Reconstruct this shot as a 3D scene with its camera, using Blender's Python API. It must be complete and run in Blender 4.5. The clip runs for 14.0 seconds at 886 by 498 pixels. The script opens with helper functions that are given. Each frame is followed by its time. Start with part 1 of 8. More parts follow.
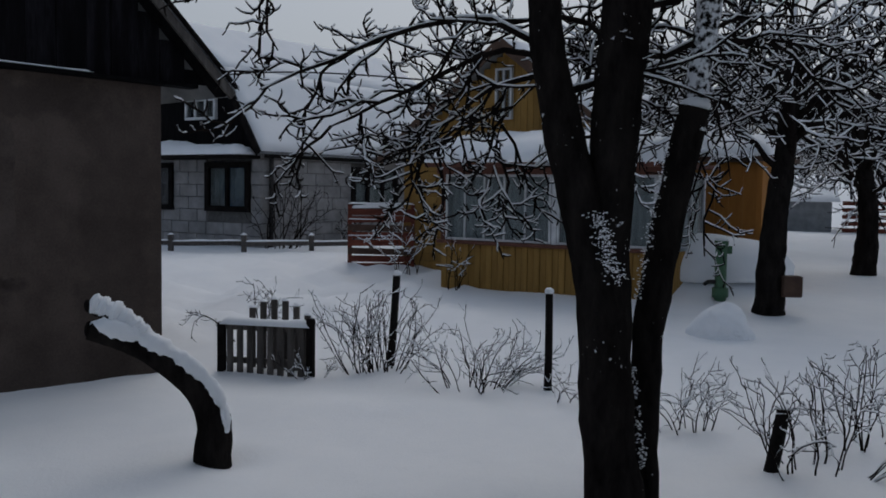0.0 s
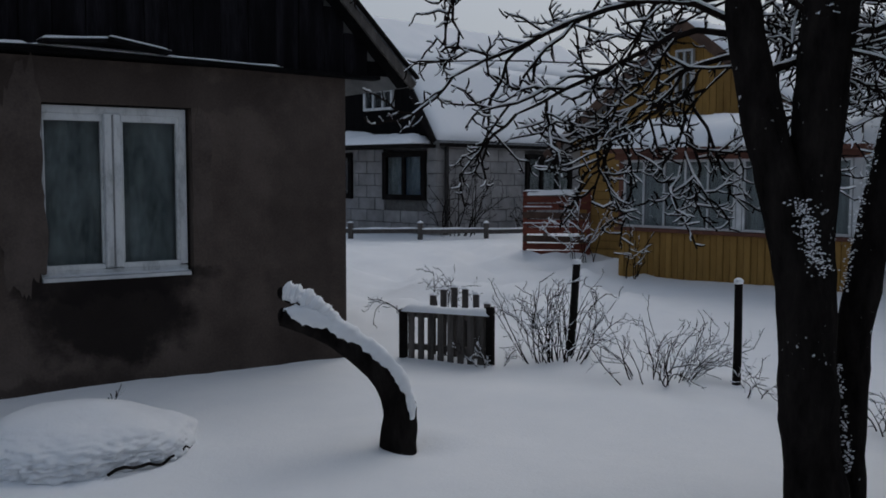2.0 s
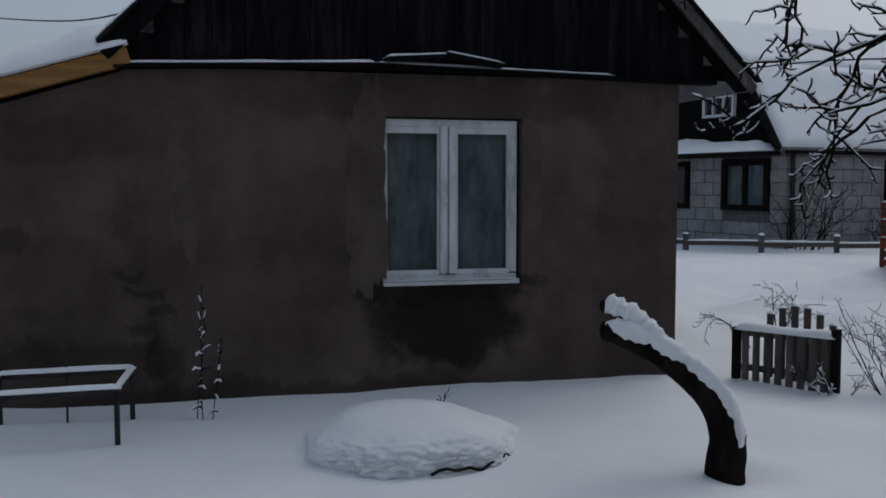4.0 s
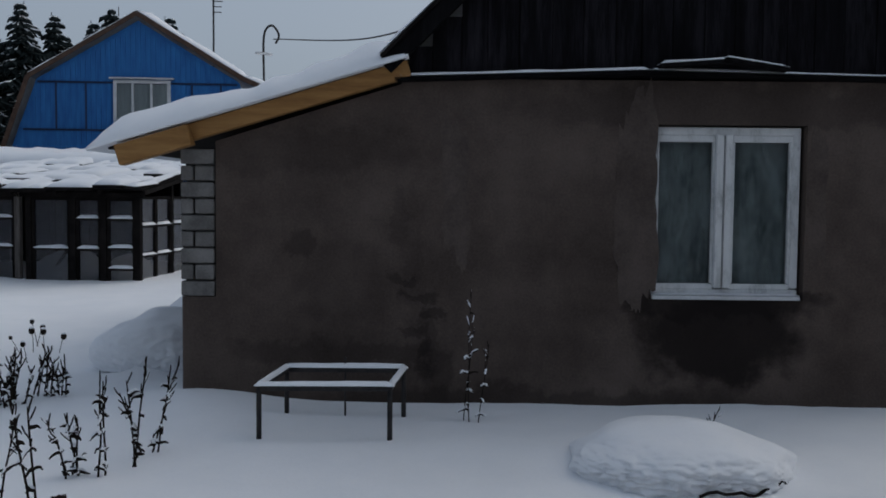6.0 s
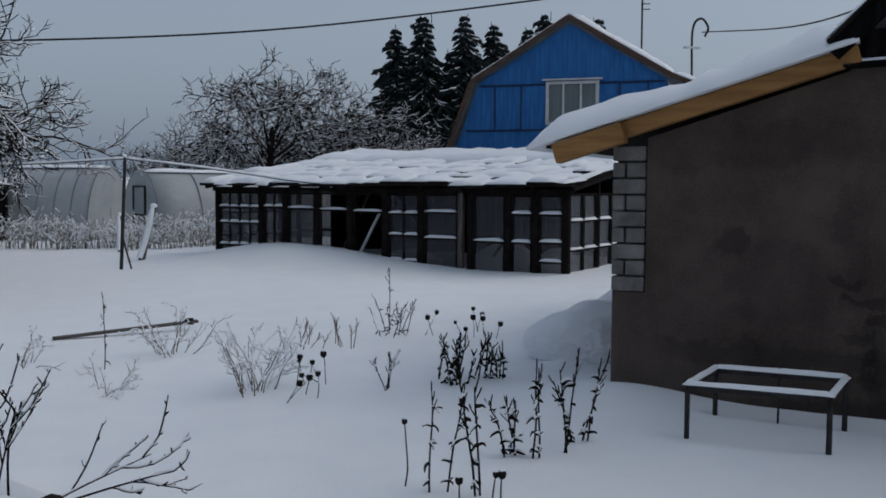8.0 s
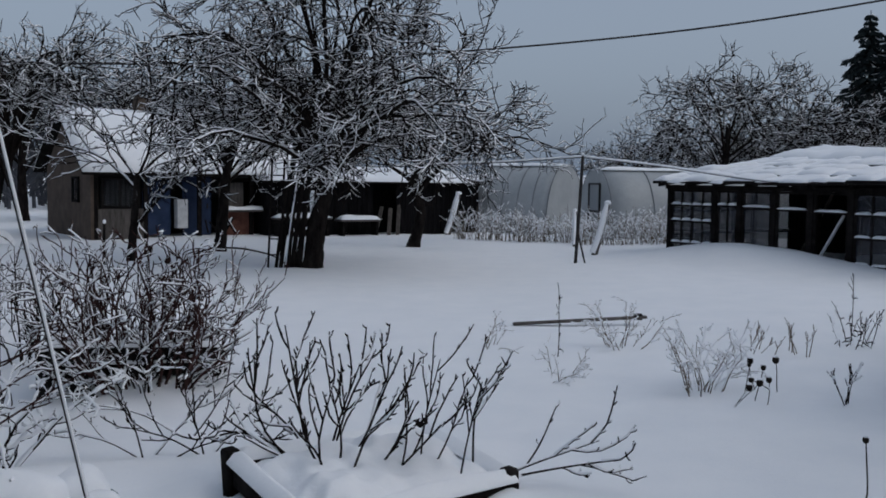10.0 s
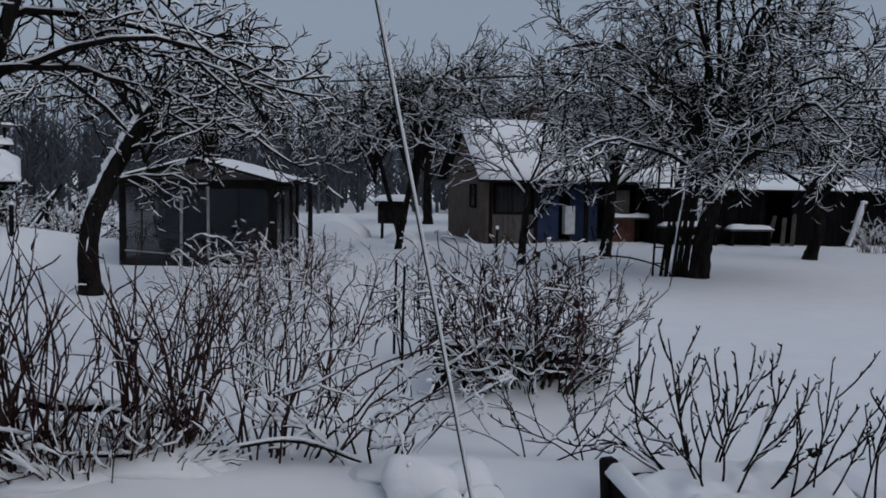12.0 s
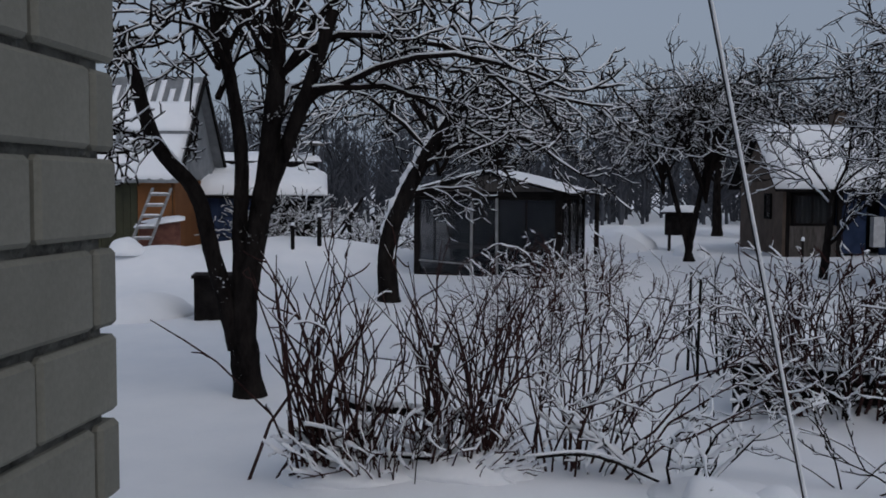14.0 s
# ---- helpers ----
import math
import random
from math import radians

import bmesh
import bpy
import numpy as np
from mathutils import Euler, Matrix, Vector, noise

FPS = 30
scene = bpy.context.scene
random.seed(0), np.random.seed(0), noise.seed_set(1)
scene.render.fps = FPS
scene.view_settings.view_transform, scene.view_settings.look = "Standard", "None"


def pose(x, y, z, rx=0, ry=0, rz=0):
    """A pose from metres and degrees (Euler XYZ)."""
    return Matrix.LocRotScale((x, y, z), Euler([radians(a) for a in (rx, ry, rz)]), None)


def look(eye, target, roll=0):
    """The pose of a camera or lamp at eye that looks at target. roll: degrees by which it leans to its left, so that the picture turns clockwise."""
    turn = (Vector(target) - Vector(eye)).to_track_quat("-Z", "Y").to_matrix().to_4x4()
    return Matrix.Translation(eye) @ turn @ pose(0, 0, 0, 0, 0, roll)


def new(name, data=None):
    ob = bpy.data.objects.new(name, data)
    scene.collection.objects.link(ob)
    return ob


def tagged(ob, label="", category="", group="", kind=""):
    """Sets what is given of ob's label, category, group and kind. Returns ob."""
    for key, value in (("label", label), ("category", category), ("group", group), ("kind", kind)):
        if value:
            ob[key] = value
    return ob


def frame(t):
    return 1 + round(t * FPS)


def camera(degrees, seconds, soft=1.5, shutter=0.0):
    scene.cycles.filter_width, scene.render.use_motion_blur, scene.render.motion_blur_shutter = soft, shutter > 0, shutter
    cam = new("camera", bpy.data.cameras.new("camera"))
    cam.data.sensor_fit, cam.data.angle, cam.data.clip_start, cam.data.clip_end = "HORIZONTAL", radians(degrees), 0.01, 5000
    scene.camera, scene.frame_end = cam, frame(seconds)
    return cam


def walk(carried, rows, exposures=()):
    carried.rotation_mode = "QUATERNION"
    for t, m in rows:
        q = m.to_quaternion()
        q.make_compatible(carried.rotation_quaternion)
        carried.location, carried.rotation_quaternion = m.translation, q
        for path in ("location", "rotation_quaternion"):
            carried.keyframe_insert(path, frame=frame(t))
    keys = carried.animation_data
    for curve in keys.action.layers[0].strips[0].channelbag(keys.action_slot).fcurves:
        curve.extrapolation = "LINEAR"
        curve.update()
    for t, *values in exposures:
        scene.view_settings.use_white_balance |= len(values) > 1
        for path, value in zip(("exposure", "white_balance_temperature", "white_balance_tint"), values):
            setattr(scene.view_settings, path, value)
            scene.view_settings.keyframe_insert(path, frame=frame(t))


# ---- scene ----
# A pan across snowy allotment gardens. x right, y ahead of the first view, z up.
cam = camera(49.32, 14.0, soft=1.75)
PATH = [
    (0, pose(0.104, -0.088, 1.706, 86.45, -0.80, 0.10)),
    (0.5, pose(0.084, -0.089, 1.710, 86.54, -0.90, 0.17)),
    (1, pose(0.054, -0.104, 1.709, 86.66, -0.97, 1.11)),
    (1.5, pose(0.027, -0.088, 1.708, 86.17, -0.62, 5.09)),
    (2, pose(0.029, -0.032, 1.713, 85.60, -0.10, 10.21)),
    (2.5, pose(0.034, 0.040, 1.717, 86.61, -0.53, 16.18)),
    (3, pose(0.049, 0.077, 1.719, 86.50, -0.43, 21.92)),
    (5.5, pose(0.020, 0.119, 1.705, 86.62, -0.38, 40.31)),
    (6, pose(0.003, 0.113, 1.700, 86.72, -0.57, 45.58)),
    (6.5, pose(-0.024, 0.095, 1.698, 86.64, -0.29, 52.61)),
    (7, pose(-0.061, 0.054, 1.707, 86.24, 0.02, 59.57)),
    (9.5, pose(0.017, 0.064, 1.690, 86.35, -1.21, 87.91)),
    (10, pose(0.003, 0.036, 1.697, 85.91, -0.83, 96.53)),
    (10.5, pose(-0.025, 0.033, 1.705, 85.65, -0.84, 103.39)),
    (11, pose(-0.032, 0.023, 1.712, 85.41, -0.72, 107.97)),
    (11.5, pose(-0.013, 0.049, 1.729, 85.50, -0.86, 113.84)),
    (12, pose(-0.044, 0.019, 1.711, 85.97, -0.93, 119.14)),
    (12.5, pose(-0.046, -0.008, 1.705, 86.01, -0.96, 122.77)),
    (13, pose(-0.058, -0.056, 1.703, 86.17, -0.79, 128.12)),
    (13.5, pose(-0.065, -0.085, 1.701, 86.37, -0.48, 132.36)),
    (14, pose(-0.057, -0.104, 1.697, 86.49, -0.31, 135.74)),
]
EXPOSURES = [(0.0, -0.33, 6660, 9), (3.0, -0.23, 6660, 9), (7.0, -0.04, 6640, 8), (9.5, -0.05, 6460, 9), (11.0, -0.18, 6440, 10), (14.0, -0.3, 6520, 12)]
walk(cam, PATH, EXPOSURES)

# ---- world and light: an overcast winter day ----
world = bpy.data.worlds.new("overcast_sky")
scene.world = world
world.use_nodes = True
wn, wl = world.node_tree.nodes, world.node_tree.links
wn.clear()
sky = wn.new("ShaderNodeTexSky")
sky.sky_type = "NISHITA"
sky.sun_disc = False
sky.sun_elevation = radians(50)
sky.sun_rotation = radians(15)
sky.air_density, sky.dust_density, sky.ozone_density = 1.0, 4.0, 1.0
hsv = wn.new("ShaderNodeHueSaturation")
hsv.inputs["Saturation"].default_value = 0.5
wb = wn.new("ShaderNodeBackground")
wb.inputs["Strength"].default_value = 0.105
wo = wn.new("ShaderNodeOutputWorld")
cloud = wn.new("ShaderNodeMix")              # cloud cover evens out the clear sky behind it
cloud.data_type = "RGBA"
cloud.inputs["Factor"].default_value = 0.5
cloud.inputs[7].default_value = (2.5, 3.35, 4.75, 1)
wl.new(sky.outputs[0], hsv.inputs["Color"])
wl.new(hsv.outputs[0], cloud.inputs[6])
wl.new(cloud.outputs[2], wb.inputs["Color"])
wl.new(wb.outputs[0], wo.inputs["Surface"])
sun = new("sun", bpy.data.lights.new("sun", "SUN"))
sun.data.energy, sun.data.angle, sun.data.color = 0.3, radians(60), (0.97, 0.98, 1.0)
sun.matrix_world = look((15, 50, 60), (0, 0, 0))


# ---- materials ----
def material(name, c1, c2=None, scale=6.0, rough=0.8, bump=0.3, fine=60.0, metal=0.0, stretch=(1, 1, 1), c3=None, rnd=0.0, spec=0.3, bd=0.01):
    """Two-scale noise between two or three colours, with a fine relief; rnd varies the value from object to object and piece to piece."""
    m = bpy.data.materials.new(name)
    m.use_nodes = True
    n, l = m.node_tree.nodes, m.node_tree.links
    b = n["Principled BSDF"]
    b.inputs["Roughness"].default_value, b.inputs["Metallic"].default_value = rough, metal
    b.inputs["Specular IOR Level"].default_value = spec
    tc, mp = n.new("ShaderNodeTexCoord"), n.new("ShaderNodeMapping")
    mp.inputs["Scale"].default_value = stretch
    l.new(tc.outputs["Object"], mp.inputs["Vector"])
    big, small = n.new("ShaderNodeTexNoise"), n.new("ShaderNodeTexNoise")
    for t, s, d in ((big, scale, 6.0), (small, fine, 4.0)):
        t.inputs["Scale"].default_value, t.inputs["Detail"].default_value, t.inputs["Roughness"].default_value = s, d, 0.6
        l.new(mp.outputs[0], t.inputs["Vector"])
    add = n.new("ShaderNodeMath")
    add.operation = "MULTIPLY_ADD"
    add.inputs[1].default_value = 0.35
    l.new(small.outputs["Fac"], add.inputs[0])
    l.new(big.outputs["Fac"], add.inputs[2])
    ramp = n.new("ShaderNodeValToRGB")
    ramp.color_ramp.elements[0].position, ramp.color_ramp.elements[1].position = 0.45, 0.9
    ramp.color_ramp.elements[0].color, ramp.color_ramp.elements[1].color = (*c1, 1), (*(c2 or c1), 1)
    if c3:
        ramp.color_ramp.elements.new(0.66).color = (*c3, 1)
    l.new(add.outputs[0], ramp.inputs["Fac"])
    out = ramp.outputs[0]
    if rnd:
        oi, geo, h = n.new("ShaderNodeObjectInfo"), n.new("ShaderNodeNewGeometry"), n.new("ShaderNodeHueSaturation")
        s = n.new("ShaderNodeMath")
        s.operation = "ADD"
        l.new(oi.outputs["Random"], s.inputs[0])
        l.new(geo.outputs["Random Per Island"], s.inputs[1])
        r = n.new("ShaderNodeMapRange")
        r.inputs["From Max"].default_value = 2.0
        r.inputs["To Min"].default_value, r.inputs["To Max"].default_value = 1 - rnd, 1 + rnd
        l.new(s.outputs[0], r.inputs["Value"])
        l.new(r.outputs[0], h.inputs["Value"])
        l.new(out, h.inputs["Color"])
        out = h.outputs[0]
    l.new(out, b.inputs["Base Color"])
    if bump:
        bp = n.new("ShaderNodeBump")
        bp.inputs["Strength"].default_value, bp.inputs["Distance"].default_value = bump, bd
        l.new(add.outputs[0], bp.inputs["Height"])
        l.new(bp.outputs[0], b.inputs["Normal"])
    return m


SNOW = material("snow", (0.84, 0.86, 0.89), (0.9, 0.91, 0.93), 2.0, 0.75, 0.35, 45, bd=0.02)
BARK = material("bark", (0.004, 0.0035, 0.0037), (0.026, 0.022, 0.02), 9, 1.0, 0.9, 50, stretch=(1, 1, 0.35), bd=0.03, spec=0.02)
TWIG = material("twig_bark", (0.005, 0.004, 0.004), (0.022, 0.017, 0.015), 20, 1.0, 0.2, 90, spec=0.02)
STEM = material("reddish_stem", (0.014, 0.008, 0.0085), (0.085, 0.046, 0.042), 12, 1.0, 0.2, 90, rnd=0.4, spec=0.02)
DRY = material("dry_stalk", (0.006, 0.005, 0.005), (0.03, 0.024, 0.02), 15, 1.0, 0.3, 90, spec=0.02)
STRAW = material("straw", (0.10, 0.08, 0.06), (0.2, 0.16, 0.12), 15, 0.95, 0.3, 90, spec=0.1)
PLASTER = material("grey_brown_plaster", (0.047, 0.036, 0.0305), (0.122, 0.096, 0.082), 1.3, 0.95, 0.6, 55, c3=(0.08, 0.062, 0.053), spec=0.1)
OLDWHITE = material("flaking_white_paint", (0.36, 0.37, 0.37), (0.66, 0.67, 0.67), 9, 0.7, 0.4, 70, stretch=(1, 1, 0.4), c3=(0.58, 0.59, 0.59))
PATCH = material("patched_plaster", (0.055, 0.043, 0.037), (0.118, 0.094, 0.082), 2.5, 0.95, 0.5, 50, spec=0.1)
DARKWOOD = material("dark_weathered_boards", (0.002, 0.002, 0.0023), (0.012, 0.0115, 0.0125), 3, 0.95, 0.6, 30, stretch=(6, 6, 0.6), rnd=0.4, spec=0.05)
GABLEWOOD = material("tarred_gable_boards", (0.0018, 0.0016, 0.0022), (0.021, 0.019, 0.023), 2.2, 0.9, 0.5, 22, stretch=(5, 5, 0.45), c3=(0.005, 0.0046, 0.0058), rnd=0.35, spec=0.08)
GREYWOOD = material("grey_wood", (0.045, 0.04, 0.037), (0.14, 0.125, 0.115), 4, 0.9, 0.5, 40, stretch=(5, 5, 0.7), rnd=0.25, spec=0.15)
BLACKWOOD = material("blackened_wood", (0.004, 0.0037, 0.0037), (0.022, 0.019, 0.018), 5, 0.95, 0.5, 40, rnd=0.3, spec=0.05)
NEWWOOD = material("new_pine", (0.2, 0.095, 0.028), (0.38, 0.2, 0.07), 2.5, 0.7, 0.25, 25, stretch=(0.7, 8, 8), spec=0.25)
WHITEPAINT = material("worn_white_paint", (0.42, 0.43, 0.44), (0.66, 0.67, 0.68), 5, 0.6, 0.3, 60)
BLOCK = material("grey_blocks", (0.19, 0.185, 0.185), (0.33, 0.32, 0.32), 3, 0.95, 0.5, 60, rnd=0.2, spec=0.1)
MORTAR = material("mortar", (0.09, 0.088, 0.085), (0.17, 0.165, 0.16), 8, 0.95, 0.5, 80, spec=0.1)
OLDBLOCK = material("grey_clinker_blocks", (0.10, 0.095, 0.09), (0.22, 0.21, 0.2), 6, 0.95, 0.7, 60, rnd=0.25, spec=0.1)
SILICATE = material("white_silicate_brick", (0.172, 0.17, 0.142), (0.262, 0.256, 0.222), 2.5, 0.9, 0.3, 160, rnd=0.1, spec=0.12)
JOINT = material("grey_joint", (0.05, 0.05, 0.045), (0.19, 0.19, 0.17), 26, 0.95, 1.0, 110, spec=0.1, bd=0.02)
YELLOW = material("yellow_ochre_paint", (0.22, 0.12, 0.027), (0.33, 0.19, 0.052), 2.5, 0.75, 0.3, 40, stretch=(4, 4, 0.8), rnd=0.12)
ORANGE = material("orange_ochre_paint", (0.32, 0.13, 0.025), (0.43, 0.19, 0.043), 2, 0.75, 0.25, 40, stretch=(4, 4, 0.7), rnd=0.1)
TRIM = material("brown_red_trim", (0.075, 0.028, 0.02), (0.15, 0.06, 0.04), 6, 0.7, 0.3, 50)
REDWOOD = material("red_brown_boards", (0.065, 0.014, 0.009), (0.2, 0.055, 0.032), 4, 0.75, 0.3, 40, stretch=(0.7, 5, 5), rnd=0.4)
BLUE = material("blue_paint", (0.011, 0.095, 0.29), (0.024, 0.165, 0.43), 2.5, 0.65, 0.25, 45, stretch=(4, 4, 0.7), rnd=0.06)
BROWN = material("brown_paint", (0.05, 0.028, 0.02), (0.11, 0.065, 0.045), 5, 0.75, 0.3, 50)
GREENPAINT = material("green_enamel", (0.05, 0.12, 0.065), (0.09, 0.19, 0.11), 6, 0.5, 0.2, 60)
IRON = material("dark_iron", (0.014, 0.014, 0.016), (0.05, 0.045, 0.043), 14, 0.6, 0.3, 80, metal=0.4)
RUST = material("rusty_box", (0.08, 0.03, 0.022), (0.16, 0.07, 0.05), 8, 0.85, 0.4, 70)
ROOFTIN = material("corrugated_sheet", (0.13, 0.14, 0.15), (0.26, 0.27, 0.28), 3, 0.6, 0.2, 50)
FILM = material("milky_film", (0.3, 0.32, 0.33), (0.42, 0.44, 0.45), 1.2, 0.4, 0.25, 20)
NAVY = material("dark_blue_boards", (0.012, 0.025, 0.06), (0.03, 0.05, 0.11), 3, 0.8, 0.3, 40, rnd=0.2)
DARKGREEN = material("dark_olive_boards", (0.03, 0.032, 0.02), (0.06, 0.06, 0.035), 3, 0.85, 0.3, 40, rnd=0.2)
SHEDBRICK = material("dull_brick", (0.06, 0.043, 0.034), (0.12, 0.09, 0.07), 3, 0.9, 0.4, 30)
NEEDLE = material("spruce_needles", (0.008, 0.013, 0.014), (0.032, 0.042, 0.042), 4, 0.9, 0.2, 40, spec=0.1)
TEAL = material("teal_plastic", (0.01, 0.07, 0.08), (0.03, 0.12, 0.13), 6, 0.5, 0.2, 40)
CURTAIN = material("net_curtain", (0.5, 0.6, 0.61), (0.74, 0.84, 0.85), 4, 0.9, 0.5, 8, stretch=(6, 6, 0.15), bd=0.05)
# very dark colour stands in for the shade inside rooms and porch
INTERIOR = material("painted_dim_interior", (0.02, 0.022, 0.024), (0.05, 0.05, 0.052), 2, 0.9, 0.1, 20)
WEATHERED = material("flaked_white_wood", (0.14, 0.14, 0.14), (0.34, 0.34, 0.34), 6, 0.85, 0.4, 50)
DULLORANGE = material("dull_orange_boards", (0.15, 0.06, 0.02), (0.24, 0.1, 0.035), 2, 0.85, 0.25, 40, rnd=0.1)
FROSTED = material("frosted_wood", (0.5, 0.51, 0.53), (0.8, 0.81, 0.83), 7, 0.8, 0.4, 50)
# aerial haze is mixed into this pale blue-grey branch colour
HAZYWOOD = material("hazed_far_branches", (0.04, 0.043, 0.05), (0.11, 0.117, 0.135), 0.5, 0.95, 0.0, 10, rnd=0.3, spec=0.05)


def stained(m, spots, colour, blur=0.45):
    """Soft-edged damp stains of wandering outline on a wall in the xz plane: spots (x, z, rx, rz, strength)."""
    n, l = m.node_tree.nodes, m.node_tree.links
    b = n["Principled BSDF"]
    out = b.inputs["Base Color"].links[0].from_socket
    tc, nz = n.new("ShaderNodeTexCoord"), n.new("ShaderNodeTexNoise")
    nz.inputs["Scale"].default_value, nz.inputs["Detail"].default_value = 3.5, 5
    l.new(tc.outputs["Object"], nz.inputs["Vector"])
    wv, ws, wa = n.new("ShaderNodeTexNoise"), n.new("ShaderNodeVectorMath"), n.new("ShaderNodeVectorMath")
    wv.inputs["Scale"].default_value, wv.inputs["Detail"].default_value, wv.inputs["Roughness"].default_value = 4.5, 6, 0.65
    l.new(tc.outputs["Object"], wv.inputs["Vector"])
    ws.operation, wa.operation = "MULTIPLY_ADD", "ADD"
    ws.inputs[1].default_value, ws.inputs[2].default_value = (0.45, 0.0, 0.45), (-0.225, 0.0, -0.225)
    l.new(wv.outputs["Color"], ws.inputs[0])
    l.new(tc.outputs["Object"], wa.inputs[0])
    l.new(ws.outputs[0], wa.inputs[1])
    for x, z, rx, rz, k in spots:
        mp, ln = n.new("ShaderNodeMapping"), n.new("ShaderNodeVectorMath")
        mp.inputs["Location"].default_value, mp.inputs["Scale"].default_value = (-x / rx, 0, -z / rz), (1 / rx, 0, 1 / rz)
        ln.operation = "LENGTH"
        l.new(wa.outputs[0], mp.inputs["Vector"])
        l.new(mp.outputs[0], ln.inputs[0])
        ad, mr, mx = n.new("ShaderNodeMath"), n.new("ShaderNodeMapRange"), n.new("ShaderNodeMix")
        ad.operation = "MULTIPLY_ADD"
        ad.inputs[1].default_value = 0.9
        l.new(nz.outputs["Fac"], ad.inputs[0])
        l.new(ln.outputs["Value"], ad.inputs[2])
        mr.interpolation_type = "SMOOTHSTEP"
        mr.inputs["From Min"].default_value, mr.inputs["From Max"].default_value = 1.45 + blur, 1.45 - blur * 0.3
        mr.inputs["To Max"].default_value = k
        l.new(ad.outputs[0], mr.inputs["Value"])
        mx.data_type = "RGBA"
        l.new(mr.outputs[0], mx.inputs[0])
        l.new(out, mx.inputs[6])
        mx.inputs[7].default_value = (*colour, 1)
        out = mx.outputs[2]
    l.new(out, b.inputs["Base Color"])


stained(PLASTER, [(2.08, 0.66, 0.5, 0.32, 0.85), (2.08, 0.9, 0.6, 0.1, 0.7), (-0.1, 0.62, 0.06, 0.2, 0.25), (-0.02, 0.3, 0.1, 0.25, 0.3), (-1.05, 1.33, 0.1, 0.07, 0.35), (-0.7, 1.0, 0.3, 0.3, 0.2), (-0.75, 0.5, 0.7, 0.1, 0.35),
                  (-1.2, 2.0, 0.9, 0.14, 0.22), (-0.2, 1.2, 0.06, 0.7, 0.12), (-0.3, 1.5, 0.05, 0.2, 0.22), (-0.28, 1.08, 0.1, 0.04, 0.4), (-0.14, 0.93, 0.12, 0.04, 0.45), (-0.05, 0.8, 0.09, 0.05, 0.45), (-0.2, 0.68, 0.1, 0.035, 0.4), (-0.13, 0.5, 0.04, 0.14, 0.35), (1.45, 1.1, 0.1, 0.3, 0.5), (2.1, 2.35, 1.2, 0.16, 0.35), (3.6, 1.2, 0.25, 1.2, 0.25), (0.6, 0.1, 1.6, 0.14, 0.4)], (0.012, 0.0095, 0.009))


def flecked(m, scale, low, high, patch):
    """Snow driven into the bark: small flecks, gathered in patches."""
    n, l = m.node_tree.nodes, m.node_tree.links
    b = n["Principled BSDF"]
    out = b.inputs["Base Color"].links[0].from_socket
    tc, a, c = n.new("ShaderNodeTexCoord"), n.new("ShaderNodeTexNoise"), n.new("ShaderNodeTexNoise")
    a.inputs["Scale"].default_value, a.inputs["Detail"].default_value = scale, 3
    c.inputs["Scale"].default_value, c.inputs["Detail"].default_value = patch, 2
    l.new(tc.outputs["Object"], a.inputs["Vector"])
    l.new(tc.outputs["Object"], c.inputs["Vector"])
    ad, mr, mx = n.new("ShaderNodeMath"), n.new("ShaderNodeMapRange"), n.new("ShaderNodeMix")
    ad.operation = "MULTIPLY_ADD"
    ad.inputs[1].default_value = 0.9
    l.new(c.outputs["Fac"], ad.inputs[0])
    l.new(a.outputs["Fac"], ad.inputs[2])
    mr.inputs["From Min"].default_value, mr.inputs["From Max"].default_value = low, high
    l.new(ad.outputs[0], mr.inputs["Value"])
    mx.data_type = "RGBA"
    l.new(mr.outputs[0], mx.inputs[0])
    l.new(out, mx.inputs[6])
    mx.inputs[7].default_value = (0.8, 0.82, 0.85, 1)
    l.new(mx.outputs[2], b.inputs["Base Color"])


FROSTBARK = material("snow_plastered_bark", (0.004, 0.0035, 0.0037), (0.026, 0.022, 0.02), 9, 1.0, 0.9, 50, stretch=(1, 1, 0.35), bd=0.03, spec=0.02)
flecked(FROSTBARK, 34, 0.86, 1.0, 3.0)
SNOWYBARK = material("snow_flecked_bark", (0.004, 0.0035, 0.0037), (0.026, 0.022, 0.02), 9, 1.0, 0.9, 50, stretch=(1, 1, 0.35), bd=0.03, spec=0.02)
flecked(SNOWYBARK, 40, 1.2, 1.27, 2.4)


def glass_material(name, tint, rough, mixing):
    """A pane: partly mirror-like glass, partly clear."""
    m = bpy.data.materials.new(name)
    m.use_nodes = True
    n, l = m.node_tree.nodes, m.node_tree.links
    b = n["Principled BSDF"]
    b.inputs["Base Color"].default_value, b.inputs["Roughness"].default_value = (*tint, 1), rough
    b.inputs["Specular IOR Level"].default_value = 0.6
    nz, bp = n.new("ShaderNodeTexNoise"), n.new("ShaderNodeBump")
    nz.inputs["Scale"].default_value = 2.5
    bp.inputs["Strength"].default_value, bp.inputs["Distance"].default_value = 0.08, 0.02
    l.new(nz.outputs["Fac"], bp.inputs["Height"])
    l.new(bp.outputs[0], b.inputs["Normal"])
    clear, mix = n.new("ShaderNodeBsdfTransparent"), n.new("ShaderNodeMixShader")
    mix.inputs[0].default_value = mixing
    l.new(clear.outputs[0], mix.inputs[1])
    l.new(b.outputs[0], mix.inputs[2])
    l.new(mix.outputs[0], n["Material Output"].inputs["Surface"])
    return m


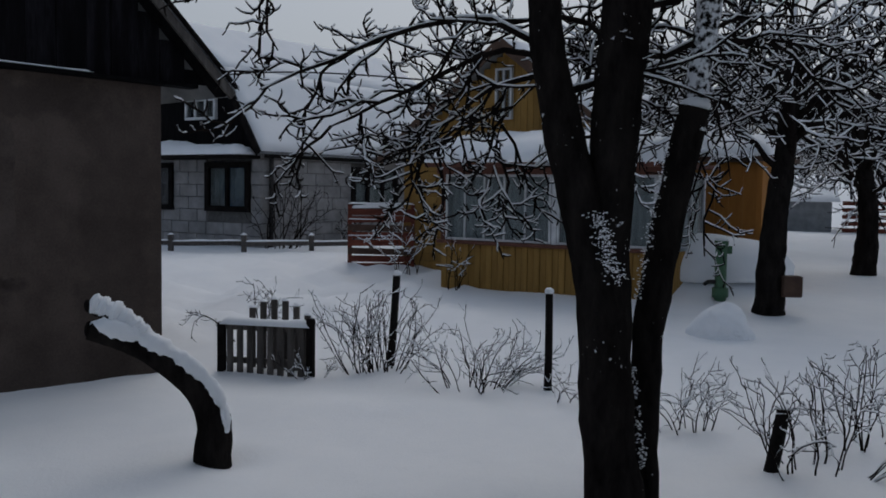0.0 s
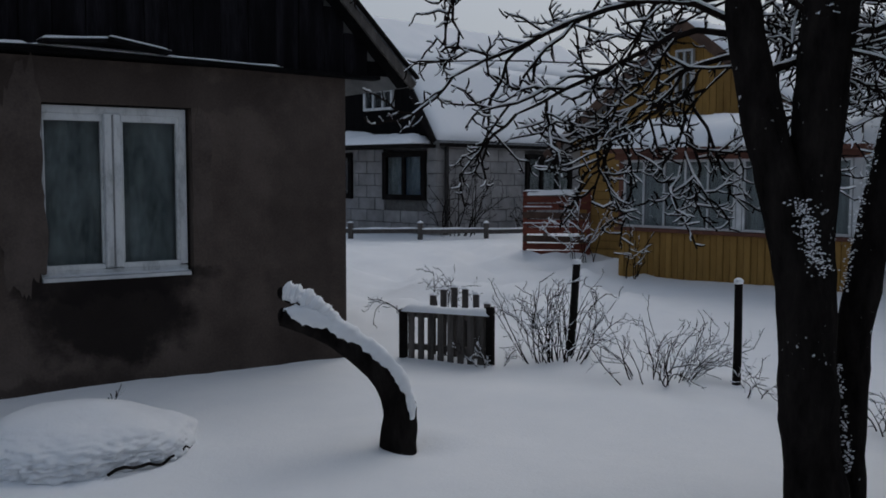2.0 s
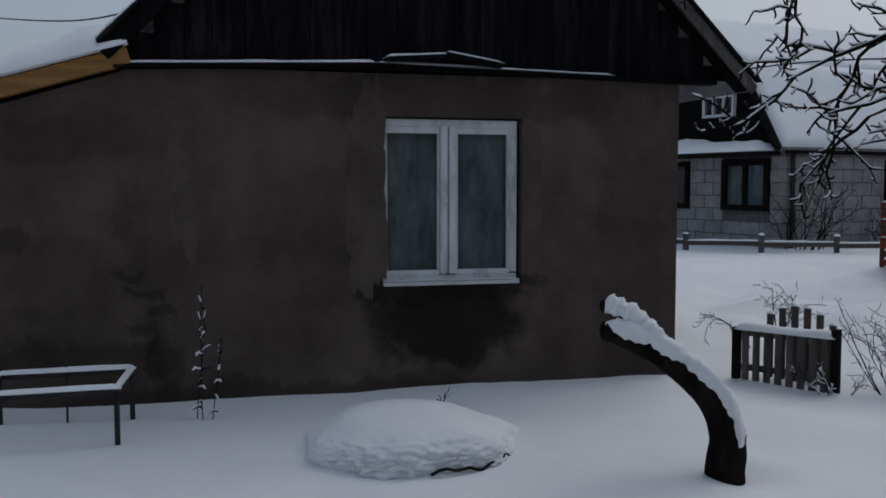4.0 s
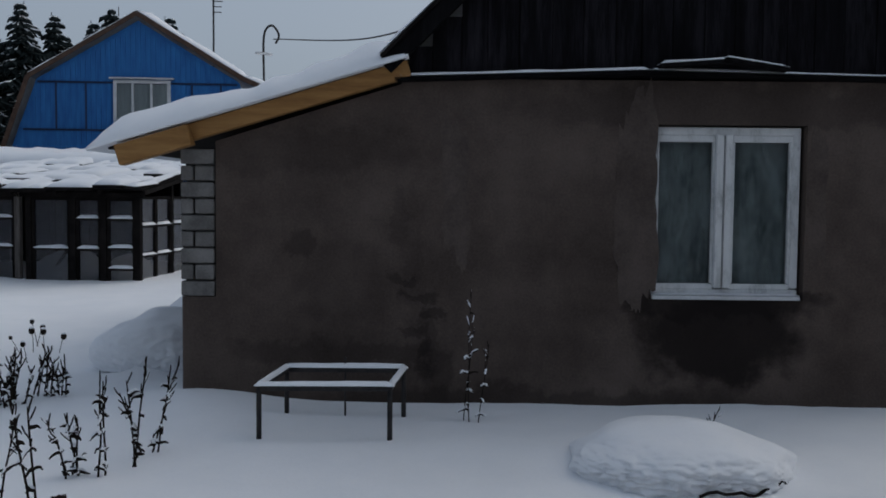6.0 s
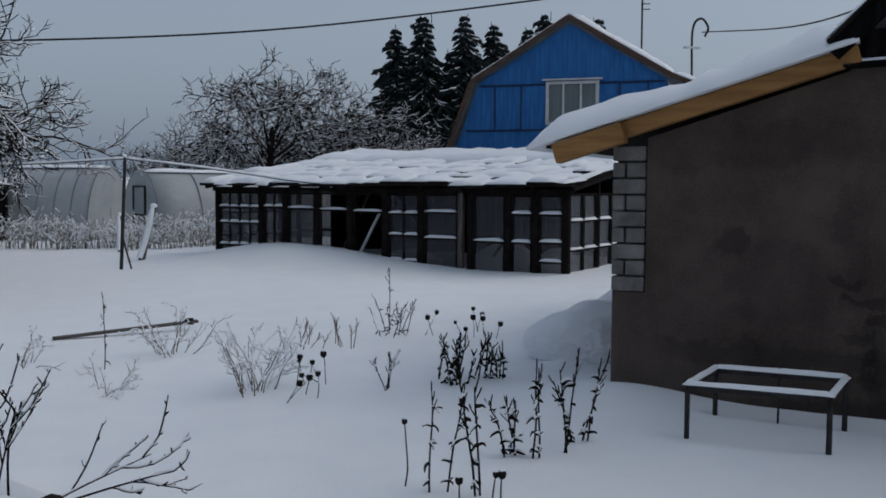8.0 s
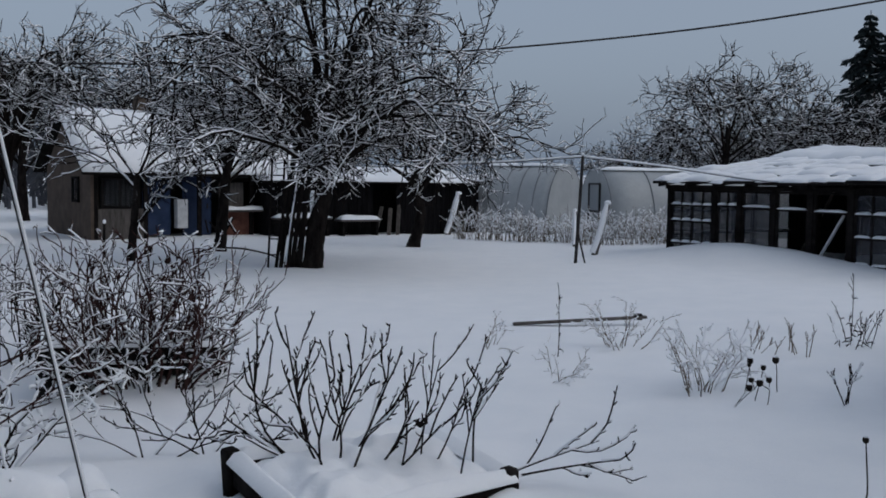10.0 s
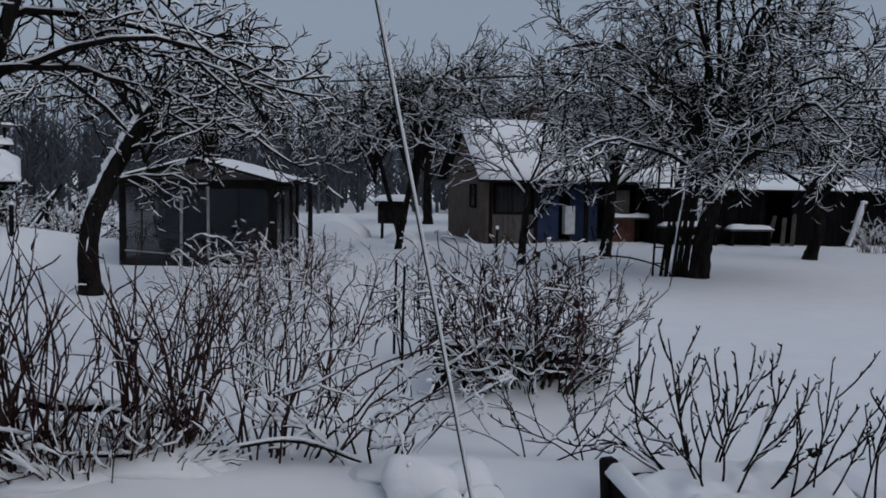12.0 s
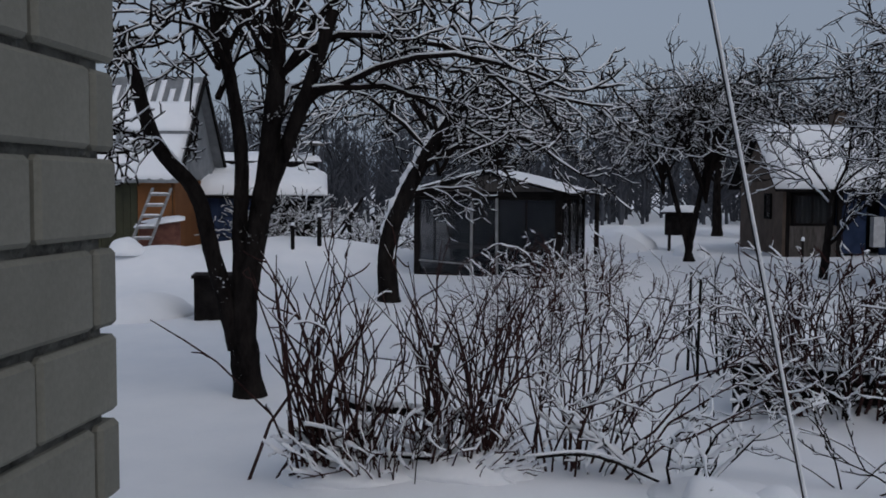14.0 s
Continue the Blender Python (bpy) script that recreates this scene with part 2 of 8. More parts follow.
GLASS = glass_material("window_glass", (0.02, 0.025, 0.03), 0.06, 0.3)
DIRTYGLASS = glass_material("dirty_glass", (0.012, 0.014, 0.017), 0.2, 0.4)
SASHGLASS = glass_material("dusty_sash_glass", (0.036, 0.04, 0.052), 0.22, 0.48)
HUTGLASS = glass_material("dim_blue_glass", (0.011, 0.014, 0.021), 0.2, 0.4)
POLY = glass_material("cloudy_polycarbonate", (0.4, 0.43, 0.45), 0.35, 0.72)


# ---- mesh tools ----
def part(name, bm, mat, parent=None, label=""):
    """Links a bmesh (or finished mesh) as one object under a thing or a part."""
    if isinstance(bm, bmesh.types.BMesh):
        me = bpy.data.meshes.new(name)
        bmesh.ops.recalc_face_normals(bm, faces=bm.faces)
        bm.to_mesh(me)
        bm.free()
    else:
        me = bm
    if mat:
        me.materials.clear()
        me.materials.append(mat)
    ob = new(name, me)
    ob.parent = parent
    if label:
        tagged(ob, label)
    return ob


def thing(name, m, label, category, group="", kind=""):
    ob = new(name)
    ob.empty_display_size = 0.2
    ob.matrix_world = m
    return tagged(ob, label, category, group, kind)


def box(bm, c, s, bevel=0.0, m=None):
    """A box about c with the sizes s, turned by m, with softened edges."""
    t = Matrix.Translation(c) @ (m or Matrix()) @ Matrix.Diagonal((*s, 1))
    r = bmesh.ops.create_cube(bm, size=1, matrix=t)
    if bevel:
        edges = list({e for v in r["verts"] for e in v.link_edges})
        bmesh.ops.bevel(bm, geom=edges, offset=bevel, segments=1, affect="EDGES")


def boxes(*items, bevel=0.004):
    bm = bmesh.new()
    for c, s in items:
        box(bm, c, s, min(bevel, min(s) * 0.3))
    return bm


def beam(bm, a, b, w, h, bevel=0.004):
    """A squared timber from a to b, w wide and h high."""
    a, b = Vector(a), Vector(b)
    d = b - a
    q = d.to_track_quat("X", "Z").to_matrix().to_4x4()
    box(bm, (a + b) / 2, (d.length, w, h), min(bevel, w * 0.3, h * 0.3), q)


def beams(*items):
    bm = bmesh.new()
    for it in items:
        beam(bm, *it)
    return bm


def quads(bm, pts):
    return bm.faces.new([bm.verts.new(p) for p in pts])


def prism(bm, outline, axis, a, b):
    """Extrudes an outline of (u, v) from a to b along axis 'x' or 'y'."""
    def p(u, v, w):
        return (w, u, v) if axis == "x" else (u, w, v)
    front = [bm.verts.new(p(u, v, a)) for u, v in outline]
    back = [bm.verts.new(p(u, v, b)) for u, v in outline]
    bm.faces.new(front)
    bm.faces.new(back[::-1])
    k = len(outline)
    for i in range(k):
        bm.faces.new((front[i], back[i], back[(i + 1) % k], front[(i + 1) % k]))


def tubes(lines, radii, sides=5, cap=True):
    """Tubes round polylines: lines (N, K, 3), radii (N, K). Returns vertices and quads."""
    p, r = np.asarray(lines, float), np.asarray(radii, float)
    n, k = r.shape
    t = np.gradient(p, axis=1)
    t /= np.linalg.norm(t, axis=2, keepdims=True) + 1e-9
    ref = np.where((np.abs(t[:, :1, 2]) > 0.7)[..., None], np.array([1.0, 0, 0]), np.array([0, 0, 1.0]))
    u = np.cross(t, np.broadcast_to(ref, t.shape))
    u /= np.linalg.norm(u, axis=2, keepdims=True) + 1e-9
    v = np.cross(t, u)
    a = np.arange(sides) * 2 * np.pi / sides
    ring = p[:, :, None] + r[:, :, None, None] * (np.cos(a)[:, None] * u[:, :, None] + np.sin(a)[:, None] * v[:, :, None])
    verts = ring.reshape(-1, 3)
    i, j, s = np.meshgrid(np.arange(n), np.arange(k - 1), np.arange(sides), indexing="ij")
    base, s2 = (i * k + j) * sides, (s + 1) % sides
    faces = np.stack([base + s, base + s2, base + sides + s2, base + sides + s], -1).reshape(-1, 4)
    return verts, faces


def tube_mesh(name, groups):
    """One mesh from several (lines, radii, sides)."""
    vs, fs, o = [], [], 0
    for lines, radii, sides in groups:
        if len(lines):
            v, f = tubes(lines, radii, sides)
            vs.append(v)
            fs.append(f + o)
            o += len(v)
    me = bpy.data.meshes.new(name)
    v, f = np.concatenate(vs), np.concatenate(fs)
    me.vertices.add(len(v))
    me.vertices.foreach_set("co", v.ravel())
    me.loops.add(f.size)
    me.loops.foreach_set("vertex_index", f.ravel().astype(np.int32))
    me.polygons.add(len(f))
    me.polygons.foreach_set("loop_start", np.arange(0, f.size, 4, dtype=np.int32))
    me.polygons.foreach_set("use_smooth", np.ones(len(f), bool))
    me.update(calc_edges=True)
    return me


def smooth_line(pts, k):
    """k points evenly along a Catmull-Rom line through pts."""
    p = np.asarray(pts, float)
    q = np.vstack([2 * p[0] - p[1], p, 2 * p[-1] - p[-2]])
    out = []
    for x in np.linspace(0, len(p) - 1 - 1e-6, k):
        i, f = int(x), x - int(x)
        a, b, c, d = q[i:i + 4]
        out.append(0.5 * (2 * b + (c - a) * f + (2 * a - 5 * b + 4 * c - d) * f * f + (3 * b - a - 3 * c + d) * f ** 3))
    return np.array(out)


def rod(name, pts, r, mat, parent=None, sides=6, k=0, label=""):
    p = smooth_line(pts, k) if k else np.asarray(pts, float)
    rr = np.linspace(r[0], r[1], len(p)) if isinstance(r, tuple) else np.full(len(p), r)
    e0, e1 = p[0] - (p[1] - p[0]) * 1e-3, p[-1] + (p[-1] - p[-2]) * 1e-3
    p = np.vstack([e0, p, e1])
    rr = np.concatenate([[1e-4], rr, [1e-4]])
    return part(name, tube_mesh(name, [(p[None], rr[None], sides)]), mat, parent, label)


def height(x, y):
    """The lie of the snow."""
    def s(a, b, v):
        u = min(1.0, max(0.0, (v - a) / (b - a)))
        return u * u * (3 - 2 * u)
    def bump(cx, cy, rx, ry, h, turn=0.0):
        c, n = math.cos(turn), math.sin(turn)
        dx, dy = x - cx, y - cy
        return h * math.exp(-(((dx * c + dy * n) / rx) ** 2) - ((-dx * n + dy * c) / ry) ** 2)
    z = 0.13 * s(-1, 3.5, y) + 0.014 * max(0, y - 6)
    z += bump(-8.38, 5.42, 0.75, 0.85, 0.85, -0.4) + bump(-6.3, 3.75, 0.55, 0.6, 0.1) + bump(-8.0, 4.3, 0.6, 0.5, 0.12) * noise.noise((x * 3.2, y * 3.2, 1.0)) * 2.5      # drift past the cottage's end
    z += bump(-19.7, 3.9, 2.4, 1.0, 0.42, 0.69)     # drift before the old greenhouse
    z += bump(3.6, 13.6, 1.2, 0.9, 0.45)            # heap behind the pump
    z += bump(-12.5, -17.6, 3.4, 1.3, 0.68, 2.5)    # heap before the far sheds
    z += bump(-9.0, -17.0, 1.7, 0.9, 0.62, 2.5)
    z += bump(-0.2, 6.6, 2.2, 0.5, 0.05) + bump(-3.15, 5.0, 0.8, 0.5, 0.09, 0.66)
    z += bump(-5.02, -0.88, 0.95, 0.9, 0.21, -0.95) + bump(-5.05, -0.9, 0.8, 0.8, 0.16) * noise.noise((x * 4, y * 4, 5.0))           # snow in the raised beds
    z += bump(-3.8, -3.8, 0.9, 0.5, 0.1, 2.4) + bump(-7.2, -3.0, 0.9, 0.5, 0.14, 2.0)
    z += bump(-1.2, 5.35, 0.6, 0.5, 0.05) - bump(-1.12, 5.26, 0.22, 0.18, 0.08)          # hollow round the dead trunk
    if -6 < x < 1 and 8.5 < y < 20:                 # old tracks between the houses
        z += (0.05 + 0.2 * noise.noise((x * 1.5, y * 1.5, 11.0)) + 0.12 * noise.noise((x * 3.6, y * 3.6, 2.0))) * s(8.5, 11, y) * s(20, 17, y) * s(1, 0, x) * s(-6, -4.5, x)
    r = math.hypot(x, y)
    if r > 60:
        z += 0.012 * (r - 60) * s(60, 140, r)
    f = s(0.4, 2.0, r)
    z += f * (0.05 * noise.noise((x * 0.35, y * 0.35, 0.0)) + 0.022 * noise.noise((x * 1.3, y * 1.3, 3.0)) + 0.008 * noise.noise((x * 4.5, y * 4.5, 7.0)))
    return z


def on(x, y, dz=0.0):
    return Vector((x, y, height(x, y) + dz))


# ---- ground ----
def build_ground():
    rings = [0.0] + [0.35 * 1.028 ** i for i in range(257)]
    n = 420
    verts, faces = [(0, 0, height(0, 0))], []
    for r in rings[1:]:
        for j in range(n):
            a = 2 * math.pi * j / n
            x, y = r * math.cos(a), r * math.sin(a)
            verts.append((x, y, height(x, y)))
    for j in range(n):
        faces.append((0, 1 + j, 1 + (j + 1) % n))
    for i in range(len(rings) - 2):
        b = 1 + i * n
        for j in range(n):
            k = (j + 1) % n
            faces.append((b + j, b + n + j, b + n + k, b + k))
    me = bpy.data.meshes.new("ground")
    me.from_pydata(verts, [], faces)
    me.polygons.foreach_set("use_smooth", np.ones(len(me.polygons), bool))
    tagged(part("ground", me, SNOW), "garden ground under deep undisturbed snow", "snow ground", kind="structure")


build_ground()


# ---- shared pieces of buildings ----
def snow_slab(bm, a, b, c, d, t, seed=0, nu=14, nv=8, blunt=0.5):
    """A lumpy blanket of snow over the roof a-b-c-d, t thick, rounded at its edges."""
    a, b, c, d = map(Vector, (a, b, c, d))
    nrm = (b - a).cross(d - a).normalized()
    if nrm.z < 0:
        nrm = -nrm
    top, low = [], []
    for j in range(nv + 1):
        rt, rl = [], []
        for i in range(nu + 1):
            u, v = i / nu, j / nv
            p = (a * (1 - u) + b * u) * (1 - v) + (d * (1 - u) + c * u) * v
            e = min(u, 1 - u) * (b - a).length, min(v, 1 - v) * (d - a).length
            k = min(1.0, (min(e) / (t * 1.2)) ** blunt) if min(e) > 0 else 0.12
            h = t * k * (1 + 0.35 * noise.noise((p.x * 1.7 + seed, p.y * 1.7, p.z)) + 0.2 * noise.noise((p.x * 5 + seed, p.y * 5, p.z * 2)))
            rt.append(bm.verts.new(p + nrm * max(h, t * 0.1)))
            rl.append(bm.verts.new(p + nrm * 0.002))
        top.append(rt)
        low.append(rl)
    for j in range(nv):
        for i in range(nu):
            f = bm.faces.new((top[j][i], top[j][i + 1], top[j + 1][i + 1], top[j + 1][i]))
            f.smooth = True
            bm.faces.new((low[j][i], low[j + 1][i], low[j + 1][i + 1], low[j][i + 1]))
    rim = [(0, i) for i in range(nu)] + [(j, nu) for j in range(nv)] + [(nv, i) for i in range(nu, 0, -1)] + [(j, 0) for j in range(nv, 0, -1)]
    for q, (j, i) in enumerate(rim):
        j2, i2 = rim[(q + 1) % len(rim)]
        f = bm.faces.new((top[j][i], low[j][i], low[j2][i2], top[j2][i2]))
        f.smooth = True


def wall_with_holes(bm, x0, x1, z0, z1, holes, y0, y1):
    """A wall in the xz plane between y0 and y1, one connected body, cut through by holes (x0, x1, z0, z1)."""
    xs = sorted({x0, x1, *[h[0] for h in holes], *[h[1] for h in holes]})
    zs = sorted({z0, z1, *[h[2] for h in holes], *[h[3] for h in holes]})
    vert = {}

    def v(i, k, y):
        if (i, k, y) not in vert:
            vert[i, k, y] = bm.verts.new((xs[i], y, zs[k]))
        return vert[i, k, y]

    def solid(i, k):
        if not (0 <= i < len(xs) - 1 and 0 <= k < len(zs) - 1):
            return False
        mx, mz = (xs[i] + xs[i + 1]) / 2, (zs[k] + zs[k + 1]) / 2
        return not any(h[0] < mx < h[1] and h[2] < mz < h[3] for h in holes)

    for i in range(len(xs) - 1):
        for k in range(len(zs) - 1):
            if solid(i, k):
                for y in (y0, y1):
                    bm.faces.new((v(i, k, y), v(i + 1, k, y), v(i + 1, k + 1, y), v(i, k + 1, y)))
                for di, dk, (a, b) in ((-1, 0, ((i, k), (i, k + 1))), (1, 0, ((i + 1, k), (i + 1, k + 1))), (0, -1, ((i, k), (i + 1, k))), (0, 1, ((i, k + 1), (i + 1, k + 1)))):
                    if not solid(i + di, k + dk):
                        bm.faces.new((v(*a, y0), v(*b, y0), v(*b, y1), v(*a, y1)))


FOGGED = material("dingy_net", (0.12, 0.16, 0.155), (0.6, 0.7, 0.69), 2.2, 0.9, 0.2, 14, stretch=(2.2, 1, 0.8))


def window(parent, x0, x1, z0, z1, y, frame_mat, mullions=(), bars=(), fw=0.06, depth=0.07, glass=None, back=None, back_mat=None, m=None, name="window", wave=0.02):
    """A framed window in the xz plane: frame, mullions, panes, with something behind them. m turns it in its parent."""
    w = new(name)
    w.parent = parent
    w.matrix_local = m or Matrix()
    xs = [x0 + fw, *mullions, x1 - fw]
    bm = bmesh.new()
    for c, s in ((((x0 + x1) / 2, y, z1 - fw / 2), (x1 - x0, depth, fw)), (((x0 + x1) / 2, y, z0 + fw / 2), (x1 - x0, depth, fw)),
                 ((x0 + fw / 2, y, (z0 + z1) / 2), (fw, depth, z1 - z0 - 2 * fw)), ((x1 - fw / 2, y, (z0 + z1) / 2), (fw, depth, z1 - z0 - 2 * fw))):
        box(bm, c, s, 0.006)
    part("window_frame", bm, frame_mat, w)
    for q in mullions:
        part("mullion", boxes(((q, y, (z0 + z1) / 2), (fw * 0.7, depth * 0.9, z1 - z0 - 2 * fw))), frame_mat, w)
    for q in bars:
        part("glazing_bar", boxes((((x0 + x1) / 2, y, q), (x1 - x0 - 2 * fw, depth * 0.7, fw * 0.5))), frame_mat, w)
    for a, b in zip(xs, xs[1:]):
        pane = part("pane", boxes((((a + b) / 2, y, (z0 + z1) / 2), (b - a, 0.006, z1 - z0 - 2 * fw)), bevel=0), glass or GLASS, w)
        pane.visible_shadow = False
    if back is not None:
        bm = bmesh.new()
        k = max(8, int((x1 - x0) * 24))
        for i in range(k):
            xa, xb = x0 + (x1 - x0) * i / k, x0 + (x1 - x0) * (i + 1) / k
            ya, yb = y + back + wave * math.sin(i * 1.9), y + back + wave * math.sin((i + 1) * 1.9)
            quads(bm, ((xa, ya, z0), (xb, yb, z0), (xb, yb, z1), (xa, ya, z1)))
        part("curtain" if (back_mat or CURTAIN) is CURTAIN else "backing", bm, back_mat or CURTAIN, w)
    return w


# ---- the plastered cottage ----
def blob_patch(bm, cx, cz, rx, rz, y, seed, thick=0.004, n=70):
    """A thin stain or skim of plaster with a wandering outline, in the xz plane."""
    pts = []
    for i in range(n):
        a = 2 * math.pi * i / n
        k = (abs(math.cos(a)) ** 4 + abs(math.sin(a)) ** 4) ** -0.25 * (1 + 0.35 * noise.noise((math.cos(a) * 1.5 + seed, math.sin(a) * 1.5, seed)) + 0.22 * noise.noise((math.cos(a) * 6, math.sin(a) * 6 + seed, 2.0)))
        pts.append((cx + rx * k * math.cos(a), cz + rz * k * math.sin(a)))
    prism(bm, pts, "y", y - thick, y + 0.01)


def build_cottage():
    a = radians(45)
    c = thing("cottage", pose(-7.2 * math.sin(a), 7.2 * math.cos(a), 0, 0, 0, 45), "small cottage with stained grey-brown plaster and a dark board gable", "house")
    wx0, wx1, wz0, wz1 = 1.56, 2.65, 0.97, 2.21
    bm = bmesh.new()
    wall_with_holes(bm, -1.67, 4.02, -0.3, 2.54, [(wx0 - 0.008, wx1 + 0.025, wz0 - 0.035, wz1 + 0.012), (-1.67, -0.3, 2.06, 2.54)], 0, 0.3)
    part("wall", bm, PLASTER, c)
    bm = bmesh.new()
    prism(bm, [(-1.67, 2.06), (-0.3, 2.06), (-0.3, 2.5), (-1.67, 2.07)], "y", 0, 0.3)
    part("wall", bm, PLASTER, c)
    part("wall", boxes(((-1.795, 0.15, 0.31), (0.25, 0.3, 1.22)), bevel=0), PLASTER, c)
    for ctr, s in (((3.87, 3.2, 1.1), (0.3, 5.8, 2.84)), ((-1.77, 3.2, 0.85), (0.3, 5.8, 2.3)), ((1.1, 6.2, 1.1), (5.8, 0.3, 2.84)), ((1.1, 3.2, 0.1), (5.4, 5.6, 0.1))):
        part("wall", boxes((ctr, s), bevel=0), PATCH, c)
    # stains and mended places
    for i, (sx, sz, rx, rz) in enumerate(((1.44, 1.62, 0.15, 0.72), (2.76, 1.7, 0.07, 0.5), (0.1, 1.75, 0.1, 0.5))):
        bm = bmesh.new()
        blob_patch(bm, sx, sz, rx, rz, 0, 7.7 * i + 1, 0.003 + 0.0006 * i)
        part("plaster_patch", bm, PATCH, c, "paler patch of newer plaster")
    # reveal of the window and its worn double frame
    w = new("window")
    w.parent = c
    zm, zh = (wz0 + wz1) / 2, wz1 - wz0
    bm = bmesh.new()
    for cc, ss in ((((wx0 + wx1) / 2, 0.1, wz1 - 0.03), (wx1 - wx0, 0.08, 0.06)), (((wx0 + wx1) / 2, 0.1, wz0 + 0.02), (wx1 - wx0, 0.08, 0.04)), ((wx0 + 0.015, 0.1, zm), (0.03, 0.08, zh - 0.1)), ((wx1 - 0.03, 0.1, zm), (0.06, 0.08, zh - 0.1))):
        box(bm, cc, ss, 0.006)
    part("window_frame", bm, OLDWHITE, w)
    for xa, xb, lw in ((wx0 + 0.03, 2.02, 0.018), (2.145, wx1 - 0.06, 0.022)):
        bm = bmesh.new()
        for cc, ss in ((((xa + xb) / 2, 0.085, wz1 - 0.085), (xb - xa, 0.05, 0.05)), (((xa + xb) / 2, 0.085, wz0 + 0.06), (xb - xa, 0.05, 0.04)), ((xa + lw / 2, 0.085, zm - 0.012), (lw, 0.05, zh - 0.19)), ((xb - lw / 2, 0.085, zm - 0.012), (lw, 0.05, zh - 0.19))):
            box(bm, cc, ss, 0.005)
        sh = part("sash", bm, OLDWHITE, w)
        pane = part("pane", boxes((((xa + xb) / 2, 0.09, zm), (xb - xa - 0.02, 0.005, zh - 0.15)), bevel=0), GLASS, sh)
        pane.visible_shadow = False
        bm = bmesh.new()
        k = 40
        cols = []
        for i in range(k + 1):
            u = i / k
            fold = 0.014 * math.sin(u * 19 + 2 * noise.noise((u * 3, xa, 0))) + 0.02 * noise.noise((u * 4, xa * 3, 1.0))
            cols.append([bm.verts.new((xa + (xb - xa) * u, 0.16 + fold * (1 - 0.6 * z) + 0.01 * noise.noise((u * 5, z * 4, xa)), wz0 + zh * z)) for z in [j / 14 for j in range(15)]])
        for p, q in zip(cols, cols[1:]):
            for j in range(14):
                bm.faces.new((p[j], q[j], q[j + 1], p[j + 1])).smooth = True
        part("curtain", bm, FOGGED, w, "dingy net curtain behind the glass")
    for xa in (2.05, 2.115):
        part("mullion", boxes(((xa, 0.075, zm), (0.062, 0.09, zh - 0.1)), bevel=0.008), OLDWHITE, w)
    part("putty_bead", boxes(((2.0825, 0.07, zm), (0.012, 0.09, zh - 0.12))), WEATHERED, w)
    part("window_sill", boxes((((wx0 + wx1) / 2, 0.04, wz0 - 0.018), (wx1 - wx0, 0.11, 0.03))), WHITEPAINT, c, "white sill with a little snow")
    bm = bmesh.new()
    snow_slab(bm, (wx0, -0.012, wz0), (wx1, -0.012, wz0), (wx1, 0.045, wz0), (wx0, 0.045, wz0), 0.012, 4, 20, 3)
    part("snow", bm, SNOW, c)
    # the block pier at the end
    z, k = 0.925, 0
    while z < 1.93:
        cells = [(-1.925, -1.68)] if k % 2 == 0 else [(-1.925, -1.835), (-1.82, -1.68)]
        for xa, xb in cells:
            part("block", boxes((((xa + xb) / 2, 0.06 + 0.006 * random.random(), z + 0.055), (xb - xa, 0.16, 0.108)), bevel=0.008), OLDBLOCK, c)
        z, k = z + 0.122, k + 1
    part("mortar_bed", boxes(((-1.8, 0.19, 1.45), (0.22, 0.24, 1.06))), MORTAR, c)
    # gable of dark boards
    cx, ez, run = 2.03, 2.5, 2.54
    x = -0.3
    i = 0
    while x < 4.36:
        wd = 0.17 + 0.07 * random.random()
        xm = x + wd / 2
        top = ez + run - abs(xm - cx) - 0.05
        if top > 2.62:
            part("board", boxes(((xm, 0.0 + 0.006 * (i % 2), (2.56 + top) / 2), (wd - 0.004, 0.025, top - 2.56)), bevel=0.003), GABLEWOOD, c)
        x, i = x + wd, i + 1
    bm = bmesh.new()
    prism(bm, [(-0.3, 2.55), (4.36, 2.55), (cx, ez + run - 0.08)], "y", 0.03, 0.12)
    part("gable_backing", bm, DARKWOOD, c)
    # ledge over the wall with its strip of snow and the loose boards
    part("ledge", beams(((-0.35, -0.05, 2.525), (1.4, -0.05, 2.585), 0.14, 0.03), ((1.4, -0.05, 2.585), (4.3, -0.05, 2.53), 0.14, 0.03)), DARKWOOD, c)
    bm = bmesh.new()
    snow_slab(bm, (-0.3, -0.12, 2.545), (1.5, -0.12, 2.605), (1.5, 0.0, 2.605), (-0.3, 0.0, 2.545), 0.022, 1, 40, 3)
    snow_slab(bm, (1.5, -0.12, 2.605), (3.4, -0.12, 2.565), (3.4, 0.0, 2.565), (1.5, 0.0, 2.605), 0.02, 2, 40, 3)
    part("snow", bm, SNOW, c)
    for p, q in (((1.55, -0.13, 2.625), (2.12, -0.13, 2.665)), ((2.0, -0.16, 2.67), (2.45, -0.16, 2.6))):
        b = part("loose_board", beams((p, q, 0.16, 0.025)), DARKWOOD, c, "loose board tipped up on the ledge")
        bm = bmesh.new()
        d = Vector((0, 0.08, 0.014))
        p, q = Vector(p) + Vector((0, 0, 0.014)), Vector(q) + Vector((0, 0, 0.014))
        o = Vector((0, 0.08, 0))
        snow_slab(bm, p - o, q - o, q + o, p + o, 0.022, 3, 14, 3)
        part("snow", bm, SNOW, c)
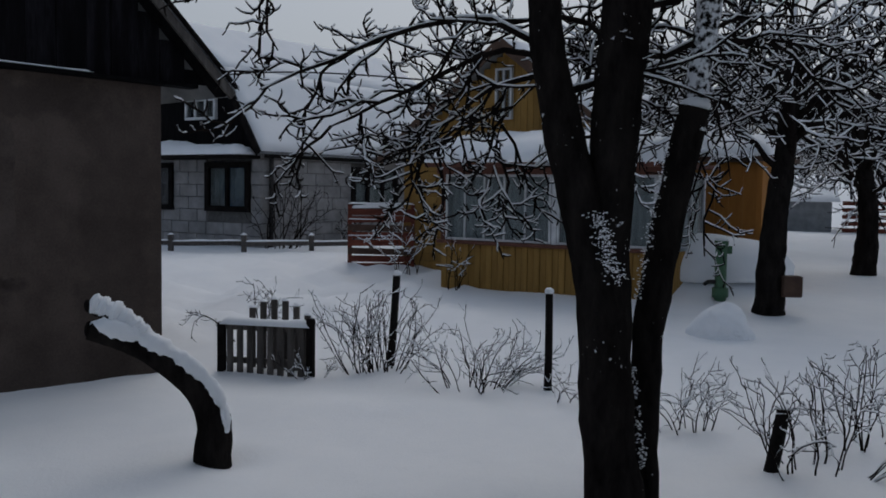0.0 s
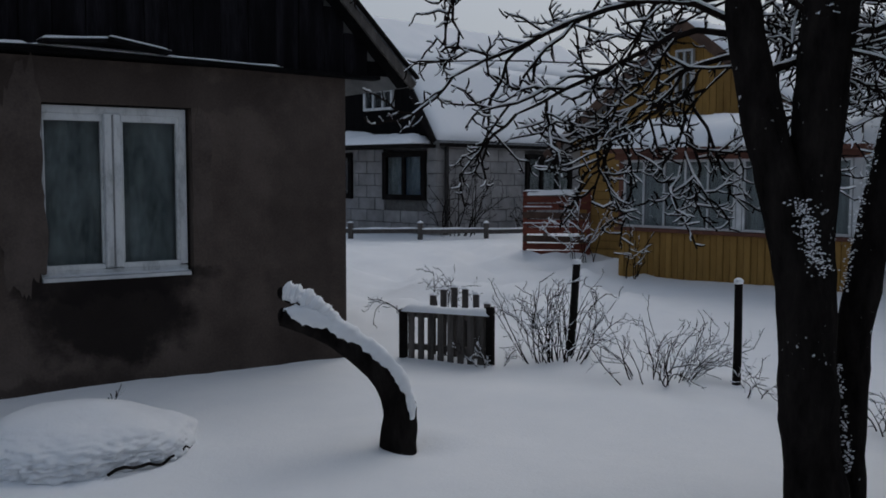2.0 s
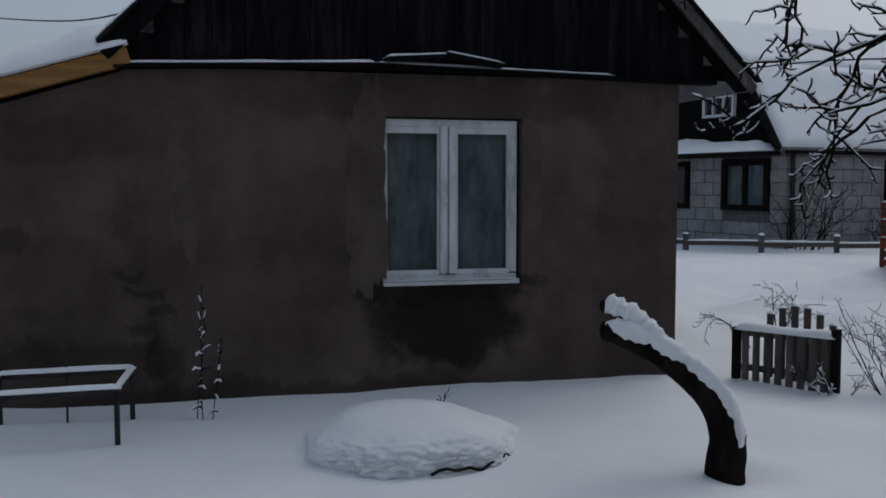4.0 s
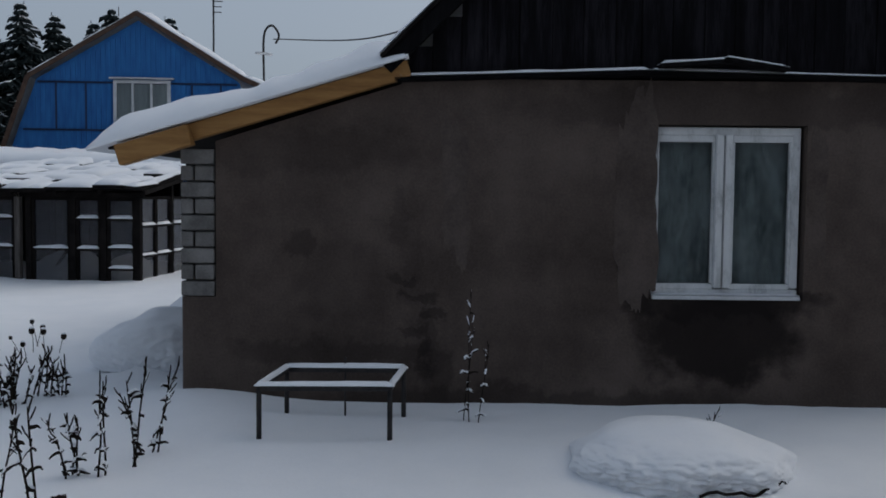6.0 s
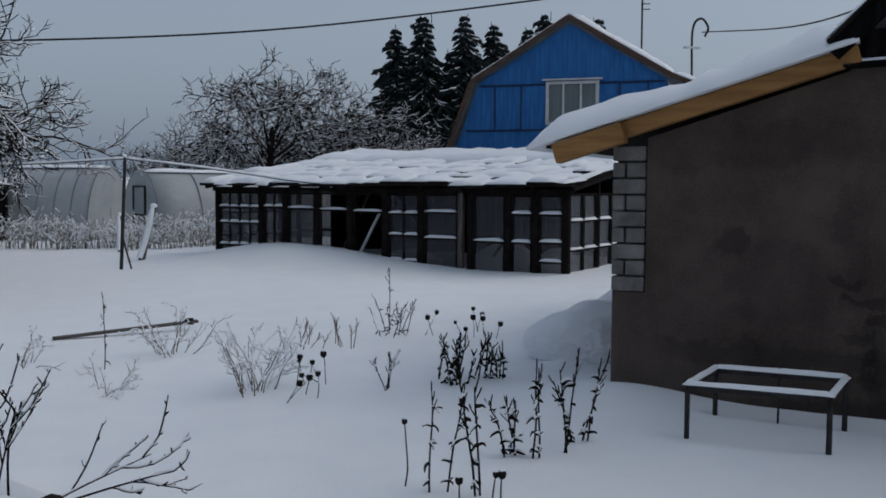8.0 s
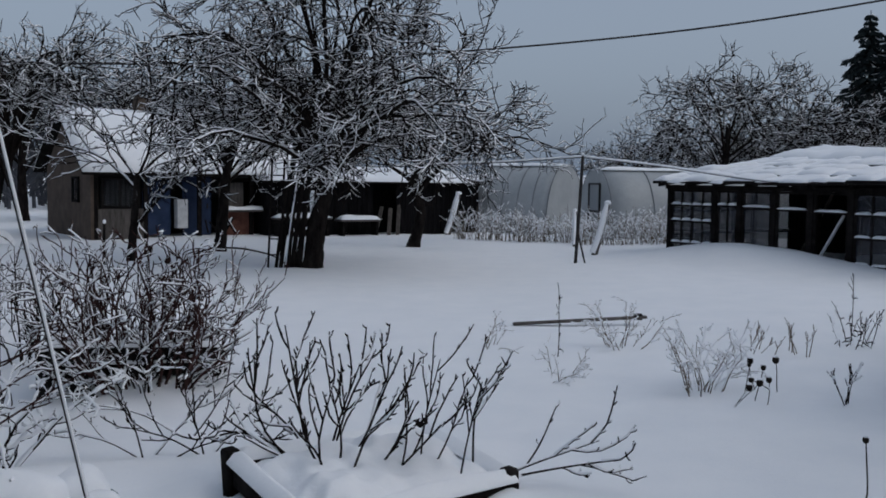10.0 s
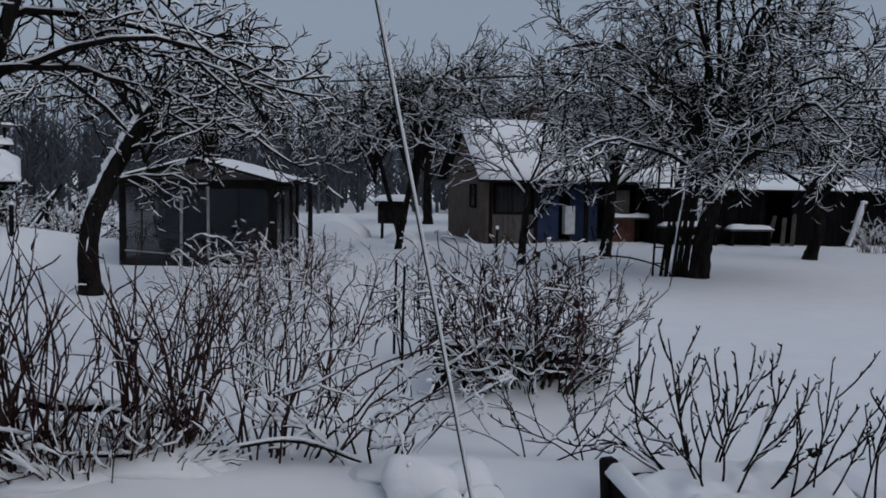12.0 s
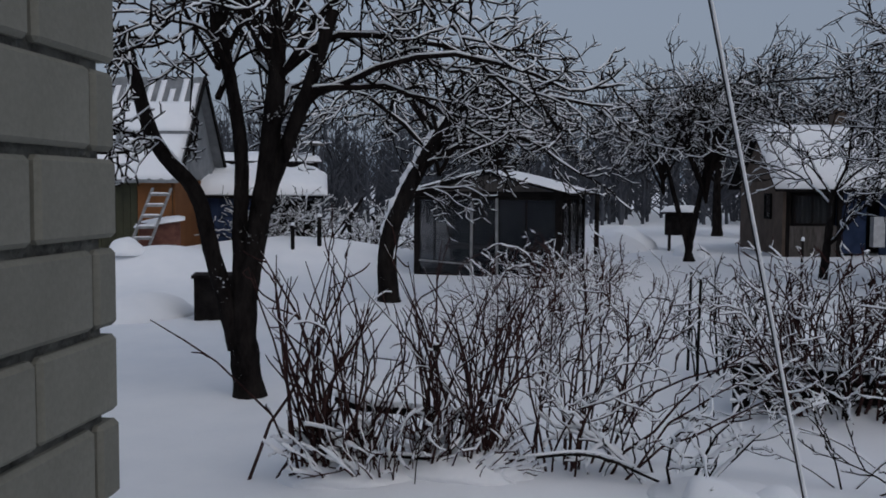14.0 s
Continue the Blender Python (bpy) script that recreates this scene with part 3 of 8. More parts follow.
    # roof
    for sgn in (-1, 1):
        bm = bmesh.new()
        e = (cx + sgn * (run - (0.1 if sgn < 0 else -0.03)), ez + (0.1 if sgn < 0 else -0.03))
        t = (cx, ez + run)
        n = Vector((sgn, 1)).normalized() * 0.06
        prism(bm, [e, t, (t[0], t[1] + 0.08), (e[0] + n.x, e[1] + n.y)], "y", -0.16, 6.6)
        part("roof", bm, ROOFTIN, c)
        part("barge_board", beams(((e[0], -0.17, e[1] + 0.0), (t[0], -0.17, t[1] - 0.0), 0.03, 0.12 if sgn < 0 else 0.07)), GREYWOOD if sgn > 0 else DARKWOOD, c, "weathered barge board")
        part("roof_edge", beams(((e[0] + sgn * 0.03, -0.19, e[1] + 0.07), (t[0], -0.19, t[1] + 0.08), 0.05, 0.025)), BLACKWOOD, c)
        bm = bmesh.new()
        ee, tt = (e[0] + sgn * 0.04, e[1] + 0.1), (t[0], t[1] + 0.09)
        snow_slab(bm, (ee[0], -0.15, ee[1]), (tt[0], -0.15, tt[1]), (tt[0], 6.6, tt[1]), (ee[0], 6.6, ee[1]), 0.06, sgn, 24, 24)
        part("snow", bm, SNOW, c, "thick snow on the roof")
        bm = bmesh.new()
        beam(bm, (e[0] - sgn * 0.05, -0.07, e[1] + 0.0), (t[0], -0.07, t[1] - 0.05), 0.16, 0.02)
        part("soffit", bm, DARKWOOD, c)
    # the lean-to
    p0, p1 = Vector((-0.24, -0.07, 2.57)), Vector((-1.9, -0.07, 2.075))
    part("rafter", beams((p0 + Vector((0, 0, 0.03)), p1 + Vector((0, 0, 0.03)), 0.1, 0.12, 0.006)), NEWWOOD, c, "new yellow pine rafter")
    d = (p1 - p0).normalized()
    part("rafter", beams((p1 - d * 0.1 + Vector((0, -0.11, 0.0)), p1 + d * 0.44 + Vector((0, -0.11, 0.0)), 0.12, 0.15, 0.006)), NEWWOOD, c, "short new pine beam end")
    bm = bmesh.new()
    lo, hi = p1 + d * 0.55 + Vector((0, 0, 0.1)), p0 + Vector((0, 0, 0.1))
    b = Vector((0, 5.8, 0))
    prism(bm, [(lo.x, lo.z - 0.02), (hi.x, hi.z - 0.02), (hi.x, hi.z), (lo.x, lo.z)], "y", -0.1, 5.8)
    part("roof", bm, BLACKWOOD, c)
    bm = bmesh.new()
    f = Vector((0, -0.15, -0.004))
    snow_slab(bm, lo + d * 0.12 + f, hi + f, hi + b, lo + d * 0.12 + b, 0.19, 9, 90, 24, 0.22)
    part("snow", bm, SNOW, c, "snow blanket curling over the eave")


build_cottage()


# ---- neighbouring house of grey blocks ----
def build_block_house():
    h = thing("block_house", pose(-4.0, 21.54, 0.3, 0, 0, 55.7), "house of grey aerated blocks with a snow-covered mansard roof", "house")
    ev, bk, ap, half = 2.15, (1.0, 4.05), (2.9, 5.3), 2.9
    part("wall", boxes(((4.0, 2.9, 0.85), (7.9, 5.7, 2.5)), bevel=0), MORTAR, h)
    gw, sw = (0.32, 1.77, 0.82, 1.95), (3.1, 4.97, 0.9, 1.93)
    # courses of blocks on both faces
    z, k = -0.3, 0
    while z < ev - 0.05:
        for face, length, hole in (("side", 8.0, sw), ("gable", 5.8, gw)):
            x = -0.3 * (k % 2)
            while x < length:
                a, b = max(x, 0.0), min(x + 0.59, length)
                if b - a > 0.05 and not (a < hole[1] and b > hole[0] and z < hole[3] and z + 0.29 > hole[2]):
                    cc = ((a + b) / 2, 0.04, z + 0.145) if face == "side" else (0.04, (a + b) / 2, z + 0.145)
                    s = (b - a - 0.012, 0.12, 0.278) if face == "side" else (0.12, b - a - 0.012, 0.278)
                    part("block", boxes((cc, s), bevel=0.008), BLOCK, h)
                elif b - a > 0.05:
                    for a2, b2 in ((a, min(b, hole[0])), (max(a, hole[1]), b)):
                        if b2 - a2 > 0.06:
                            cc = ((a2 + b2) / 2, 0.04, z + 0.145) if face == "side" else (0.04, (a2 + b2) / 2, z + 0.145)
                            s = (b2 - a2 - 0.012, 0.12, 0.278) if face == "side" else (0.12, b2 - a2 - 0.012, 0.278)
                            part("block", boxes((cc, s), bevel=0.008), BLOCK, h)
                x += 0.6
        z, k = z + 0.29, k + 1
    window(h, sw[0], sw[1], sw[2], sw[3], -0.04, BLACKWOOD, (sw[0] + 0.62, sw[0] + 1.24), (), 0.12, 0.1, GLASS, 0.07, FOGGED)
    # the gable's windows: local x is mirrored onto y
    mg = pose(0, 0, 0, 0, 0, -90)
    window(h, -gw[1], -gw[0], gw[2], gw[3], -0.04, BLACKWOOD, (-(gw[0] + gw[1]) / 2,), (), 0.13, 0.1, GLASS, 0.07, FOGGED, mg, wave=0.005)
    window(h, -4.2, -2.9, gw[2], gw[3], -0.04, BLACKWOOD, (-3.5,), (), 0.13, 0.1, GLASS, 0.07, FOGGED, mg, wave=0.005)
    gab = [(-0.1, ev), bk, ap, (2 * ap[0] - bk[0], bk[1]), (2 * half + 0.1, ev)]
    bm = bmesh.new()
    prism(bm, gab, "x", -0.12, 0.1)
    part("gable", bm, DARKWOOD, h, "nearly black boarded gable")
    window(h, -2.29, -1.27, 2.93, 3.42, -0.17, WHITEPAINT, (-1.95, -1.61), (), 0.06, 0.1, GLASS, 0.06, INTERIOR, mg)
    # roof with four slopes
    for sgn in (0, 1):
        prof = [(-0.22, ev - 0.02), bk, ap] if not sgn else [(2 * half + 0.22, ev - 0.02), (2 * ap[0] - bk[0], bk[1]), ap]
        for (u0, z0), (u1, z1) in zip(prof, prof[1:]):
            bm = bmesh.new()
            prism(bm, [(u0, z0), (u1, z1), (u1, z1 + 0.05), (u0, z0 + 0.05)], "x", -0.3, 8.2)
            part("roof", bm, ROOFTIN, h)
            bm = bmesh.new()
            snow_slab(bm, (-0.22, u0, z0 + 0.06), (8.2, u0, z0 + 0.06), (8.2, u1, z1 + 0.06), (-0.22, u1, z1 + 0.06), 0.07, 3 + sgn, 30, 10)
            part("snow", bm, SNOW, h, "even snow on the roof")
            part("barge_board", beams(((-0.31, u0, z0), (-0.31, u1, z1), 0.04, 0.16)), BLACKWOOD, h)
    x = -0.2
    while x < 8.1:
        part("sheet_edge", boxes(((x, -0.27, ev + 0.015), (0.05, 0.12, 0.035))), ROOFTIN, h)
        x += 0.15
    part("gutter_board", boxes(((3.95, -0.2, ev - 0.06), (8.1, 0.03, 0.09))), BLACKWOOD, h)
    part("drainpipe", boxes(((0.22, -0.1, 0.8), (0.09, 0.09, 2.5)), bevel=0.02), IRON, h)
    part("canopy", boxes(((-0.4, 1.6, 2.06), (0.75, 3.2, 0.07))), BLACKWOOD, h)
    bm = bmesh.new()
    snow_slab(bm, (-0.8, 0.05, 2.1), (-0.02, 0.05, 2.1), (-0.02, 3.2, 2.3), (-0.8, 3.2, 2.1), 0.2, 5, 10, 22)
    part("snow", bm, SNOW, h, "pillow of snow on the canopy")
    bm = bmesh.new()
    snow_slab(bm, (3.0, -0.22, 0.9), (5.05, -0.22, 0.9), (5.05, 0, 0.9), (3.0, 0, 0.9), 0.09, 5, 14, 4)
    part("snow", bm, SNOW, h)


build_block_house()


# ---- yellow house with a glazed veranda ----
def build_yellow_house():
    h = thing("yellow_house", pose(0.07, 14.41, 0.0, 0, 0, -35.4), "ochre-yellow wooden house with a glazed veranda under snow", "house")
    # veranda: boarded parapet, window bands, flat snowy roof
    x, k = 0.0, 0
    while x < 3.5:
        part("board", boxes(((x + 0.05, 0.012 * (k % 2), 0.42), (0.096, 0.03, 0.98)), bevel=0.008), YELLOW, h)
        x, k = x + 0.1, k + 1
    y = 0.08
    while y < 1.5:
        part("board", boxes(((3.5, y, 0.42), (0.03, 0.096, 0.98)), bevel=0.008), YELLOW, h)
        part("board", boxes(((0.0, y, 0.42), (0.03, 0.096, 0.98)), bevel=0.008), YELLOW, h)
        y += 0.1
    part("parapet", boxes(((1.75, 0.1, 0.4), (3.44, 0.14, 0.9)), bevel=0), YELLOW, h)
    part("sill_rail", boxes(((1.75, -0.02, 0.93), (3.6, 0.1, 0.05))), TRIM, h)
    part("head_rail", boxes(((1.75, -0.02, 1.98), (3.6, 0.12, 0.1))), TRIM, h)
    for px in (0.03, 1.92, 3.47):
        part("post", boxes(((px, 0.03, 1.45), (0.08, 0.1, 1.0))), WHITEPAINT if px > 0.1 else TRIM, h)
    window(h, 0.08, 1.87, 0.96, 1.93, 0.0, WHITEPAINT, (0.42, 0.76, 1.1, 1.45), (), 0.035, 0.06, GLASS, 0.07, CURTAIN)
    window(h, 1.97, 3.42, 0.96, 1.93, 0.0, WHITEPAINT, (2.3, 2.65, 3.05), (), 0.035, 0.06, GLASS, 0.07, CURTAIN)
    window(h, 0.06, 1.45, 0.96, 1.93, 0.0, WHITEPAINT, (0.5, 0.95), (), 0.035, 0.06, GLASS, 0.07, CURTAIN, Matrix.Translation((3.5, 0, 0)) @ pose(0, 0, 0, 0, 0, 90))
    part("veranda_roof", boxes(((1.75, 0.7, 2.06), (3.8, 1.9, 0.06))), TRIM, h)
    bm = bmesh.new()
    snow_slab(bm, (-0.18, -0.28, 2.09), (3.68, -0.28, 2.09), (3.68, 1.6, 2.42), (-0.18, 1.6, 2.42), 0.27, 8, 34, 14)
    part("snow", bm, SNOW, h, "deep snow on the veranda roof")
    # main house
    gy, cx, half, ez, az = 1.6, 0.12, 2.4, 2.25, 4.05
    part("wall", boxes(((cx, gy + 2.6, 1.05), (4.3, 5.0, 2.5)), bevel=0), YELLOW, h)
    z = -0.1
    while z < 2.25:
        part("plank", boxes(((-1.0, gy + 0.08, z + 0.07), (2.04, 0.05, 0.135)), bevel=0.01), YELLOW, h)
        z += 0.14
    x = cx - half + 0.1
    while x < cx + half - 0.1:
        top = az - abs(x + 0.06 - cx) * (az - ez) / half - 0.03
        if top > 2.35:
            part("board", boxes(((x + 0.06, gy + 0.08, (2.27 + top) / 2), (0.115, 0.03, top - 2.27)), bevel=0.006), YELLOW, h)
        x += 0.12
    bm = bmesh.new()
    prism(bm, [(cx - half, 2.2), (cx + half, 2.2), (cx, az - 0.05)], "y", gy + 0.11, gy + 0.2)
    part("gable_backing", bm, YELLOW, h)
    window(h, -0.12, 0.2, 2.85, 3.68, gy + 0.03, WHITEPAINT, (0.04,), (), 0.035, 0.07, GLASS, 0.05, CURTAIN)
    for sgn in (-1, 1):
        e, t = (cx + sgn * (half + 0.25), ez - 0.22), (cx, az)
        bm = bmesh.new()
        prism(bm, [e, t, (t[0], t[1] + 0.07), (e[0], e[1] + 0.07)], "y", gy - 0.25, gy + 5.4)
        part("roof", bm, ROOFTIN, h)
        part("barge_board", beams(((e[0], gy - 0.26, e[1]), (t[0], gy - 0.26, t[1]), 0.03, 0.16)), BROWN, h)
        bm = bmesh.new()
        snow_slab(bm, (e[0], gy - 0.24, e[1] + 0.08), (t[0], gy - 0.24, t[1] + 0.08), (t[0], gy + 5.4, t[1] + 0.08), (e[0], gy + 5.4, e[1] + 0.08), 0.1, sgn, 16, 20)
        part("snow", bm, SNOW, h, "snow on the roof")
    # annexe at the back
    part("annexe_wall", boxes(((2.9, 3.3, 1.0), (2.0, 1.16, 2.35)), bevel=0), ORANGE, h)
    for k in range(9):
        part("board", boxes(((2.0 + 0.22 * k, 2.7, 1.0), (0.214, 0.03, 2.3)), bevel=0.004), ORANGE, h)
    for px in (1.9, 3.9):
        part("corner_board", boxes(((px, 2.69, 1.05), (0.09, 0.06, 2.3))), ORANGE, h)
    part("belt_rail", boxes(((2.9, 2.67, 0.98), (2.0, 0.05, 0.05))), ORANGE, h)
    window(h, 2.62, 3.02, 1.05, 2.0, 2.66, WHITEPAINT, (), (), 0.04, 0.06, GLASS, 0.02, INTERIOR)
    part("annexe_roof", boxes(((2.9, 3.25, 2.22), (2.4, 1.6, 0.07))), BROWN, h)
    bm = bmesh.new()
    snow_slab(bm, (1.7, 2.42, 2.26), (4.1, 2.42, 2.26), (4.1, 4.05, 2.42), (1.7, 4.05, 2.42), 0.24, 4, 26, 14)
    part("snow", bm, SNOW, h, "snow on the annexe roof")


build_yellow_house()


# ---- blue house behind the old greenhouse ----
def build_blue_house():
    h = thing("blue_house", pose(-22.29, 11.46, 0, 0, 0, 50), "bright blue boarded house with a mansard gable and snowy roof", "house")
    prof = [(-3.11, 2.54), (-2.43, 4.4), (0.0, 5.85), (2.43, 4.4), (3.11, 2.54)]
    part("wall", boxes(((0, 4.1, 1.4), (6.0, 8.0, 2.8)), bevel=0), BLUE, h)
    bm = bmesh.new()
    prism(bm, prof, "y", 0.0, 0.12)
    part("gable", bm, BLUE, h)
    def roofline(x):
        x = abs(x)
        return 5.85 - x * 0.597 if x < 2.43 else 4.4 - (x - 2.43) * 2.735
    # boards in three tiers, with dark battens between the panels
    for z0, z1 in ((2.5, 3.14), (3.2, 4.3), (4.36, 5.8)):
        x = -3.05
        while x < 3.05:
            t = min(z1, roofline(x + 0.06 if x > 0 else x) - 0.06, roofline(x + 0.12) - 0.06)
            if t > z0 + 0.08 and not (-0.68 < x < 0.82 and z0 == 3.2):
                part("board", boxes(((x + 0.06, -0.012, (z0 + t) / 2), (0.117, 0.022, t - z0)), bevel=0.004), BLUE, h)
            x += 0.12
    for z in (3.17, 4.33):
        w = 2.75 if z < 4 else 2.4
        part("batten", boxes(((0, -0.03, z), (2 * w, 0.03, 0.04))), NAVY, h)
    for x in (-1.96, -1.25, 1.3, 2.0):
        part("batten", boxes(((x, -0.035, 3.75), (0.04, 0.03, 1.1))), NAVY, h)
    part("panel", boxes(((0.1, -0.012, 3.24), (1.5, 0.022, 0.1))), BLUE, h)
    window(h, -0.59, 0.78, 3.3, 4.4, -0.03, WHITEPAINT, (-0.13, 0.32), (), 0.08, 0.08, GLASS, 0.022, CURTAIN, wave=0.005)
    part("window_hood", boxes(((0.1, -0.08, 4.44), (1.55, 0.14, 0.04))), WHITEPAINT, h)
    out = [(-3.3, 2.4), (-2.58, 4.45), (0.0, 6.0), (2.58, 4.45), (3.75, 3.95)]
    for k, ((u0, z0), (u1, z1)) in enumerate(zip(out, out[1:])):
        bm = bmesh.new()
        prism(bm, [(u0, z0), (u1, z1), (u1, z1 + 0.06), (u0, z0 + 0.06)], "y", -0.16, 8.4)
        part("roof", bm, ROOFTIN, h)
        part("barge_board", beams(((u0, -0.17, z0 - 0.0), (u1, -0.17, z1 - 0.0), 0.04, 0.11)), BROWN, h)
        bm = bmesh.new()
        snow_slab(bm, (u0, -0.15, z0 + 0.07), (u1, -0.15, z1 + 0.07), (u1, 8.4, z1 + 0.07), (u0, 8.4, z0 + 0.07), 0.12 if k else 0.03, k, 12, 24)
        part("snow", bm, SNOW, h, "snow on the roof")


build_blue_house()


# ---- old greenhouse of window sashes ----
def sash(parent, x0, x1, z0, z1, m, cols, rows, mat=None, glazed=True, snow=0.04):
    s = new("sash")
    s.parent = parent
    s.matrix_local = m
    mat = mat or BLACKWOOD
    w = 0.05
    bm = bmesh.new()
    for c, d in ((((x0 + x1) / 2, 0, z0 + w / 2), (x1 - x0, 0.05, w)), (((x0 + x1) / 2, 0, z1 - w / 2), (x1 - x0, 0.05, w)),
                 ((x0 + w / 2, 0, (z0 + z1) / 2), (w, 0.05, z1 - z0 - 2 * w)), ((x1 - w / 2, 0, (z0 + z1) / 2), (w, 0.05, z1 - z0 - 2 * w))):
        box(bm, c, d, 0.006)
    for i in range(1, cols):
        box(bm, (x0 + (x1 - x0) * i / cols, 0, (z0 + z1) / 2), (0.035, 0.04, z1 - z0 - 2 * w), 0.005)
    part("sash_frame", bm, mat, s)
    for z in rows if isinstance(rows, tuple) else [z0 + (z1 - z0) * j / rows for j in range(1, rows)]:
        part("glazing_bar", boxes((((x0 + x1) / 2, 0, z), (x1 - x0 - 2 * w, 0.06, 0.04))), mat, s)
        if snow:
            bm = bmesh.new()
            for i in range(cols):
                xa, xb = x0 + (x1 - x0) * i / cols + 0.035, x0 + (x1 - x0) * (i + 1) / cols - 0.035
                snow_slab(bm, (xa, -0.06, z + 0.021), (xb, -0.06, z + 0.021), (xb, 0.03, z + 0.021), (xa, 0.03, z + 0.021), snow * 2.2, xa * 3, 6, 3)
            part("snow", bm, SNOW, s)
    if glazed:
        p = part("pane", boxes((((x0 + x1) / 2, 0.008, (z0 + z1) / 2), (x1 - x0 - 2 * w, 0.005, z1 - z0 - 2 * w)), bevel=0), SASHGLASS, s)
        p.visible_shadow = False
    return s


def build_greenhouse():
    g = thing("old_greenhouse", pose(-21.8, 2.6, 0.0, 0, 0, 39.4), "long tumbledown greenhouse of old window sashes under a snowy roof", "greenhouse")
    posts = [0.02, 1.3, 1.96, 2.79, 3.64, 4.5, 5.33, 6.2, 6.4, 7.2, 7.75, 8.36]
    L, D = 8.36, 4.2
    for i, x in enumerate(posts):
        part("post", boxes(((x, 0, 0.78), (0.1, 0.1, 1.75))), BLACKWOOD if i != 7 else GREYWOOD, g)
    for y in (1.4, 2.8, D):
        for x in (0.02, 2.79, 5.33, L):
            part("post", boxes(((x, y, 0.85), (0.09, 0.09, 1.9))), BLACKWOOD, g)
    part("wall_plate", boxes(((L / 2, 0, 1.62), (L + 0.2, 0.1, 0.09))), BLACKWOOD, g)
    part("wall_plate", boxes(((L / 2, D, 1.95), (L + 0.2, 0.1, 0.09))), BLACKWOOD, g)
    spec = [(4, (1.22, 0.88, 0.4), True), (2, (1.24,), True), (1, (1.22,), True), (1, (1.2,), False), (1, (1.18,), False), (2, (1.16, 0.74, 0.24), True), (1, (1.2, 0.7), True), None, (1, (0.68,), True), (1, (1.2, 0.68), True), (1, (1.2, 0.7, 0.35), True)]
    for (xa, xb), sp in zip(zip(posts, posts[1:]), spec):
        if sp:
            c, r, gl = sp
            z0 = 0.05
            sash(g, xa + 0.055, xb - 0.055, z0, 1.57, Matrix(), c, r, BLACKWOOD, gl, 0.05)
    # the end walls
    for x, mx in ((0.0, -1), (L, 1)):
        m = Matrix.Translation((x, 0, 0)) @ pose(0, 0, 0, 0, 0, 90)
        for a, b in ((0.06, 0.7), (0.7, 1.36), (1.44, 2.1), (2.1, 2.76), (2.84, 3.5), (3.5, 4.15)):
            sash(g, a, b, 0.05, 1.6, m, 1, 3, BLACKWOOD, True)
    for a, b in zip((0.1, 2.2, 4.3, 6.4), (2.1, 4.2, 6.3, 8.3)):
        sash(g, a, b, 0.1, 1.85, Matrix.Translation((0, D, 0)), 3, 2, BLACKWOOD, True, 0.03)
    # dark boards added along the back to make the inside look shaded
    x = 0.05
    while x < L:
        part("board", boxes(((x + 0.15, D - 0.08, 0.95), (0.29, 0.03, 1.9))), DARKWOOD, g)
        x += 0.3
    for a, b in (((3.75, 0.12, 0.3), (4.25, 0.12, 1.15)), ((4.55, 0.2, 1.5), (5.1, 0.2, 0.9)), ((6.5, 0.3, 0.05), (7.0, 0.3, 0.75)), ((3.0, 1.6, 1.6), (2.2, 1.6, 0.2))):
        part("brace", beams((a, b, 0.06, 0.04)), WHITEPAINT if a[0] == 3.75 else GREYWOOD, g)
    # roof: rows of sashes lying on rafters, half drifted over
    sl = 0.62 / D
    for i in range(12):
        x = -0.1 + i * (L + 0.3) / 11
        part("rafter", beams(((x, -0.25, 1.66), (x, D + 0.2, 1.66 + sl * (D + 0.45)), 0.06, 0.07)), BLACKWOOD, g)
    part("roof", beams(((L / 2, -0.3, 1.71), (L / 2, D + 0.2, 1.71 + sl * (D + 0.5)), L + 0.4, 0.025)), BLACKWOOD, g)
    rng = random.Random(4)
    zr = lambda y: 1.73 + sl * (y + 0.3)
    # the upper half lies under one blanket
    bm = bmesh.new()
    snow_slab(bm, (0.05, 3.0, zr(3.0)), (L + 0.1, 2.9, zr(2.9)), (L + 0.15, D + 0.25, zr(D + 0.25)), (0.0, D + 0.25, zr(D + 0.25)), 0.2, 7, 60, 12)
    part("snow", bm, SNOW, g, "unbroken blanket of snow on the upper roof")
    # below it the snow lies on each row of sashes in skewed strips with dark gaps between
    for j, (ya, yb) in enumerate(((-0.34, 0.32), (0.34, 1.0), (1.05, 1.8), (1.85, 2.6), (2.5, 3.2))):
        x = -0.12 - 0.2 * rng.random()
        while x < L + 0.1:
            w = 0.34 + 0.5 * rng.random()
            xb = min(x + w, L + 0.2)
            if xb - x > 0.12:
                sk = 0.1 + 0.28 * rng.random()
                y0, y1 = ya - 0.05 * rng.random(), yb - 0.16 * rng.random()
                za, zb = zr(y0) + 0.09 * rng.random() - 0.02, zr(y1) + 0.06 * rng.random()
                bm = bmesh.new()
                snow_slab(bm, (x, y0, za), (xb - 0.1, y0 + 0.04, za - 0.02), (min(xb - 0.1 + sk, L + 0.25), y1, zb), (min(x + sk, L + 0.2), y1, zb), 0.05 + 0.06 * rng.random(), x * 2 + j, 8, 9)
                part("snow", bm, SNOW, g)
                if rng.random() < 0.8:
                    part("batten", beams(((x, y0 - 0.01, za - 0.02), (xb - 0.02, y0 + 0.03, za - 0.02), 0.04, 0.06)), BLACKWOOD, g)
            x += w
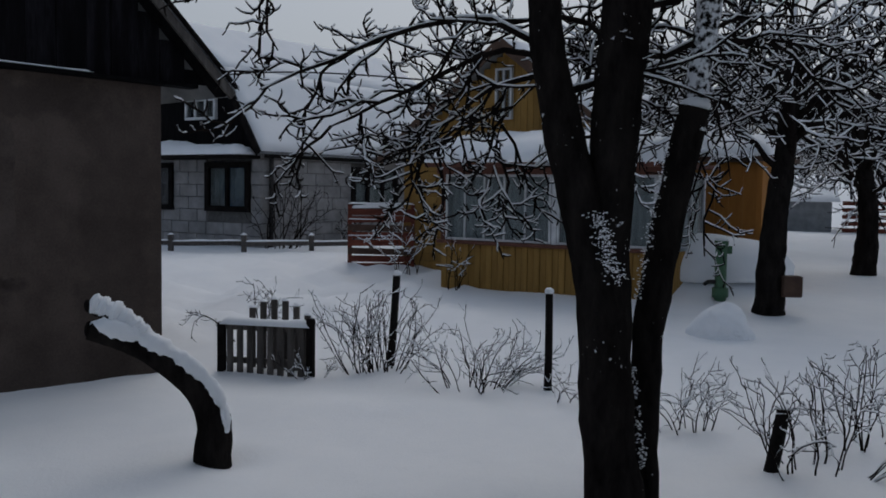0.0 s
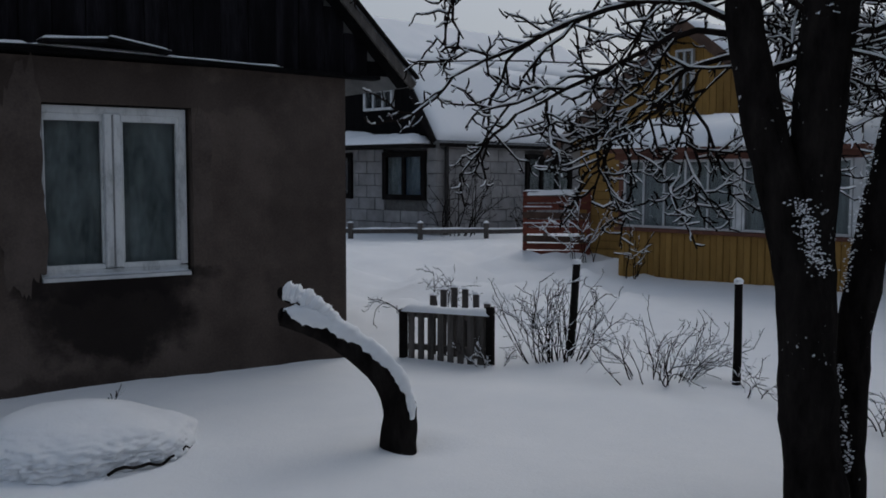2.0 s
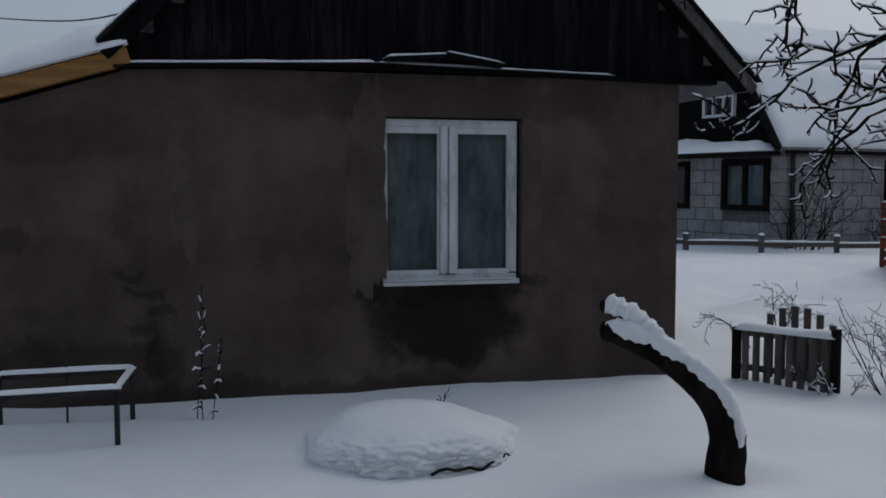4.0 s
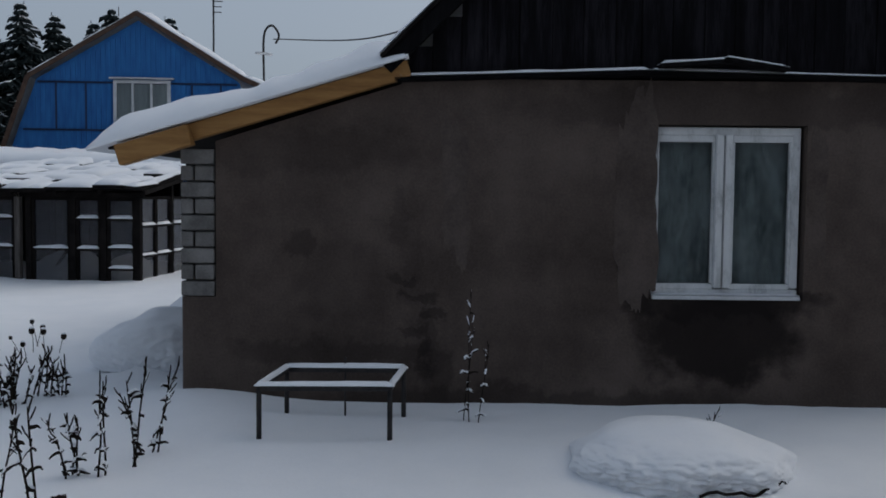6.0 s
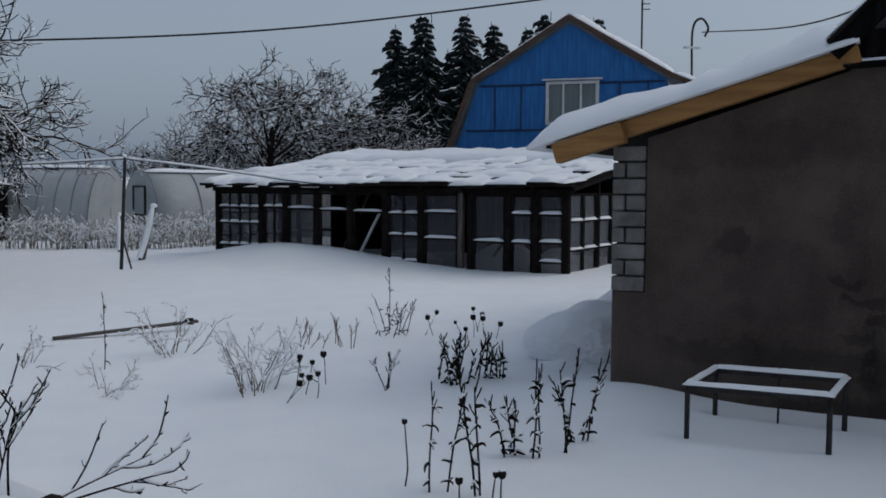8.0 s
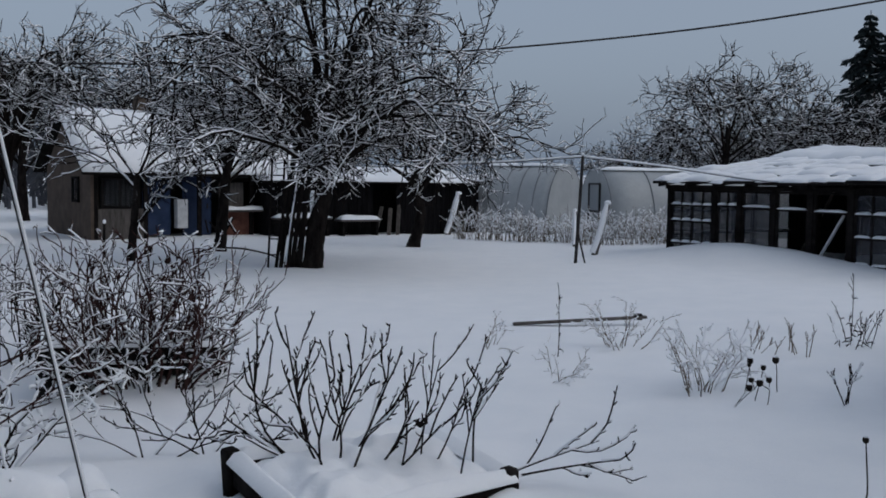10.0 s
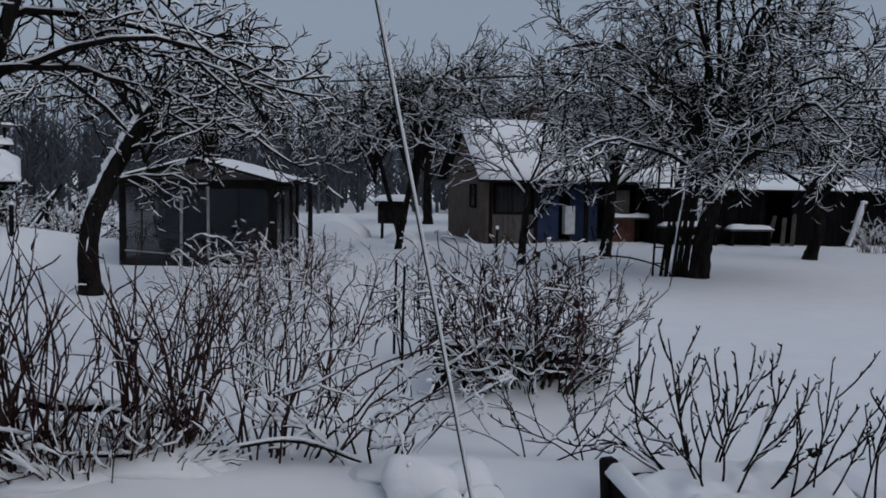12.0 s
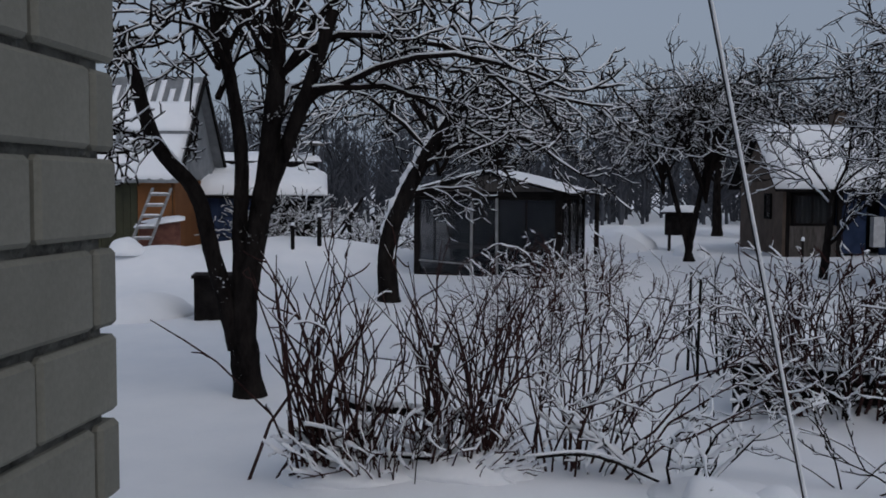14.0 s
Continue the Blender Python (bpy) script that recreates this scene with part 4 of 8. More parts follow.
    # snow blown in behind the sashes
    for x, w, hh in ((1.5, 1.0, 0.25), (4.6, 1.2, 0.3), (6.8, 1.1, 0.55), (7.8, 0.8, 0.45)):
        bm = bmesh.new()
        bmesh.ops.create_icosphere(bm, subdivisions=4, radius=1, matrix=Matrix.Translation((x, 0.75, 0.1)) @ Matrix.Diagonal((w * 0.6, 0.6, hh, 1)))
        for v in bm.verts:
            v.co.z += 0.1 * noise.noise(v.co * 2.5)
        for f in bm.faces:
            f.smooth = True
        part("snow", bm, SNOW, g, "snow drifted inside behind the sashes")


build_greenhouse()


# ---- branches ----
class Branches:
    """Collects polylines by their number of points, and turns them into bark and snow."""

    def __init__(self, seed):
        self.rng = np.random.default_rng(seed)
        self.lines = {}

    def add(self, pts, r0, r1):
        k = len(pts)
        rr = np.linspace(r0, r1, k)
        rr[-1] = min(r1, 0.6 * r1 + 0.0005)
        self.lines.setdefault(k, []).append((np.asarray(pts, float), rr))

    def stroke(self, start, d, length, k, wiggle, bend):
        """A wandering line of k points from start along d; bend is added to the way at each step."""
        d = np.asarray(d, float) / (np.linalg.norm(d) + 1e-9)
        p, out = np.asarray(start, float), [np.asarray(start, float)]
        for i in range(k - 1):
            d = d + self.rng.normal(0, wiggle, 3) + np.asarray(bend) * (i + 1) / (k - 1)
            d = d / np.linalg.norm(d)
            p = p + d * length / (k - 1)
            out.append(p)
        return np.array(out)

    def sprout(self, line, r0, r1, level, spec):
        """Children along a line; spec gives one tuple a level: count, length, spread, wiggle, bend, tip radius."""
        if level >= len(spec):
            return
        n, length, spread, wiggle, bend, tip = spec[level]
        rng = self.rng
        for q in range(int(n + rng.random())):
            f = 0.2 + 0.8 * (q + rng.random()) / max(n, 1)
            x = min(f, 0.999) * (len(line) - 1)
            i = int(x)
            p = line[i] + (line[i + 1] - line[i]) * (x - i)
            d = line[i + 1] - line[i]
            d = d / (np.linalg.norm(d) + 1e-9)
            side = np.cross(d, rng.normal(0, 1, 3))
            side = side / (np.linalg.norm(side) + 1e-9)
            d = d * math.cos(spread) + side * math.sin(spread)
            r = max(tip * 1.25, (r0 + (r1 - r0) * f) * 0.55)
            k = 6 if level == 0 else (5 if level == 1 else 4)
            new_line = self.stroke(p, d, length * (0.55 + 0.75 * rng.random()), k, wiggle, bend)
            self.add(new_line, r, tip)
            self.sprout(new_line, r, tip, level + 1, spec)

    def bark(self, name, sides=4):
        return tube_mesh(name, [(np.array([a for a, _ in v]), np.array([b for _, b in v]), sides) for v in self.lines.values()])

    def snow(self, name, thick, share=1.0, gain=0.8, sides=4):
        groups = []
        for v in self.lines.values():
            keep = [w for w in v if self.rng.random() < share]
            if not keep:
                continue
            p, r = np.array([a for a, _ in keep]), np.array([b for _, b in keep])
            t = np.gradient(p, axis=1)
            t /= np.linalg.norm(t, axis=2, keepdims=True) + 1e-9
            flat = np.clip((np.sqrt(np.clip(1 - t[:, :, 2] ** 2, 0, 1)) - 0.25) / 0.5, 0.0, 1)
            rs = (gain * np.minimum(r, 0.006 + 0.45 * r) + thick) * flat * (0.35 + 1.1 * self.rng.random(r.shape)) + 0.0004
            q = p.copy()
            q[:, :, 2] += r * 0.75 + rs * 0.35
            groups.append((q, rs, sides))
        return tube_mesh(name, groups) if groups else None


def rough_trunk(p, ra, rb, seed, sides=16):
    """A gnarled trunk: a tapering tube with lumps and furrows."""
    k = len(p)
    rr = np.linspace(ra, rb, k)
    rr[:4] *= np.array([1.3, 1.18, 1.08, 1.03])
    me = tube_mesh("trunk", [(p[None], rr[None], sides)])
    for i, v in enumerate(me.vertices):
        c = Vector(p[i // sides])
        q = v.co * 6 + Vector((seed, 0, 0))
        f = 1 + 0.14 * noise.noise(q) + 0.1 * noise.noise(Vector((v.co.x * 30, v.co.y * 30, v.co.z * 9 + seed)))
        v.co = c + (v.co - c) * f
    me.update()
    return me


def tree(name, label, trunks, seed, limbs, spec, thick, group="", limb_r=0.03, share=0.85, sides=4, gain=0.8, mat=None, trunk_snow=True, category="tree", mat_trunk=None):
    """A bare tree: trunks (points, radius below, radius above), drawn limbs and what sprouts from them."""
    base = Vector(trunks[0][0][0])
    t = thing(name, Matrix.Translation(base), label, category, group)
    b = Branches(seed)
    for pts, ra, rb in trunks:
        p = smooth_line(pts, 14) - np.array(base)
        part("trunk", rough_trunk(smooth_line(pts, 44) - np.array(base), ra, rb, seed), mat_trunk or mat or BARK, t)
        if trunk_snow:
            s = Branches(seed + 5)
            s.add(p[3:] + np.array([0.0, 0, 0]), ra, rb)
            me = s.snow("snow", 0.004, 1.0, 0.75, 6)
            if me:
                part("snow", me, SNOW, t)
    for pts, r in limbs:
        p = smooth_line(pts, 9) - np.array(base)
        step = np.linalg.norm(p[-1] - p[0]) / 8
        p[1:] += np.cumsum(b.rng.normal(0, 0.13 * step, (8, 3)), axis=0)
        b.add(p, r, r * 0.35)
        b.sprout(p, r, r * 0.35, 0, spec)
    part("crown", b.bark("crown", sides), mat or TWIG, t)
    if thick:
        me = b.snow("snow", thick, share, gain, sides if sides < 4 else 4)
        if me:
            tagged(part("snow", me, SNOW, t, "snow lying along the branches"), kind="stuff")
    return t


def crown(seed, top, n, reach, rise, droop, r, zvar=0.6):
    """Limbs fanning out from a trunk's top: out, up, then over."""
    rng = np.random.default_rng(seed)
    out = []
    for i in range(n):
        a = 2 * math.pi * (i + rng.random() * 0.8) / n
        w = reach * (0.6 + 0.5 * rng.random())
        p = np.array(top) + np.array([0, 0, -zvar * rng.random()])
        c, s = math.cos(a), math.sin(a)
        u = rise * (0.5 + 0.8 * rng.random())
        out.append(([p, p + [c * w * 0.35, s * w * 0.35, u * 0.7], p + [c * w * 0.72, s * w * 0.72, u], p + [c * w, s * w, u - droop * rng.random()]], r * (0.7 + 0.5 * rng.random())))
    return out


# ---- garden before the cottage ----
APPLE = [(7, 0.5, 0.7, 0.24, (0, 0, 0.04), 0.0065), (5, 0.27, 0.8, 0.3, (0, 0, 0.06), 0.005), (5, 0.065, 1.0, 0.25, (0, 0, 0.25), 0.0038)]
near_limbs = [
    ([(0.97, 4.46, 2.2), (1.25, 4.9, 2.35), (1.6, 5.4, 2.3), (1.9, 5.9, 2.05)], 0.02),
    ([(0.96, 4.46, 2.3), (1.1, 5.1, 2.5), (1.25, 5.8, 2.6), (1.5, 6.4, 2.5)], 0.02),
    ([(1.33, 4.53, 2.5), (1.55, 4.9, 2.6), (1.8, 5.4, 2.65), (2.2, 5.8, 2.5)], 0.018),
    ([(1.33, 4.53, 2.4), (1.2, 4.9, 2.55), (1.05, 5.3, 2.6), (0.9, 5.7, 2.45)], 0.016),
    ([(0.62, 4.47, 2.35), (0.2, 4.5, 2.5), (-0.35, 4.5, 2.36), (-0.8, 4.4, 2.14)], 0.024),
    ([(0.58, 4.48, 2.6), (0.1, 4.4, 2.78), (-0.4, 4.35, 2.68), (-0.75, 4.3, 2.5)], 0.024),
    ([(0.6, 4.48, 2.3), (0.3, 4.6, 2.36), (-0.05, 4.7, 2.16), (-0.4, 4.7, 2.0)], 0.022),
    ([(0.6, 4.5, 2.25), (0.38, 4.7, 2.22), (0.12, 4.8, 2.02), (-0.12, 4.8, 1.85)], 0.02),
    ([(0.93, 4.47, 2.4), (0.75, 4.9, 2.5), (0.45, 5.3, 2.5), (0.1, 5.6, 2.3)], 0.024),
    ([(0.95, 4.47, 2.6), (1.3, 4.9, 2.8), (1.7, 5.3, 2.7), (2.0, 5.6, 2.35)], 0.026),
    ([(0.95, 4.47, 2.35), (1.45, 4.75, 2.52), (2.0, 5.0, 2.42), (2.4, 5.2, 2.15)], 0.024),
    ([(0.95, 4.47, 2.55), (1.5, 4.35, 2.75), (2.0, 4.2, 2.75), (2.4, 4.2, 2.55)], 0.024),
    ([(1.28, 4.54, 2.05), (1.42, 4.85, 2.2), (1.62, 5.2, 2.05), (1.75, 5.4, 1.75)], 0.015),
    ([(0.95, 4.47, 2.7), (1.1, 4.95, 2.85), (1.1, 5.5, 2.7), (1.0, 6.0, 2.5)], 0.024),
    ([(0.98, 4.46, 3.0), (0.7, 4.9, 3.1), (0.3, 5.3, 3.0), (-0.1, 5.7, 2.7)], 0.026),
    ([(0.99, 4.46, 2.95), (1.6, 4.65, 3.2), (2.3, 5.0, 3.1), (2.8, 5.3, 2.8)], 0.026),
    ([(0.62, 4.47, 2.15), (0.8, 4.5, 2.22), (0.95, 4.5, 2.28)], 0.03),
    ([(0.58, 4.5, 2.25), (0.42, 4.75, 2.1), (0.34, 4.8, 1.9), (0.32, 4.8, 1.72)], 0.009),
    ([(0.6, 4.5, 2.2), (0.25, 4.75, 2.2), (0.1, 4.8, 2.0), (0.05, 4.85, 1.8)], 0.009),
]
near_tree = tree("apple_tree", "old three-stemmed apple tree with snowy crooked branches", [
    ([(0.95, 4.42, 0.0), (0.88, 4.43, 0.74), (0.85, 4.44, 1.22), (0.77, 4.45, 1.56), (0.65, 4.47, 2.0), (0.57, 4.48, 2.46), (0.53, 4.48, 3.1)], 0.138, 0.07),
    ([(0.925, 4.43, 0.3), (0.9, 4.45, 0.9), (0.88, 4.48, 1.5), (0.91, 4.48, 2.1), (0.94, 4.47, 2.56), (0.99, 4.46, 3.1)], 0.1, 0.122),
    ([(1.09, 4.59, 0.0), (1.1, 4.59, 0.88), (1.13, 4.58, 1.21), (1.21, 4.56, 1.72), (1.255, 4.55, 1.95), (1.29, 4.54, 2.11)], 0.078, 0.076),
    ([(1.285, 4.54, 2.0), (1.3, 4.54, 2.2), (1.34, 4.53, 2.57), (1.37, 4.52, 3.07)], 0.052, 0.06)],
    11, [(p, r * 0.78) for p, r in near_limbs], APPLE, 0.0012, share=0.78, gain=0.58, mat_trunk=SNOWYBARK)


def snow_clots(parent, a, b, n, spread, size, seed, bend=(0, 0, 0)):
    """Clots of wind-blown snow stuck to bark along a line."""
    rng = random.Random(seed)
    a, b, bend = Vector(a), Vector(b), Vector(bend)
    bm = bmesh.new()
    for _ in range(n):
        f = rng.random()
        p = a.lerp(b, f) + bend * math.sin(math.pi * f) + Vector((rng.gauss(0, spread), rng.gauss(0, 0.008), rng.gauss(0, 0.015)))
        s = size * rng.uniform(0.4, 1.3)
        bmesh.ops.create_icosphere(bm, subdivisions=1, radius=1, matrix=Matrix.Translation(p) @ Matrix.Diagonal((s * 1.5, s * 0.8, s * 0.9, 1)))
    for v in bm.verts:
        v.co += Vector((noise.noise(v.co * 45), noise.noise(v.co * 45 + Vector((3, 0, 0))), noise.noise(v.co * 45 + Vector((0, 7, 0))))) * size * 0.5
    for q in bm.faces:
        q.smooth = True
    tagged(part("snow", bm, SNOW, parent, "snow blown onto the bark"), kind="stuff")


[o for o in near_tree.children if o.name.startswith("trunk")][3].data.materials[0] = FROSTBARK
snow_clots(near_tree, (-0.15, -0.105, 1.6), (-0.05, -0.115, 1.3), 340, 0.022, 0.0036, 1)
snow_clots(near_tree, (0.2, 0.06, 1.95), (0.08, 0.09, 1.2), 220, 0.012, 0.0036, 2)
snow_clots(near_tree, (0.06, 0.05, 0.87), (0.13, 0.06, 0.37), 160, 0.012, 0.004, 3)
bm = bmesh.new()
bmesh.ops.create_icosphere(bm, subdivisions=3, radius=1, matrix=Matrix.Translation((0.34, 0.12, 2.12)) @ Matrix.Diagonal((0.075, 0.075, 0.045, 1)))
for v in bm.verts:
    v.co += Vector((0.3, 0.3, 1)) * 0.015 * noise.noise(v.co * 20)
for q in bm.faces:
    q.smooth = True
part("snow_cap", bm, SNOW, near_tree, "cap of snow on the broken stem")

BACK = [(6, 0.95, 0.8, 0.2, (0, 0, 0.0), 0.013), (4, 0.5, 0.85, 0.25, (0, 0, 0.05), 0.01), (3, 0.2, 0.9, 0.2, (0, 0, 0.15), 0.008)]
t2 = tree("apple_tree", "dark apple tree hung with snow beside the pump", [([(4.2, 12.0, 0.1), (4.24, 12.02, 1.2), (4.35, 12.0, 2.3), (4.42, 11.96, 3.6)], 0.19, 0.1)], 21,
     [([(4.3, 12, 2.0), (3.7, 11.7, 2.5), (3.0, 11.3, 2.6), (2.3, 11.0, 2.3)], 0.05), ([(4.35, 12, 2.3), (4.7, 11.6, 2.6), (5.3, 11.2, 2.7), (6.0, 10.8, 2.3)], 0.05)]
     + crown(3, (4.4, 11.97, 3.2), 17, 2.5, 1.0, 1.1, 0.05, 1.1), BACK, 0.004, "background apple trees", share=0.8)
part("nest_box", boxes(((0.22, -0.12, 0.46), (0.24, 0.22, 0.26)), bevel=0.01), BROWN, t2, "brown wooden box on the trunk")
tree("apple_tree", "bare apple tree with snow on its branches", [([(7.5, 16.9, 0.1), (7.55, 16.86, 1.2), (7.4, 16.8, 2.2), (7.2, 16.8, 3.2)], 0.22, 0.1)], 22,
     crown(5, (7.4, 16.85, 2.9), 18, 2.9, 1.2, 1.3, 0.05, 1.4), BACK, 0.005, "background apple trees", share=0.8)
BACK2 = [(6, 1.3, 0.75, 0.18, (0, 0, 0.05), 0.016), (4, 0.65, 0.8, 0.22, (0, 0, 0.1), 0.012), (2, 0.35, 0.8, 0.2, (0, 0, 0.2), 0.009)]
for i, (x, y, hgt) in enumerate(((5.2, 21.5, 4.2), (10.5, 22.0, 3.4), (9.0, 27.0, 4.5), (13.5, 27.5, 4.0), (2.5, 25.5, 4.5), (15.5, 33, 5.0))):
    tree("garden_tree", "bare garden tree frosted with snow", [([(x, y, height(x, y) - 0.1), (x + 0.1, y, hgt * 0.4), (x, y, hgt * 0.75)], 0.17, 0.07)], 30 + i,
         crown(40 + i, (x, y, hgt * 0.7), 12, 2.4, 1.4, 0.9, 0.05, 1.6), BACK2, 0.006, "background trees", sides=3, share=0.7)


def build_log():
    b = on(-1.2, 5.3, -0.12)
    t = thing("dead_trunk", Matrix.Translation(b), "leaning dead tree trunk with snow along its back", "tree trunk")
    main = np.array([(-1.2, 5.3, -0.05), (-1.19, 5.3, 0.16), (-1.185, 5.3, 0.36), (-1.26, 5.27, 0.56), (-1.42, 5.23, 0.72), (-1.6, 5.19, 0.83), (-1.82, 5.12, 0.915)]) - np.array(b)
    fork = np.array([(-1.5, 5.21, 0.8), (-1.66, 5.19, 0.95), (-1.84, 5.16, 1.045)]) - np.array(b)
    for pts, ra, rb in ((main, 0.115, 0.052), (fork, 0.045, 0.034)):
        p = smooth_line(pts, 44)
        e = (p[-1] - p[-2]) / np.linalg.norm(p[-1] - p[-2])
        me = rough_trunk(p, ra, rb, 8)
        part("trunk", me, BARK, t)
        bm = bmesh.new()
        bmesh.ops.create_icosphere(bm, subdivisions=2, radius=1, matrix=Matrix.Translation(p[-1]) @ Matrix.Diagonal((0.02, rb * 0.95, rb * 0.95, 1)))
        part("cut_end", bm, BARK, t)
        big = ra > 0.1
        q = smooth_line(pts, 90)[26 if big else 4:]
        k = len(q)
        f = np.linspace(0, 1, k)
        rq = (0.042 + 0.016 * f) * (1 + 0.1 * np.sin(np.arange(k) * 0.5) + 0.06 * np.sin(np.arange(k) * 1.7))
        rq *= np.minimum(1, (np.arange(k) + 0.3) / 9) ** 0.5 * np.minimum(1, (np.arange(k)[::-1] + 0.15) / 5) ** 0.5
        tr = ra + (rb - ra) * np.linspace(26 / 90 if big else 0.05, 1, k)
        tang = np.gradient(q, axis=0)
        tang /= np.linalg.norm(tang, axis=1, keepdims=True)
        out = np.array([0.55, -0.35, 1.0]) - tang * (tang @ np.array([0.55, -0.35, 1.0]))[:, None]
        out /= np.linalg.norm(out, axis=1, keepdims=True)
        me = tube_mesh("snow", [((q + out * (tr * 0.85)[:, None])[None], rq[None], 18)])
        for v in me.vertices:
            v.co += Vector((noise.noise(v.co * 22), noise.noise(v.co * 22 + Vector((5, 0, 0))), noise.noise(v.co * 22 + Vector((0, 9, 0))))) * 0.014 + Vector((0.4, -0.4, 1)) * 0.003 * noise.noise(v.co * 60)
        part("snow", me, SNOW, t, "thick snow along the upper side")


build_log()


def build_gate(a, b, tag):
    a, b = Vector(a), Vector(b)
    d = b - a
    g = thing("garden_gate", Matrix.Translation(a) @ pose(0, 0, 0, 0, 0, math.degrees(math.atan2(d.y, d.x))), tag, "gate")
    w = d.xy.length
    for x in (0.0, w):
        part("post", boxes(((x, 0, 0.14), (0.06, 0.06, 0.72 if x else 0.6))), BLACKWOOD, g)
    for z in (0.12, 0.4):
        part("rail", boxes(((w / 2, 0.03, z), (w, 0.035, 0.05))), GREYWOOD, g)
    n = 8
    for i in range(n):
        x = 0.08 + (w - 0.16) * i / (n - 1)
        part("picket", boxes(((x, -0.01, 0.12), (0.055, 0.02, 0.6)), bevel=0.004), GREYWOOD, g)
    bm = bmesh.new()
    snow_slab(bm, (0.0, -0.05, 0.425), (w, -0.05, 0.425), (w, 0.07, 0.425), (0.0, 0.07, 0.425), 0.06, 2, 26, 4)
    part("snow", bm, SNOW, g, "thick snow on the rail")
    for i in range(6):
        x = 0.18 + 0.1 * i
        top = 0.62 - 0.016 * (i - 2.2) ** 2
        part("picket", boxes(((x, 0.22, top / 2), (0.055, 0.02, top)), bevel=0.004), GREYWOOD, g)
        bm = bmesh.new()
        snow_slab(bm, (x - 0.03, 0.19, top), (x + 0.03, 0.19, top), (x + 0.03, 0.25, top), (x - 0.03, 0.25, top), 0.03, i, 4, 4)
        part("snow", bm, SNOW, g)


build_gate((-1.75, 7.95, 0.13), (-0.98, 7.78, 0.13), "low grey picket gate half buried in snow")


def post(x, y, h, r, label, lean=(0, 0), mat=None, cap=0.05, name="fence_post", group="fence posts"):
    b = on(x, y, -0.15)
    t = thing(name, Matrix.Translation(b), label, "post", group)
    rod("shaft", [(0, 0, 0), (lean[0] * 0.5 + 0.004, lean[1] * 0.5, (h + 0.15) * 0.5), (lean[0], lean[1], h + 0.15)], (r, r * 0.9), mat or BLACKWOOD, t, 8, 7)
    if cap:
        bm = bmesh.new()
        bmesh.ops.create_icosphere(bm, subdivisions=2, radius=1, matrix=Matrix.Translation((lean[0], lean[1], h + 0.15 + cap * 0.2)) @ Matrix.Diagonal((r * 1.15, r * 1.15, cap * 0.6, 1)))
        part("snow_cap", bm, SNOW, t)
    return t


post(-0.36, 8.25, 0.8, 0.036, "thin dark fence post with a snow cap", (0.06, 0))
post(0.92, 7.3, 0.76, 0.032, "thin dark fence post with a round snow cap", (0.0, 0))
post(1.96, 5.34, 0.36, 0.045, "short leaning stake in the snow", (0.1, 0.02), cap=0.03)


def bush(x, y, label, n, h, w, seed, mat=None, depth=None, spread=0.5, arch=-0.05, twigs=4, r=0.006, thick=0.003, twig_len=0.25, turn=0.0, share=0.7, name="bush", group="", dz=-0.05, wiggle=0.15, third=True):
    """Stems rising from a patch w by depth, leaning outwards, with side twigs."""
    b = on(x, y, dz)
    t = thing(name, Matrix.Translation(b), label, "bush", group)
    br = Branches(seed)
    depth = depth or w * 0.7
    for i in range(n):
        u, v = br.rng.uniform(-0.5, 0.5, 2)
        c, s = math.cos(turn), math.sin(turn)
        px, py = u * w * 0.45, v * depth * 0.45
        p = np.array([px * c - py * s, px * s + py * c, 0])
        d = np.array([(u * w * c - v * depth * s), (u * w * s + v * depth * c), 0]) * spread * 1.6 / max(h, 0.3) + np.array([0, 0, 1.0])
        ln = h * (0.6 + 0.45 * br.rng.random())
        line = br.stroke(p, d, ln, 7, wiggle, (u * 0.08, v * 0.08, arch))
        br.add(line, r * (0.8 + 0.5 * br.rng.random()), r * 0.45)
        spec = [(twigs, twig_len, 0.65, 0.26, (0, 0, 0.08), r * 0.42)]
        if third:
            spec.append((2, twig_len * 0.4, 0.8, 0.28, (0, 0, 0.12), r * 0.36))
        br.sprout(line, r, r * 0.5, 0, spec)
    part("crown", br.bark("crown", 4), mat or TWIG, t)
    if thick:
        me = br.snow("snow", thick, share, 0.55)
        if me:
            tagged(part("snow", me, SNOW, t, "snow caught on the stems"), kind="stuff")
    return t


bush(-0.45, 8.0, "thicket of thorny bare canes beside the fence post", 30, 0.72, 1.0, 61, spread=0.5, r=0.0055, twig_len=0.2, group="bare shrubs")
bush(0.35, 7.35, "low bare shrub with arching thorny canes", 26, 0.6, 1.1, 62, spread=0.6, arch=-0.12, r=0.005, twig_len=0.2, group="bare shrubs")
bush(-0.95, 7.75, "few bare twigs by the gate", 5, 0.35, 0.4, 66, r=0.004, twig_len=0.12, group="bare shrubs")
bush(-1.75, 9.4, "thin sapling with drooping twigs", 5, 0.75, 0.9, 63, spread=0.6, arch=-0.2, r=0.006, twigs=6, group="bare shrubs")
bush(1.75, 6.2, "sparse bare bramble in the snow", 9, 0.45, 0.6, 64, arch=-0.15, r=0.005, group="bare shrubs")
bush(2.25, 5.35, "bare bramble with long arching canes", 16, 0.75, 1.1, 65, spread=0.6, arch=-0.12, r=0.006, twig_len=0.22, group="bare shrubs")
bush(2.75, 5.9, "bare bramble with thin dark canes", 14, 0.7, 1.0, 67, spread=0.55, arch=-0.1, r=0.006, twig_len=0.22, group="bare shrubs")
bush(0.95, 6.9, "single bent cane tipped with snow", 3, 0.4, 0.5, 68, spread=0.9, arch=-0.2, r=0.005, group="bare shrubs")
